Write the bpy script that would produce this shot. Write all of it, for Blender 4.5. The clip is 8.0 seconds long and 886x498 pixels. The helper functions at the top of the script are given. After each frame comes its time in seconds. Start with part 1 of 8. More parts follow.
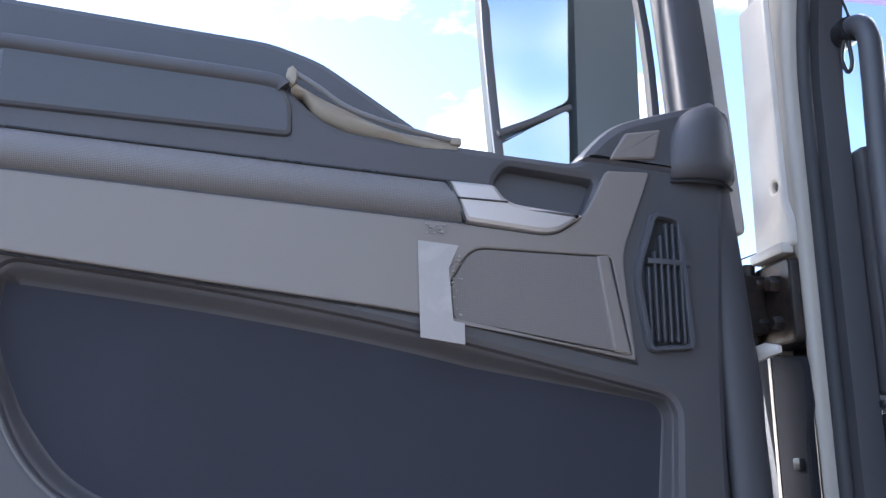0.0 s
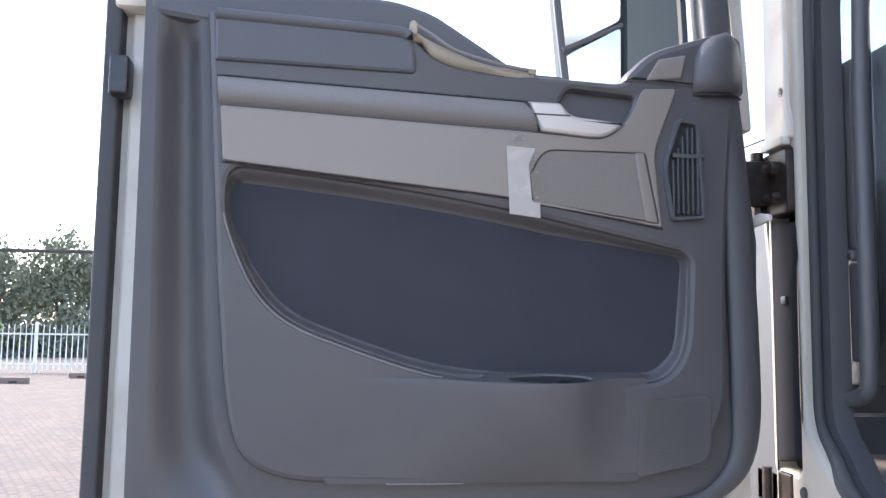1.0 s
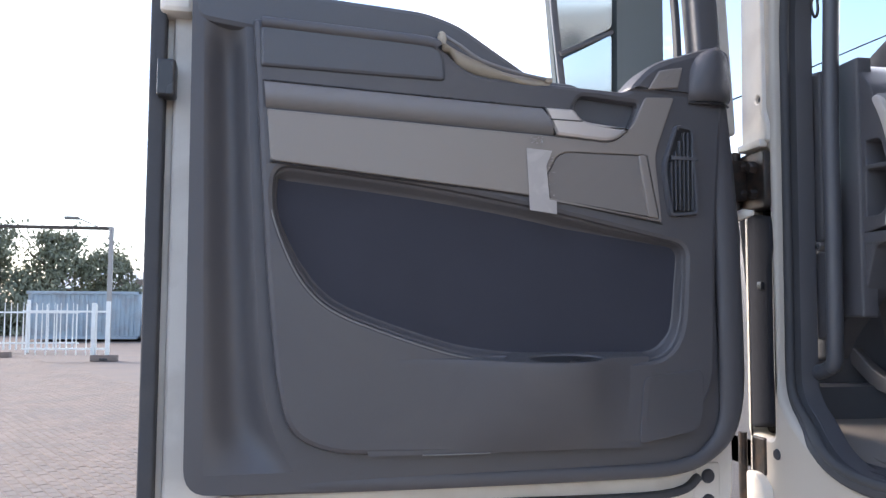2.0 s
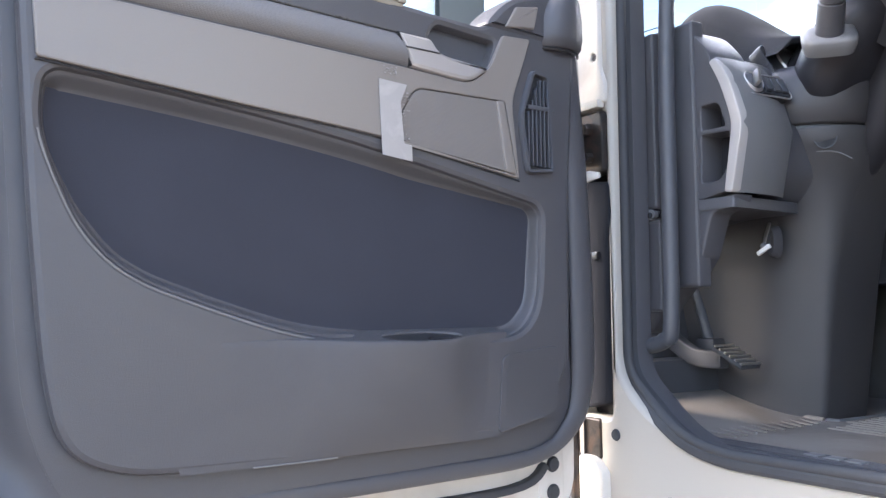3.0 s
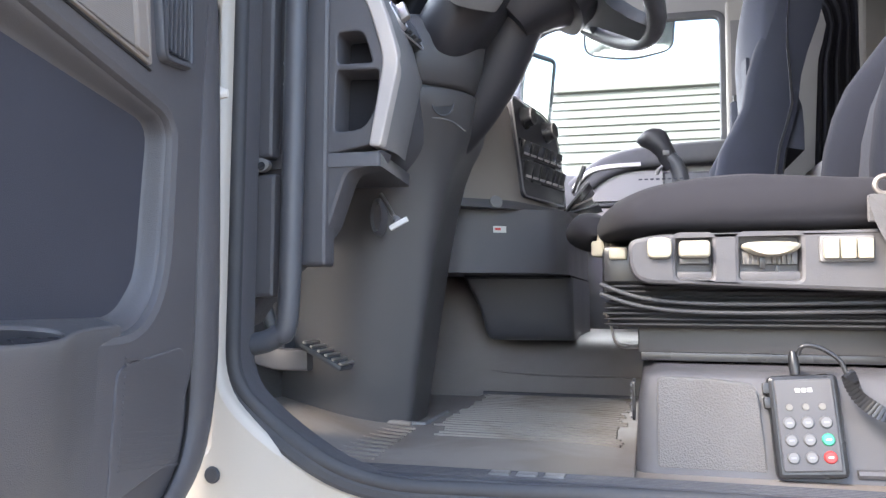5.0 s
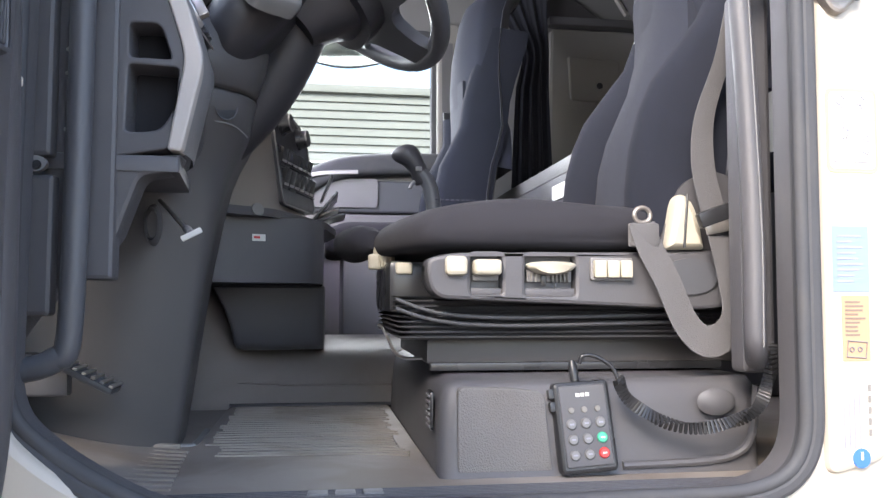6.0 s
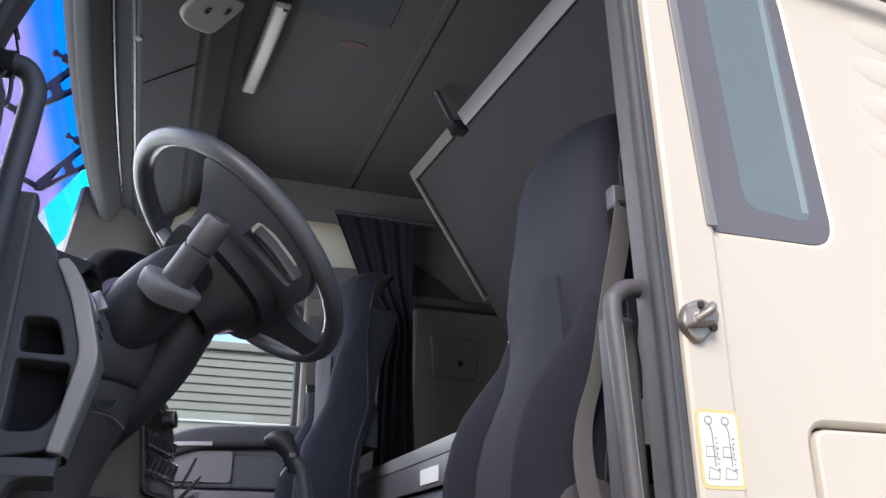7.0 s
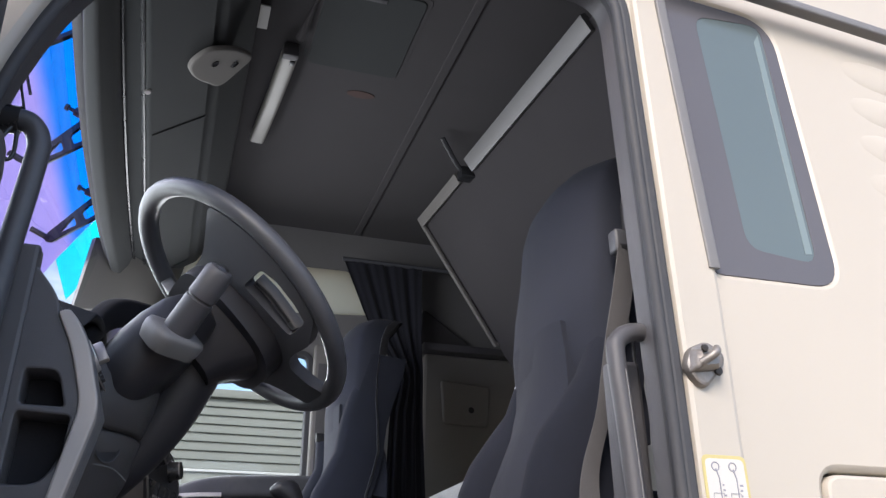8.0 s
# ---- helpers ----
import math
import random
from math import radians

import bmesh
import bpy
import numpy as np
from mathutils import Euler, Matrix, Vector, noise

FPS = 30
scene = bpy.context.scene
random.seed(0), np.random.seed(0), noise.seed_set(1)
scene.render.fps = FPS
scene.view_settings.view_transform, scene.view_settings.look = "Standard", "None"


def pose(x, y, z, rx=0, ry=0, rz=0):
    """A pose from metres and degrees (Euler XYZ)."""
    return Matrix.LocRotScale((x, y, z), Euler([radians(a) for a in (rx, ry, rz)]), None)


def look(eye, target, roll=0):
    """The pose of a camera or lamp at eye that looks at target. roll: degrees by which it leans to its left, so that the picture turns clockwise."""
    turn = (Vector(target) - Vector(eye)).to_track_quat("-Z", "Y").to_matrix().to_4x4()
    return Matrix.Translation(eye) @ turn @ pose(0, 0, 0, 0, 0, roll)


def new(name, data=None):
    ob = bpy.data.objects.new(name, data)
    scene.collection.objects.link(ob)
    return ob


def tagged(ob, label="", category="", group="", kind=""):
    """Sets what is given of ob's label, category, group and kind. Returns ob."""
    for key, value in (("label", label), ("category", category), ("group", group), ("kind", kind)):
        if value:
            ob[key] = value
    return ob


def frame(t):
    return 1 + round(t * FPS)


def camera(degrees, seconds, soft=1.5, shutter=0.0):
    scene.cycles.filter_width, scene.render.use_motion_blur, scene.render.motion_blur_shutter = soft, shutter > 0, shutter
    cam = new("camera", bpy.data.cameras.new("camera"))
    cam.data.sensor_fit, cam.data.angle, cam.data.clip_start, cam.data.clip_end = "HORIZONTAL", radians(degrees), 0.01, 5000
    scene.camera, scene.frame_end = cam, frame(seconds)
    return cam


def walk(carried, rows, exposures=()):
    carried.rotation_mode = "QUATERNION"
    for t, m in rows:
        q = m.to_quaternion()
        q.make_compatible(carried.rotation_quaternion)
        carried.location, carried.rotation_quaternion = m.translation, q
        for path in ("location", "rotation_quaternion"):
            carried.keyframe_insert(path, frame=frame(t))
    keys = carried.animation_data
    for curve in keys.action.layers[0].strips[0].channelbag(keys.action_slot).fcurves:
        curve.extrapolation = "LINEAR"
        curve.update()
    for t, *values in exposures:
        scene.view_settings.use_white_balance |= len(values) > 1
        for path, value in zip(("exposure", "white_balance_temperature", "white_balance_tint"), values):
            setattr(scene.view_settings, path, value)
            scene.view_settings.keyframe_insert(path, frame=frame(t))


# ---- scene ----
cam = camera(57.1, 8.0, soft=1.4)

PATH = [
    (0, (1.016, -0.641, 1.792), (-0.892, -0.351, 2.316), 1.0),
    (0.5, (1.129, -0.765, 1.759), (-0.82, -0.413, 2.03), 1.0),
    (1, (1.413, -0.732, 1.743), (-0.571, -0.584, 1.945), 0.8),
    (1.2, (1.523, -0.754, 1.761), (-0.466, -0.636, 1.93), 0.8),
    (2.3, (1.517, -0.989, 1.762), (-0.409, -0.469, 1.898), -0.1),
    (2.5, (1.424, -1.029, 1.74), (-0.455, -0.357, 1.878), -0.5),
    (3, (1.167, -1.058, 1.711), (-0.539, -0.024, 1.856), -0.6),
    (3.5, (0.985, -1.069, 1.695), (-0.481, 0.284, 1.844), -0.5),
    (4, (0.857, -1.086, 1.7), (-0.319, 0.525, 1.848), -0.3),
    (4.5, (0.68, -0.994, 1.681), (-0.162, 0.814, 1.831), -0.4),
    (4.7, (0.627, -0.942, 1.687), (-0.068, 0.929, 1.824), 0.1),
    (5.8, (0.437, -0.953, 1.705), (0.535, 1.041, 1.831), -0.2),
    (6, (0.388, -0.957, 1.72), (0.685, 1.017, 1.846), 0.1),
    (6.2, (0.374, -0.984, 1.791), (0.809, 0.965, 1.903), -0.3),
    (6.5, (0.335, -0.963, 1.758), (0.93, 0.905, 2.151), 0.1),
    (6.7, (0.325, -0.973, 1.765), (0.923, 0.858, 2.301), 0.1),
    (6.8, (0.313, -0.983, 1.776), (0.932, 0.825, 2.367), 0.1),
    (7, (0.31, -0.977, 1.779), (0.928, 0.777, 2.517), -0.0),
    (7.5, (0.32, -0.98, 1.782), (0.919, 0.705, 2.678), -0.1),
    (8, (0.327, -0.984, 1.78), (0.901, 0.738, 2.62), -0.4),
]
walk(cam, [(t, look(e, g, r)) for t, e, g, r in PATH],
     exposures=[(0.0, 2.0, 5950, 14), (0.5, 2.65, 6550, 15), (1.0, 2.38, 6500, 14), (2.3, 1.85, 6500, 15), (2.5, 1.9, 6500, 15), (3.0, 2.72, 6500, 14), (3.5, 3.0, 6550, 14), (4.5, 2.92, 6600, 13), (5.8, 2.55, 6550, 12), (6.0, 2.35, 6550, 13),
                (6.5, 1.45, 6450, 13), (8.0, 1.18, 6450, 14)])

# ---------------------------------------------------------------- sky and sun
SUN_DIR = Vector((-0.50, -0.75, 0.62)).normalized()     # towards the sun, behind thin cloud
world = bpy.data.worlds.new("sky")
scene.world = world
world.use_nodes = True
wt = world.node_tree
wn, wl = wt.nodes, wt.links
sky = wn.new("ShaderNodeTexSky")
sky.sky_type = "NISHITA"
sky.sun_disc = False
sky.sun_elevation = math.asin(SUN_DIR.z)
sky.sun_rotation = math.atan2(SUN_DIR.x, SUN_DIR.y)
sky.air_density, sky.dust_density, sky.ozone_density = 1.0, 0.9, 1.6
coord = wn.new("ShaderNodeTexCoord")
squash = wn.new("ShaderNodeMapping")
squash.inputs["Scale"].default_value = (1.0, 1.0, 2.2)
squash.inputs["Location"].default_value = (3.7, 1.9, 0.6)
cloud = wn.new("ShaderNodeTexNoise")
cloud.inputs["Scale"].default_value = 2.6
cloud.inputs["Detail"].default_value = 9
cloud.inputs["Roughness"].default_value = 0.58
ramp = wn.new("ShaderNodeValToRGB")
ramp.color_ramp.elements[0].position, ramp.color_ramp.elements[1].position = 0.515, 0.71
white_mix = wn.new("ShaderNodeMix")
white_mix.data_type = "RGBA"
white_mix.inputs[7].default_value = (7.6, 7.5, 7.6, 1)
wl.new(coord.outputs["Generated"], squash.inputs[0])
wl.new(squash.outputs[0], cloud.inputs["Vector"])
wl.new(cloud.outputs["Fac"], ramp.inputs[0])
wl.new(ramp.outputs[0], white_mix.inputs[0])
wl.new(sky.outputs[0], white_mix.inputs[6])
wl.new(white_mix.outputs[2], wn["Background"].inputs[0])
wn["Background"].inputs[1].default_value = 0.13

sun = new("sun", bpy.data.lights.new("sun", "SUN"))
sun.data.energy, sun.data.angle, sun.data.color = 1.9, radians(25), (1.0, 0.90, 0.79)
sun.matrix_basis = look(SUN_DIR * 30, (0, 0, 0))

# area lamps added at windscreen and passenger window, lifting the skylight inside the cab
for spot, aim_at, wide, high, watts in (((-0.16, 1.15, 2.62), (0.9, 1.15, 2.35), 1.7, 0.75, 9.0), ((0.44, 2.47, 2.58), (0.52, 1.2, 2.3), 0.7, 0.5, 4.0)):
    opening_fill = new("opening_fill", bpy.data.lights.new("opening_fill", "AREA"))
    opening_fill.data.shape, opening_fill.data.size, opening_fill.data.size_y = "RECTANGLE", wide, high
    opening_fill.data.energy, opening_fill.data.color = watts, (0.93, 0.97, 1.0)
    opening_fill.matrix_basis = look(spot, aim_at)

# ---------------------------------------------------------------- materials
def mat(name, col, rough=0.5, metal=0.0, var=0.12, scale=6.0, grain=0.0, cells=900.0, bump=0.15, fine=350.0, spec=0.5,
        stain=None, stain_amount=0.0, rand=0.0, sheen=0.0, coat=0.0, cell_dark=0.0, regular=False):
    """Colour with variation at two sizes, roughness and fine relief. grain: moulded cell relief of that many cells a metre."""
    m = bpy.data.materials.new(name)
    m.use_nodes = True
    nt = m.node_tree
    n, l = nt.nodes, nt.links
    p = n["Principled BSDF"]
    tc = n.new("ShaderNodeTexCoord")
    big, small = n.new("ShaderNodeTexNoise"), n.new("ShaderNodeTexNoise")
    big.inputs["Scale"].default_value, big.inputs["Detail"].default_value = scale, 6
    small.inputs["Scale"].default_value, small.inputs["Detail"].default_value = fine, 3
    for t in (big, small):
        l.new(tc.outputs["Object"], t.inputs["Vector"])
    mix = n.new("ShaderNodeMix")
    mix.data_type = "RGBA"
    mix.inputs[6].default_value = (*[c * (1 - var) for c in col], 1)
    mix.inputs[7].default_value = (*[min(1, c * (1 + var)) for c in col], 1)
    ad = n.new("ShaderNodeMath")
    ad.operation = "MULTIPLY_ADD"
    ad.inputs[1].default_value, ad.inputs[2].default_value = 0.45, 0.0
    l.new(small.outputs["Fac"], ad.inputs[0])
    ad2 = n.new("ShaderNodeMath")
    ad2.operation = "MULTIPLY_ADD"
    ad2.inputs[1].default_value = 0.75
    l.new(big.outputs["Fac"], ad2.inputs[0])
    l.new(ad.outputs[0], ad2.inputs[2])
    last = ad2.outputs[0]
    if rand:
        oi, sub = n.new("ShaderNodeObjectInfo"), n.new("ShaderNodeMath")
        sub.operation = "MULTIPLY_ADD"
        sub.inputs[1].default_value = rand
        l.new(oi.outputs["Random"], sub.inputs[0])
        l.new(last, sub.inputs[2])
        last = sub.outputs[0]
    l.new(last, mix.inputs[0])
    colour = mix.outputs[2]
    if stain:
        st, sr, sm = n.new("ShaderNodeTexNoise"), n.new("ShaderNodeValToRGB"), n.new("ShaderNodeMix")
        st.inputs["Scale"].default_value, st.inputs["Detail"].default_value = scale * 0.8, 8
        st.inputs["Distortion"].default_value = 0.6
        sr.color_ramp.elements[0].position, sr.color_ramp.elements[1].position = 0.46, 0.66
        sr.color_ramp.elements[1].color = (stain_amount,) * 3 + (1,)
        sm.data_type = "RGBA"
        sm.inputs[7].default_value = (*stain, 1)
        l.new(tc.outputs["Object"], st.inputs["Vector"])
        l.new(st.outputs["Fac"], sr.inputs[0])
        l.new(sr.outputs[0], sm.inputs[0])
        l.new(colour, sm.inputs[6])
        colour = sm.outputs[2]
    height = small.outputs["Fac"]
    if grain:
        vo = n.new("ShaderNodeTexVoronoi")
        vo.inputs["Scale"].default_value = cells
        if regular:
            sx, cx = n.new("ShaderNodeSeparateXYZ"), n.new("ShaderNodeCombineXYZ")
            vo.voronoi_dimensions = "2D"
            vo.inputs["Randomness"].default_value = 0.12
            l.new(tc.outputs["Object"], sx.inputs[0])
            l.new(sx.outputs[1], cx.inputs[0])
            l.new(sx.outputs[2], cx.inputs[1])
            l.new(cx.outputs[0], vo.inputs["Vector"])
        else:
            l.new(tc.outputs["Object"], vo.inputs["Vector"])
        mx = n.new("ShaderNodeMath")
        mx.operation = "MULTIPLY_ADD"
        mx.inputs[1].default_value = grain
        l.new(vo.outputs["Distance"], mx.inputs[0])
        l.new(small.outputs["Fac"], mx.inputs[2])
        height = mx.outputs[0]
        if cell_dark:
            cm = n.new("ShaderNodeMix")
            cm.data_type, cm.blend_type = "RGBA", "MULTIPLY"
            cm.inputs[0].default_value = cell_dark
            l.new(colour, cm.inputs[6])
            l.new(vo.outputs["Distance"], cm.inputs[7])
            colour = cm.outputs[2]
    l.new(colour, p.inputs["Base Color"])
    rr = n.new("ShaderNodeMapRange")
    rr.inputs["To Min"].default_value, rr.inputs["To Max"].default_value = max(0.02, rough - 0.10), min(1, rough + 0.10)
    l.new(big.outputs["Fac"], rr.inputs[0])
    l.new(rr.outputs[0], p.inputs["Roughness"])
    p.inputs["Metallic"].default_value = metal
    p.inputs["Specular IOR Level"].default_value = spec
    p.inputs["Sheen Weight"].default_value = sheen
    p.inputs["Coat Weight"].default_value = coat
    if bump:
        b = n.new("ShaderNodeBump")
        b.inputs["Strength"].default_value, b.inputs["Distance"].default_value = bump, 0.001
        l.new(height, b.inputs["Height"])
        l.new(b.outputs[0], p.inputs["Normal"])
    return m


paint = mat("cream_white_paint", (0.51, 0.470, 0.405), 0.34, var=0.035, scale=1.6, bump=0.02)
# the cab's cream paint again, brightened to offset shade on jambs and door
jamb = mat("cream_paint_brightened", (0.76, 0.715, 0.64), 0.40, var=0.05, scale=9, bump=0.03, stain=(0.42, 0.36, 0.29), stain_amount=0.30)
plastic = mat("charcoal_plastic", (0.081, 0.080, 0.087), 0.40, var=0.10, scale=5, grain=1.2, cells=1100, bump=0.25,
              stain=(0.110, 0.106, 0.107), stain_amount=0.45)
plastic_dark = mat("dark_plastic", (0.080, 0.083, 0.093), 0.36, var=0.12, scale=6, grain=1.0, cells=1200, bump=0.2)
plastic_mid = mat("grey_plastic", (0.19, 0.187, 0.188), 0.40, var=0.08, scale=5, grain=1.2, cells=1000, bump=0.25,
                  stain=(0.15, 0.145, 0.14), stain_amount=0.2)
taupe = mat("taupe_trim", (0.240, 0.214, 0.193), 0.36, var=0.06, scale=4, grain=0.6, cells=1500, bump=0.12,
            stain=(0.24, 0.225, 0.205), stain_amount=0.3)
pale_trim = mat("pale_satin_trim", (0.42, 0.392, 0.368), 0.38, var=0.05, scale=6, grain=0.4, cells=1500, bump=0.08)
weave = mat("perforated_strip", (0.25, 0.24, 0.24), 0.45, var=0.08, scale=5, grain=2.0, cells=560, bump=0.35, cell_dark=0.40, regular=True)
mesh_cloth = mat("speaker_mesh", (0.27, 0.245, 0.225), 0.6, var=0.06, scale=5, grain=3.0, cells=520, bump=0.3, cell_dark=0.40, regular=True)
pocket_cloth = mat("pocket_felt", (0.048, 0.050, 0.063), 0.9, var=0.15, scale=9, bump=0.35, fine=900, sheen=0.05, spec=0.12)
silver = mat("satin_silver", (0.52, 0.50, 0.49), 0.36, metal=0.55, var=0.04, bump=0.02)
rubber = mat("black_rubber", (0.060, 0.062, 0.068), 0.60, spec=0.3, var=0.2, scale=12, bump=0.12, stain=(0.09, 0.088, 0.085), stain_amount=0.35)
black = mat("black_gloss_plastic", (0.026, 0.027, 0.030), 0.28, var=0.1, bump=0.05)
hinge_metal = mat("greasy_hinge_steel", (0.05, 0.045, 0.042), 0.42, metal=0.6, var=0.4, scale=40, bump=0.4, stain=(0.16, 0.10, 0.07), stain_amount=0.4)
steel = mat("zinc_steel", (0.46, 0.44, 0.41), 0.38, metal=0.9, var=0.15, scale=40, bump=0.15)
# brown-grey plastic, its base set darker to carry the footwell's shade
plastic_warm = mat("brown_grey_plastic", (0.066, 0.064, 0.067), 0.42, var=0.10, scale=5, grain=1.0, cells=1100, bump=0.2, stain=(0.088, 0.083, 0.081), stain_amount=0.35)
mirror_shell = mat("blue_grey_shell", (0.120, 0.150, 0.160), 0.45, var=0.06, scale=5, bump=0.08)
plastic_deep = mat("deep_charcoal_plastic", (0.030, 0.030, 0.035), 0.42, var=0.1, scale=8, grain=0.8, cells=900, bump=0.15)
locker_felt = mat("locker_felt", (0.048, 0.052, 0.053), 0.9, var=0.12, scale=7, bump=0.4, fine=800, sheen=0.1, spec=0.12)
dull_steel = mat("dull_steel", (0.30, 0.28, 0.26), 0.5, metal=0.7, var=0.25, scale=40, bump=0.2, stain=(0.20, 0.16, 0.13), stain_amount=0.5)
stain_felt = mat("stained_felt", (0.105, 0.075, 0.07), 0.95, var=0.3, scale=30, bump=0.3, spec=0.12)
boot_rubber = mat("matte_boot_rubber", (0.030, 0.031, 0.036), 0.95, var=0.2, scale=14, bump=0.2, spec=0.06)
seat_cloth = mat("seat_cloth", (0.030, 0.030, 0.036), 0.92, var=0.22, scale=14, bump=0.6, fine=1200, sheen=0.05, spec=0.12)
seat_side = mat("seat_side_cloth", (0.017, 0.019, 0.027), 0.95, var=0.2, scale=12, bump=0.5, fine=1000, sheen=0.03, spec=0.12)
seat_stripe = mat("ribbed_seat_cloth", (0.026, 0.029, 0.040), 0.9, var=0.15, scale=10, grain=0.5, cells=900, bump=0.3, sheen=0.04, spec=0.12)
cream = mat("cream_switch_plastic", (0.46, 0.43, 0.345), 0.40, var=0.05, scale=20, bump=0.05, stain=(0.40, 0.35, 0.26), stain_amount=0.25)
belt_mat = mat("belt_webbing", (0.10, 0.098, 0.102), 0.8, var=0.1, scale=30, grain=1.5, cells=700, bump=0.5, sheen=0.2)
mat_rubber = mat("dusty_floor_rubber", (0.250, 0.223, 0.199), 0.6, var=0.2, scale=7, grain=0.8, cells=500, bump=0.35,
                 stain=(0.17, 0.135, 0.105), stain_amount=0.75)
tunnel_rubber = mat("tunnel_rubber", (0.185, 0.172, 0.164), 0.55, var=0.14, scale=6, grain=1.0, cells=700, bump=0.25, stain=(0.15, 0.13, 0.115), stain_amount=0.6)
grained = mat("grained_rubber", (0.150, 0.145, 0.143), 0.6, spec=0.4, var=0.12, scale=9, grain=2.2, cells=420, bump=0.5, stain=(0.135, 0.125, 0.117), stain_amount=0.5)
headlining = mat("headliner_felt", (0.066, 0.063, 0.066), 0.95, var=0.12, scale=7, bump=0.4, fine=800, sheen=0.1, spec=0.12)
lining_light = mat("grey_lining", (0.200, 0.192, 0.180), 0.85, var=0.1, scale=6, bump=0.3, fine=700)
curtain_mat = mat("dark_curtain", (0.020, 0.021, 0.028), 0.95, var=0.2, scale=15, bump=0.4, fine=900, sheen=0.2, spec=0.12)
fabric_tan = mat("torn_tan_fabric", (0.33, 0.29, 0.23), 0.9, var=0.25, scale=20, bump=0.5, fine=600)
tape_mat = mat("silver_grey_tape", (0.40, 0.38, 0.365), 0.33, var=0.06, scale=22, bump=0.2, fine=120, stain=(0.62, 0.6, 0.57), stain_amount=0.5)
residue = mat("glue_residue", (0.30, 0.285, 0.27), 0.6, var=0.5, scale=160, bump=0.5)
aluminium = mat("brushed_aluminium", (0.24, 0.24, 0.24), 0.5, metal=0.3, var=0.08, scale=20, bump=0.05)
milky = mat("milky_lamp_cover", (0.30, 0.29, 0.265), 0.35, var=0.04, scale=10, bump=0.02)
paper = mat("printed_paper", (0.62, 0.61, 0.58), 0.6, var=0.03, scale=30, bump=0.05)
yellow_ink = mat("yellow_ink", (0.56, 0.49, 0.22), 0.6, bump=0.0)
blue_ink = mat("pale_blue_label", (0.21, 0.28, 0.37), 0.55, var=0.05, scale=30, bump=0.0)
orange_ink = mat("pale_orange_label", (0.40, 0.27, 0.165), 0.6, var=0.05, scale=30, bump=0.0)
ink = mat("dark_ink", (0.17, 0.17, 0.20), 0.6, bump=0.0)
ink_pale = mat("faded_ink", (0.26, 0.27, 0.32), 0.6, bump=0.0)
blue_solid = mat("blue_sign_ink", (0.05, 0.16, 0.55), 0.5, bump=0.0)
red_key = mat("red_key", (0.60, 0.05, 0.05), 0.45, bump=0.05)
green_key = mat("green_key", (0.06, 0.42, 0.26), 0.45, bump=0.05)
grey_key = mat("grey_key", (0.16, 0.16, 0.165), 0.5, bump=0.05)
orange = mat("orange_plastic", (0.75, 0.36, 0.04), 0.5, bump=0.05)
paving = mat("block_paving", (0.135, 0.110, 0.092), 0.85, var=0.35, scale=1.4, bump=0.5, fine=60, rand=0.35, stain=(0.11, 0.104, 0.098), stain_amount=0.5)
joint_sand = mat("joint_sand", (0.045, 0.040, 0.036), 0.95, var=0.3, scale=2.5, bump=0.5, fine=90)
cladding = mat("pale_cladding", (0.175, 0.190, 0.178), 0.7, var=0.06, scale=1.2, bump=0.05, stain=(0.200, 0.215, 0.202), stain_amount=0.4)
fence_white = mat("white_fence_paint", (0.74, 0.74, 0.70), 0.5, var=0.08, scale=4, bump=0.05)
blue_steel = mat("blue_grey_container", (0.30, 0.37, 0.42), 0.5, var=0.12, scale=2, bump=0.1, stain=(0.22, 0.16, 0.12), stain_amount=0.3)
site_white = mat("site_building_white", (0.40, 0.40, 0.385), 0.7, var=0.08, scale=1.5, bump=0.05)
dark_pane = mat("dark_window_glass", (0.03, 0.035, 0.04), 0.3, var=0.1, bump=0.0)
concrete = mat("concrete", (0.33, 0.31, 0.29), 0.85, var=0.15, scale=3, bump=0.3, fine=40)
dark_brick = mat("dark_masonry", (0.20, 0.155, 0.13), 0.9, var=0.25, scale=2, bump=0.2, fine=20)
roof_grey = mat("grey_roof_sheet", (0.42, 0.44, 0.45), 0.5, var=0.08, scale=1, bump=0.05)
# leaf colours made lighter so they carry the haze over the far trees
leaf = mat("hazed_leaf_green", (0.17, 0.18, 0.125), 0.9, var=0.5, scale=0.9, bump=0.0, rand=0.0)
leaf_light = mat("light_leaf_green", (0.33, 0.37, 0.14), 0.9, var=0.4, scale=1.5, bump=0.0)
bark = mat("bark", (0.10, 0.08, 0.06), 0.9, var=0.3, scale=8, bump=0.5, fine=40)
car_white = mat("white_car_paint", (0.78, 0.78, 0.76), 0.25, var=0.02, bump=0.0, coat=0.6)
red_lamp = mat("red_tail_lamp", (0.45, 0.03, 0.03), 0.25, bump=0.0)
plate_yellow = mat("number_plate_yellow", (0.62, 0.56, 0.20), 0.5, bump=0.0)
kerb_glass = mat("grey_mirror_glass", (0.62, 0.66, 0.63), 0.16, metal=0.9, var=0.03, bump=0.0)
excavator_yellow = mat("machine_yellow", (0.46, 0.25, 0.008), 0.4, var=0.1, scale=3, bump=0.03)


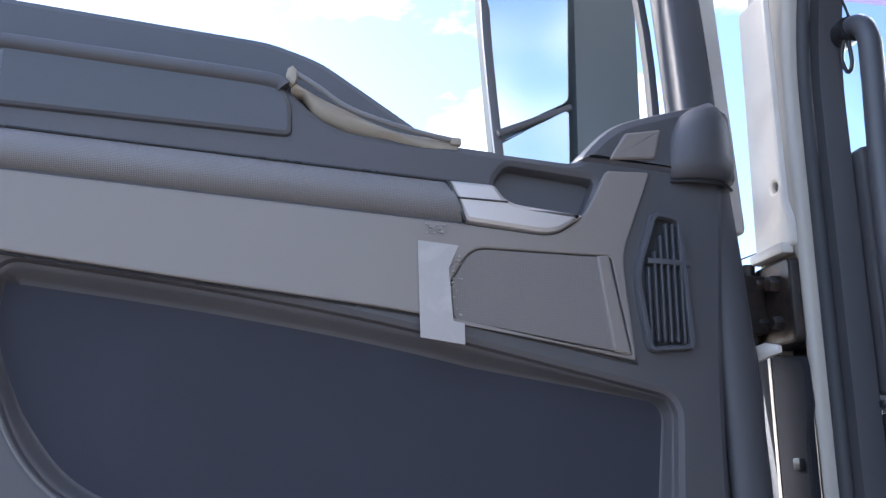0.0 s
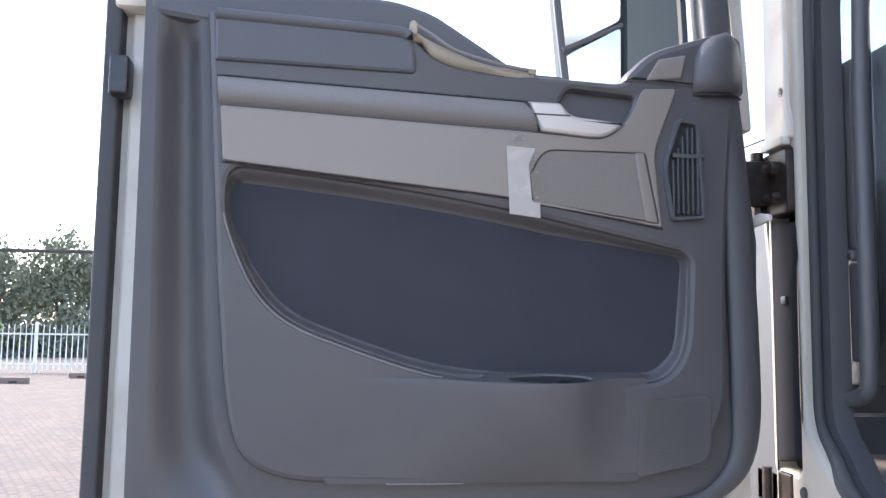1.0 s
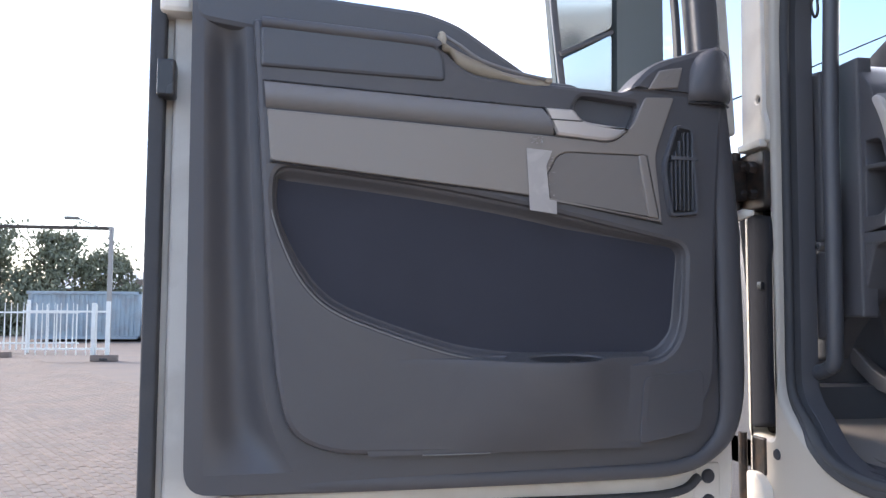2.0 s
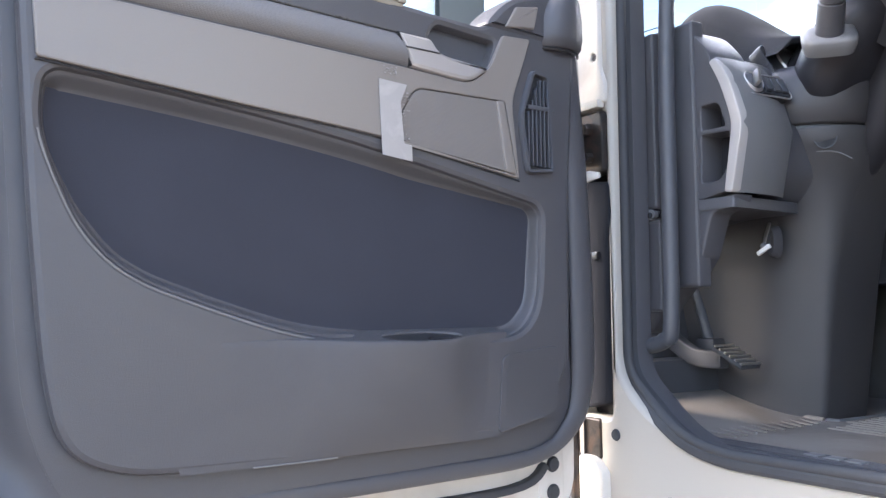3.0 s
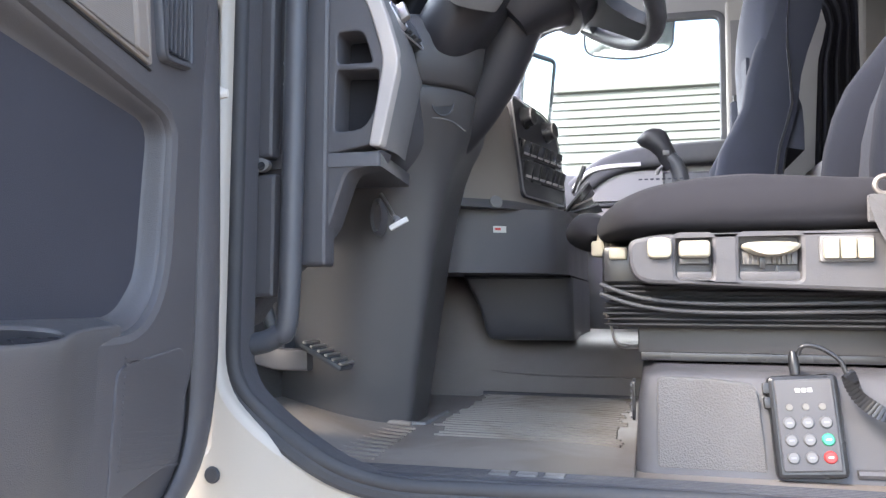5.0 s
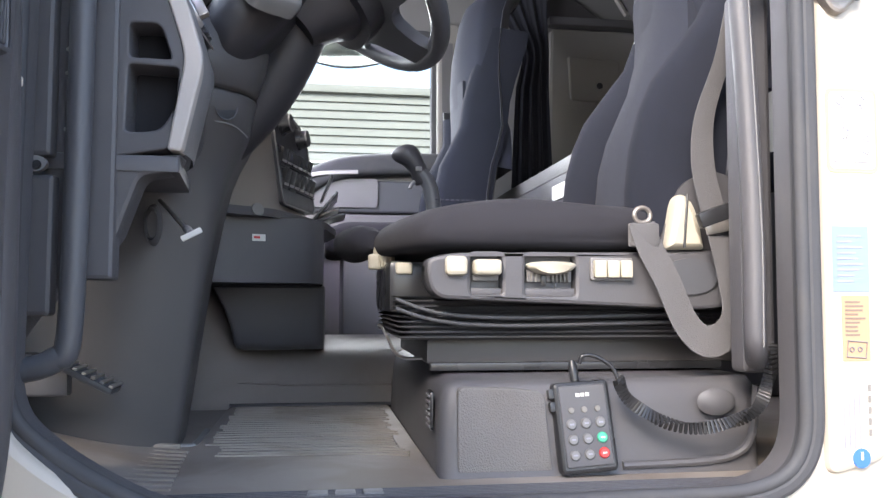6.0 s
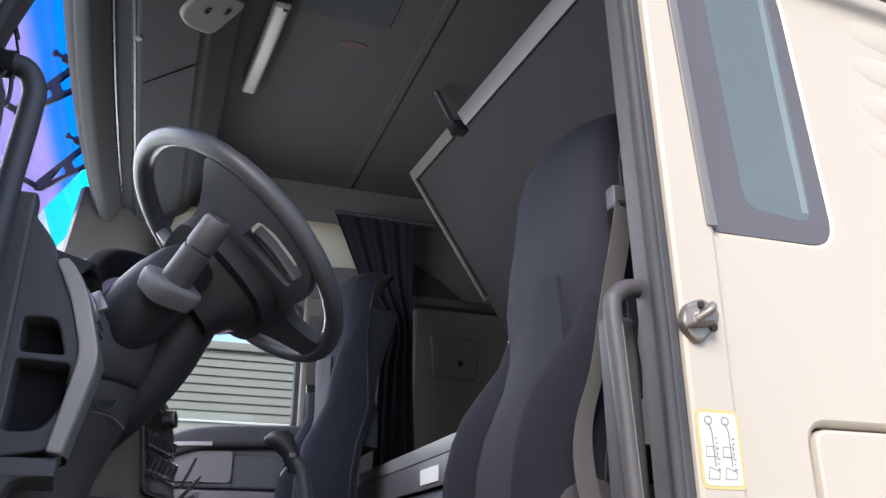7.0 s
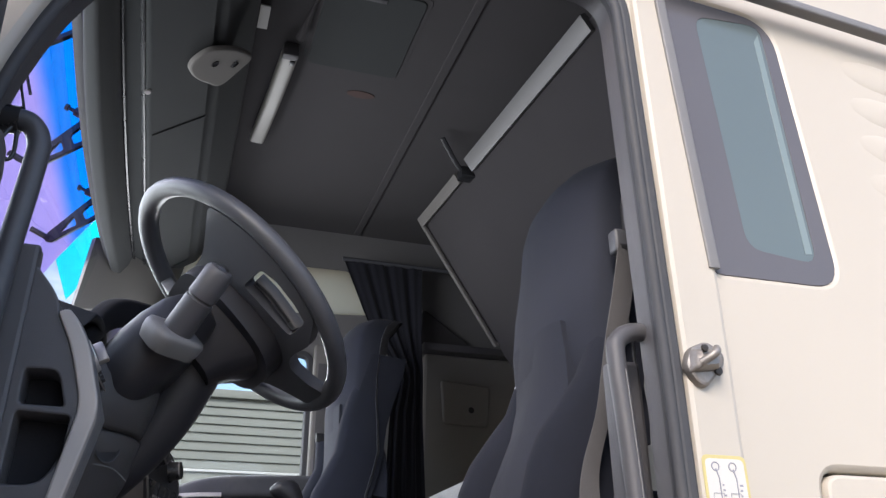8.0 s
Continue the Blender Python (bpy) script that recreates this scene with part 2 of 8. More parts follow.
def glass(name, col, rough=0.02, alpha=0.25):
    """Thin pane: partly see-through, glossy."""
    m = bpy.data.materials.new(name)
    m.use_nodes = True
    n, l = m.node_tree.nodes, m.node_tree.links
    out = n["Material Output"]
    tr, gl, mx, fr = n.new("ShaderNodeBsdfTransparent"), n.new("ShaderNodeBsdfGlossy"), n.new("ShaderNodeMixShader"), n.new("ShaderNodeFresnel")
    tr.inputs[0].default_value = (*col, 1)
    gl.inputs["Roughness"].default_value = rough
    fr.inputs[0].default_value = 1.45
    ml = n.new("ShaderNodeMath")
    ml.operation = "MULTIPLY"
    ml.inputs[1].default_value = alpha * 4
    l.new(fr.outputs[0], ml.inputs[0])
    l.new(ml.outputs[0], mx.inputs[0])
    l.new(tr.outputs[0], mx.inputs[1])
    l.new(gl.outputs[0], mx.inputs[2])
    l.new(mx.outputs[0], out.inputs[0])
    return m


clear_glass = glass("clear_glass", (0.93, 0.96, 0.95), 0.02, 0.15)
screen_glass = glass("windscreen_glass", (0.90, 0.95, 0.94), 0.02, 0.06)
tint_glass = mat("tinted_side_glass", (0.125, 0.158, 0.165), 0.08, var=0.04, scale=3, bump=0.0, spec=0.6)
tint_frit = mat("black_glass_border", (0.118, 0.114, 0.124), 0.16, var=0.05, bump=0.0)
window_edge = mat("pale_teal_glass_edge", (0.20, 0.255, 0.26), 0.08, var=0.04, scale=3, bump=0.0, spec=0.6)
mirror = mat("mirror_silver", (0.44, 0.47, 0.48), 0.06, metal=1.0, var=0.0, bump=0.0)


def acrylic(name, col, clear):
    """Tinted acrylic that scatters part of the daylight behind it."""
    m = bpy.data.materials.new(name)
    m.use_nodes = True
    n, l = m.node_tree.nodes, m.node_tree.links
    tl, tr, mx = n.new("ShaderNodeBsdfTranslucent"), n.new("ShaderNodeBsdfTransparent"), n.new("ShaderNodeMixShader")
    tl.inputs[0].default_value, tr.inputs[0].default_value = (*col, 1), (*col, 1)
    mx.inputs[0].default_value = clear
    l.new(tl.outputs[0], mx.inputs[1])
    l.new(tr.outputs[0], mx.inputs[2])
    l.new(mx.outputs[0], n["Material Output"].inputs[0])
    return m


visor_tint = acrylic("blue_violet_tinted_acrylic", (0.0, 0.20, 0.82), 0.35)
vn, vl = visor_tint.node_tree.nodes, visor_tint.node_tree.links
v_co, v_sep, v_ramp = vn.new("ShaderNodeTexCoord"), vn.new("ShaderNodeSeparateXYZ"), vn.new("ShaderNodeValToRGB")
v_map = vn.new("ShaderNodeMapRange")
v_map.inputs["From Min"].default_value, v_map.inputs["From Max"].default_value = 3.20, 3.275      # the band's height over the ground
v_ramp.color_ramp.elements[0].color, v_ramp.color_ramp.elements[1].color = (0.40, 0.31, 0.74, 1), (0.0, 0.19, 0.80, 1)
v_ramp.color_ramp.interpolation = "EASE"
vl.new(v_co.outputs["Object"], v_sep.inputs[0])
vl.new(v_sep.outputs[2], v_map.inputs[0])
vl.new(v_map.outputs[0], v_ramp.inputs[0])
for node in vn:
    if node.type in ("BSDF_TRANSLUCENT", "BSDF_TRANSPARENT"):
        vl.new(v_ramp.outputs[0], node.inputs[0])
visor_cyan = acrylic("cyan_tinted_acrylic", (0.0, 0.72, 0.90), 0.4)
mirror.node_tree.nodes["Principled BSDF"].inputs["Roughness"].default_value = 0.02


# ---------------------------------------------------------------- mesh tools
def side(y0):
    """Plane facing the road side: (x, z, out) to the world."""
    return Matrix(((1, 0, 0, 0), (0, 0, -1, y0), (0, 1, 0, 0), (0, 0, 0, 1)))


def facing_x(x0):
    """Plane facing the rear: (y, z, out) to the world."""
    return Matrix(((0, 0, 1, x0), (1, 0, 0, 0), (0, 1, 0, 0), (0, 0, 0, 1)))


def flat(z0):
    return Matrix.Translation((0, 0, z0))


def area2(loop):
    return sum(a[0] * b[1] - b[0] * a[1] for a, b in zip(loop, loop[1:] + loop[:1]))


def fillet(pts, r, n=4):
    """Rounds the corners of a polygon; r: one radius or one a corner."""
    out, k = [], len(pts)
    for i in range(k):
        a, p, b = (Vector(pts[j % k]) for j in (i - 1, i, i + 1))
        rr = r[i] if isinstance(r, (list, tuple)) else r
        ta, tb = min(rr, (a - p).length * 0.48), min(rr, (b - p).length * 0.48)
        if min(ta, tb) < 1e-5:
            out.append((p.x, p.y))
            continue
        s, e = p + (a - p).normalized() * ta, p + (b - p).normalized() * tb
        for j in range(n + 1):
            t = j / n
            q = s * (1 - t) ** 2 + p * 2 * t * (1 - t) + e * t * t
            out.append((q.x, q.y))
    return out


def inset(loop, d):
    """Moves a loop to its left by d (inwards, if it turns counter-clockwise)."""
    out, k = [], len(loop)
    for i in range(k):
        a, p, b = (Vector(loop[j % k]) for j in (i - 1, i, i + 1))
        u, v = (p - a), (b - p)
        if u.length < 1e-7 or v.length < 1e-7:
            out.append(tuple(p))
            continue
        u.normalize(), v.normalize()
        nu, nv = Vector((-u.y, u.x)), Vector((-v.y, v.x))
        m = nu + nv
        m = m.normalized() if m.length > 1e-4 else nu
        out.append(tuple(p + m * d / max(0.5, m.dot(nu))))
    return out


def rrect(x0, y0, x1, y1, r, n=4):
    return fillet([(x0, y0), (x1, y0), (x1, y1), (x0, y1)], r, n)


def unfold(old, moved):
    """Draws together the points of a moved loop wherever a side has turned round."""
    k, out = len(old), [Vector(p) for p in moved]
    for _ in range(6):
        bad = [i for i in range(k) if (out[(i + 1) % k] - out[i]).dot(Vector(old[(i + 1) % k]) - Vector(old[i])) < 0]
        if not bad:
            break
        runs, i = [], 0
        for i in bad:
            if runs and runs[-1][-1] == i:
                runs[-1].append(i + 1)
            else:
                runs.append([i, i + 1])
        for r in runs:
            mid = sum((out[j % k] for j in r), Vector((0, 0))) / len(r)
            for n, j in enumerate(r):
                out[j % k] = mid + (Vector(old[j % k]) - Vector(old[r[0] % k])) * 0.01
    return [tuple(p) for p in out]


def plate(loop, d0, d1, m, bev=0.002, holes=(), bm=None, back=True):
    """A flat piece with rounded front edges and holes, between depths d0 (back) and d1 (front)."""
    bm = bm or bmesh.new()
    lp = list(loop) if area2(list(loop)) > 0 else list(reversed(loop))
    hs = [list(h) if area2(list(h)) < 0 else list(reversed(h)) for h in holes]
    sg = 1 if d1 > d0 else -1
    fronts, backs = [], []
    for l in [lp] + hs:
        rings = [[bm.verts.new(m @ Vector((*q, d))) for q in pts] for pts, d in
                 ((unfold(l, inset(l, bev)), d1), (unfold(l, inset(l, bev * 0.3)), d1 - sg * bev * 0.3), (l, d1 - sg * bev), (l, d0))]
        for r, s in zip(rings, rings[1:]):
            for i in range(len(l)):
                j = (i + 1) % len(l)
                bm.faces.new((r[i], r[j], s[j], s[i])).smooth = True
        for i in range(len(l)):
            bm.edges.get((rings[0][i], rings[0][(i + 1) % len(l)])).seam = True      # a crisp border of the flat face
        fronts.append(rings[0]), backs.append(rings[-1])
    for cap in (fronts, backs) if back else (fronts,):
        if len(cap) == 1:
            bm.faces.new(cap[0])
        else:
            es = [bm.edges.get((r[i], r[(i + 1) % len(r)])) for r in cap for i in range(len(r))]
            bmesh.ops.triangle_fill(bm, use_beauty=True, edges=es)
    return bm


def box(a, b, bev=0.003, bm=None, seg=2, m=None):
    bm2 = bmesh.new()
    bmesh.ops.create_cube(bm2, size=1)
    for v in bm2.verts:
        v.co = Vector([a[i] + (v.co[i] + 0.5) * (b[i] - a[i]) for i in range(3)])
    if bev:
        bmesh.ops.bevel(bm2, geom=bm2.edges[:], offset=bev, segments=seg, profile=0.6, affect="EDGES")
    if m is not None:
        bm2.transform(m)
    return merge(bm, bm2)


def merge(bm, bm2):
    if bm is None:
        return bm2
    me = bpy.data.meshes.new("tmp")
    bm2.to_mesh(me)
    bm.from_mesh(me)
    bpy.data.meshes.remove(me)
    bm2.free()
    return bm


def smooth_path(pts, n=6, closed=False):
    ps, out, k = [Vector(p) for p in pts], [], len(pts)
    for i in range(k if closed else k - 1):
        a, b, c, d = (ps[j % k] if closed else ps[max(0, min(k - 1, j))] for j in (i - 1, i, i + 1, i + 2))
        for j in range(n):
            t = j / n
            out.append(0.5 * ((2 * b) + (c - a) * t + (2 * a - 5 * b + 4 * c - d) * t * t + (3 * b - a - 3 * c + d) * t ** 3))
    return out if closed else out + [ps[-1]]


def sweep(pts, prof, bm=None, n=6, closed=False, up=None, scale=None):
    """Carries a closed 2D profile along a smooth path. up: keeps the profile's second axis near that way."""
    bm = bm or bmesh.new()
    ps = smooth_path(pts, n, closed) if n > 1 else [Vector(p) for p in pts]
    k, rings, nv = len(ps), [], None
    for i, p in enumerate(ps):
        t = (ps[(i + 1) % k] - ps[i - 1]) if closed else ps[min(k - 1, i + 1)] - ps[max(0, i - 1)]
        t.normalize()
        ref = Vector(up) if up is not None else (nv if nv is not None else (Vector((0, 0, 1)) if abs(t.z) < 0.9 else Vector((1, 0, 0))))
        nv = (ref - t * ref.dot(t)).normalized()
        bv = t.cross(nv)
        s = scale(i / max(1, k - 1)) if scale else 1.0
        rings.append([bm.verts.new(p + (bv * q[0] + nv * q[1]) * s) for q in prof])
    m = len(prof)
    for i in range(k if closed else k - 1):
        r, s = rings[i], rings[(i + 1) % k]
        for j in range(m):
            bm.faces.new((r[j], r[(j + 1) % m], s[(j + 1) % m], s[j])).smooth = True
    if not closed:
        bm.faces.new(rings[0]), bm.faces.new(rings[-1])
    return bm


def circle(r, seg=12, ry=None):
    ry = ry or r
    return [(r * math.cos(2 * math.pi * i / seg), ry * math.sin(2 * math.pi * i / seg)) for i in range(seg)]


def tube(pts, r, bm=None, seg=12, n=6, closed=False, scale=None):
    return sweep(pts, circle(r, seg), bm, n, closed, scale=scale)


def lathe(prof, m, seg=24, bm=None):
    """Turns (radius, height) round the third axis of m."""
    bm = bm or bmesh.new()
    rings = []
    for r, h in prof:
        rings.append([bm.verts.new(m @ Vector((r * math.cos(2 * math.pi * i / seg), r * math.sin(2 * math.pi * i / seg), h)))
                      for i in range(seg)] if r > 1e-6 else [bm.verts.new(m @ Vector((0, 0, h)))])
    for a, b in zip(rings, rings[1:]):
        for i in range(seg):
            j = (i + 1) % seg
            if len(a) > 1 and len(b) > 1:
                bm.faces.new((a[i], a[j], b[j], b[i])).smooth = True
            elif len(a) > 1:
                bm.faces.new((a[i], a[j], b[0])).smooth = True
            elif len(b) > 1:
                bm.faces.new((a[0], b[j], b[i])).smooth = True
    for r in (rings[0], rings[-1]):
        if len(r) > 1:
            bm.faces.new(r)
    return bm


def loft(sections, bm=None, cap=True):
    bm = bm or bmesh.new()
    rings = [[bm.verts.new(v) for v in s] for s in sections]
    k = len(rings[0])
    for a, b in zip(rings, rings[1:]):
        for i in range(k):
            bm.faces.new((a[i], a[(i + 1) % k], b[(i + 1) % k], b[i])).smooth = True
    if cap:
        bm.faces.new(rings[0]), bm.faces.new(rings[-1])
    return bm


def sheet(rows, bm=None):
    """An open smooth surface through rows of points."""
    bm = bm or bmesh.new()
    g = [[bm.verts.new(v) for v in r] for r in rows]
    for a, b in zip(g, g[1:]):
        for i in range(len(a) - 1):
            bm.faces.new((a[i], a[i + 1], b[i + 1], b[i])).smooth = True
    return bm


def prism(prof, y0, y1, bev=0.004, bm=None):
    """A profile in x and z, carried across from y0 to y1."""
    return plate(prof, -y1, -y0, side(0), bev, bm=bm)


def aim(p, way):
    """A frame at p whose third axis points along way."""
    return Matrix.Translation(p) @ Vector(way).to_track_quat("Z", "Y").to_matrix().to_4x4()


def mesh_of(name, bm, material, angle=38):
    bmesh.ops.recalc_face_normals(bm, faces=bm.faces[:])
    me = bpy.data.meshes.new(name)
    bm.edges.index_update()
    crisp = [e.index for e in bm.edges if e.seam]
    bm.to_mesh(me)
    bm.free()
    me.materials.append(material)
    me.set_sharp_from_angle(angle=radians(angle))
    for i in crisp:
        me.edges[i].use_edge_sharp = True
        me.edges[i].use_seam = False
    return me


def thing(name, label, category, at=(0, 0, 0), group=""):
    """The top of a thing: an Empty at its base."""
    ob = new(name)
    ob.empty_display_size = 0.1
    ob.matrix_basis = Matrix.Translation(at)
    return tagged(ob, label, category, group)


def part(name, bm, material, parent, label="", angle=38):
    ob = new(name, mesh_of(name, bm, material, angle))
    ob.parent = parent
    if parent.type == "EMPTY":
        ob.matrix_parent_inverse = parent.matrix_basis.inverted()
    return tagged(ob, label)


def single(name, bm, material, label, category, group="", angle=38):
    return tagged(new(name, mesh_of(name, bm, material, angle)), label, category, group)


def structure(name, bm, material, label, angle=38):
    return tagged(new(name, mesh_of(name, bm, material, angle)), label, name.split("_")[0], kind="structure")


def thin_cloth(name, col):
    """Cloth that lets light through."""
    m = bpy.data.materials.new(name)
    m.use_nodes = True
    n, l = m.node_tree.nodes, m.node_tree.links
    df, tl, mx, ns, cm = n.new("ShaderNodeBsdfDiffuse"), n.new("ShaderNodeBsdfTranslucent"), n.new("ShaderNodeMixShader"), n.new("ShaderNodeTexNoise"), n.new("ShaderNodeMix")
    ns.inputs["Scale"].default_value = 120
    cm.data_type = "RGBA"
    cm.inputs[6].default_value, cm.inputs[7].default_value = (*[c * 0.92 for c in col], 1), (*col, 1)
    l.new(ns.outputs["Fac"], cm.inputs[0])
    for b in (df, tl):
        l.new(cm.outputs[2], b.inputs[0])
    mx.inputs[0].default_value = 0.7
    l.new(df.outputs[0], mx.inputs[1])
    l.new(tl.outputs[0], mx.inputs[2])
    l.new(mx.outputs[0], n["Material Output"].inputs[0])
    return m


blind_cloth = thin_cloth("cream_blind_cloth", (0.86, 0.83, 0.72))

# ---------------------------------------------------------------- the cab's shell
OPENING = fillet([(0.034, 1.585), (0.10, 1.525), (0.225, 1.457), (0.55, 1.463), (0.945, 1.466), (1.012, 1.52), (1.012, 2.10), (1.000, 2.850),
                  (0.26, 2.850), (0.10, 2.60), (0.040, 2.40)], [0.05, 0.05, 0.09, 0, 0.08, 0.06, 0, 0.09, 0.12, 0.08, 0.10], 6)
SIDE_WINDOW = fillet([(1.107, 2.283), (1.352, 2.287), (1.322, 2.832), (1.078, 2.848)], [0.015, 0.05, 0.07, 0.02], 6)
LOCKER = fillet([(1.232, 0.9), (1.95, 0.9), (1.95, 1.984), (1.236, 1.984)], 0.035, 6)
HINGE_BAY = rrect(-0.062, 1.505, 0.018, 2.085, 0.012)


def set_back(bm):
    """Along the front post the seal sits deeper in the jamb than along the sill."""
    for v in bm.verts:
        f = min(1.0, max(0.0, (0.25 - v.co.x) / 0.14)) * min(1.0, max(0.0, (v.co.z - 1.46) / 0.10))
        f = f * f * (3 - 2 * f)
        v.co.x -= 0.012 * f
        v.co.y += 0.027 * f
    return bm


side_outline = [(-0.075, 0.75), (2.05, 0.75), (2.05, 3.50), (0.42, 3.50), (0.10, 3.02), (-0.03, 2.62), (-0.066, 2.40), (-0.075, 2.1)]
wall_left = structure("wall_left", plate(side_outline, -0.045, 0.0, side(0), 0.010, holes=(OPENING, SIDE_WINDOW, LOCKER, HINGE_BAY)), paint,
                      "cream white painted steel cab side with door opening", 50)
# the pressed face of the front post, proud of the side, with its bolt hole and seam
post_loop = fillet([(-0.066, 2.098), (0.030, 2.098), (0.030, 2.135), (0.018, 2.165), (0.016, 2.50), (-0.058, 2.50)], 0.008, 3)
hole_loop = [(0.0 + x, 2.19 + z) for x, z in circle(0.0075, 16)]
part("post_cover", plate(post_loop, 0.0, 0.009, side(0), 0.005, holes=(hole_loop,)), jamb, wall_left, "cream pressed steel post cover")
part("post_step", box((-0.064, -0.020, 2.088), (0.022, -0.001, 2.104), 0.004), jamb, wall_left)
part("bolt", lathe([(0, 0.001), (0.0065, 0.001), (0.0065, -0.004), (0, -0.004)], aim((0.0, -0.002, 2.19), (0, -1, 0)), 12), rubber, wall_left, "dark recessed bolt")
part("locker_door", plate(inset(LOCKER, 0.005), -0.04, 0.0015, side(0), 0.006), paint, wall_left, "cream white locker hatch flush with the side")
part("pillar_pressing", plate(fillet([(1.018, 1.50), (1.102, 1.52), (1.102, 2.02), (1.104, 2.12), (1.105, 2.26), (1.068, 2.85), (1.012, 2.85), (1.020, 2.1)], 0.02, 4),
                              0.0, 0.010, side(0), 0.009), paint, wall_left, "cream raised door pillar pressing")
part("rain_gutter", sweep([(0.95, -0.02, 2.885), (1.08, -0.035, 2.872), (1.35, -0.035, 2.852), (2.05, -0.035, 2.80)], rrect(-0.012, -0.010, 0.012, 0.010, 0.005, 3), n=4,
                          up=(0, 0, 1)), plastic_mid, wall_left, "grey gutter moulding")
ripple = bmesh.new()
for k in range(5):
    z = 2.40 + 0.085 * k
    sweep([(1.46, 0.011, z + 0.03), (1.55, 0.006, z + 0.015), (1.70, 0.0055, z), (2.04, 0.0055, z - 0.03)], circle(0.040, 16, 0.010), ripple, 5, up=(0, -1, 0))
part("swage", ripple, paint, wall_left, "cream ribbed side pressing", 60)
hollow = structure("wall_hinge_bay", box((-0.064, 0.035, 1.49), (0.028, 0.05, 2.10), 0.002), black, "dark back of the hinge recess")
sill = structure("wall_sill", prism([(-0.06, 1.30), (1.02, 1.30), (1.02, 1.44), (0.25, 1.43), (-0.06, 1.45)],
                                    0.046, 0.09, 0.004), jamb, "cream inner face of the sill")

# hinge, check strap and wiring boot in the bay
hinge = thing("upper_door_hinge", "greasy black steel door hinge on the cream post", "hinge", (0, 0, 1.97))
part("hinge_body", plate(fillet([(-0.075, 1.965), (0.024, 1.965), (0.024, 2.083), (-0.07, 2.083)], 0.01, 3), -0.03, 0.012, side(0), 0.004), hinge_metal, hinge)
for k, (x, z, r) in enumerate(((-0.045, 2.055, 0.010), (-0.012, 2.05, 0.013), (-0.048, 2.0, 0.012), (-0.008, 1.995, 0.010))):
    part("bolt", lathe([(0, 0.014), (r * 0.8, 0.014), (r, 0.010), (r, 0)], aim((x, -0.012, z), (0, -1, 0)), 6), hinge_metal, hinge)
part("pin", tube([(-0.070, -0.022, 1.955), (-0.070, -0.022, 2.09)], 0.012, n=1), hinge_metal, hinge)
part("hinge_arm", box((-0.068, -0.085, 1.985), (-0.040, -0.010, 2.07), 0.006), hinge_metal, hinge)
boot = thing("check_strap_cover", "black rubber cover over the door check strap", "cover", (0, 0, 1.5))
part("cover", plate(fillet([(-0.056, 1.515), (0.018, 1.53), (0.020, 1.84), (0.030, 1.875), (0.028, 1.945), (-0.056, 1.958)], 0.012, 4), -0.03, 0.006, side(0), 0.006), boot_rubber, boot)
part("clip", box((-0.012, -0.012, 1.80), (0.004, -0.004, 1.815), 0.002), black, boot)
lower_hinge = thing("lower_door_hinge", "black steel lower door hinge with cream bracket", "hinge", (0, 0, 1.4))
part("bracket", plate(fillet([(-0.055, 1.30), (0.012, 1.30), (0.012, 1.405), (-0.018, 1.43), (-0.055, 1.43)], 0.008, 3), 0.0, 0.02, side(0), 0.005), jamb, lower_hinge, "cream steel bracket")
part("hinge_body", plate(fillet([(-0.058, 1.425), (-0.008, 1.425), (-0.008, 1.50), (-0.058, 1.50)], 0.006, 3), -0.02, 0.004, side(0), 0.004), hinge_metal, lower_hinge)
part("pin", tube([(-0.064, -0.02, 1.30), (-0.064, -0.02, 1.505)], 0.009, n=1), hinge_metal, lower_hinge)
for x, z in ((0.03, 1.475), (0.045, 1.34), (0.16, 1.375)):
    single("rubber_plug", lathe([(0, 0.004), (0.009, 0.003), (0.011, 0), (0.011, -0.002)], aim((x, -0.001, z), (0, -1, 0)), 16), rubber,
           "small black rubber plug in the cream sill", "plug", "plugs of the sill")

# rubber door seal round the opening, in two beads, and the plastic lining inside it
seal = thing("door_seal", "black rubber seal round the door opening, dusty", "door seal", (0.5, 0, 1.45))
part("seal_lip", set_back(plate(inset(OPENING, -0.006), -0.05, 0.010, side(0), 0.007, holes=(inset(OPENING, 0.016),))), rubber, seal)
ring = [(x, 0.0, z) for x, z in inset(OPENING, 0.018)]
part("seal_bead", set_back(tube([(x, -0.002, z) for x, _, z in ring], 0.009, seg=10, n=1, closed=True)), rubber, seal)
part("lining_frame", set_back(plate(inset(OPENING, 0.008), -0.060, -0.022, side(0), 0.004, holes=(inset(OPENING, 0.017),))), plastic, seal, "charcoal plastic lip inside the seal")
single("rear_pillar_trim", plate(rrect(0.968, 1.62, 1.02, 2.16, 0.010), -0.03, 0.0, side(0.105), 0.008), plastic, "charcoal trim on the rear door pillar", "trim")

# rear side window with its black border and grey rubber strip
window_1 = tagged(new("window_1"), "fixed tinted side window with black border", "window", kind="structure")
part("border", plate(inset(SIDE_WINDOW, -0.002), -0.02, -0.002, side(0), 0.001, holes=(fillet([(1.180, 2.336), (1.316, 2.324), (1.299, 2.822), (1.152, 2.809)], 0.03, 4),)), tint_frit, window_1)
part("pane", plate(fillet([(1.176, 2.332), (1.320, 2.320), (1.303, 2.826), (1.148, 2.813)], 0.03, 4), -0.02, -0.0035, side(0), 0.0005), tint_glass, window_1, "dark teal tinted glass")
part("blind_edge", plate([(1.296, 2.340), (1.310, 2.342), (1.292, 2.800), (1.280, 2.78)], -0.0035, -0.0028, side(0), 0.0), window_edge, window_1, "paler strip along the glass")
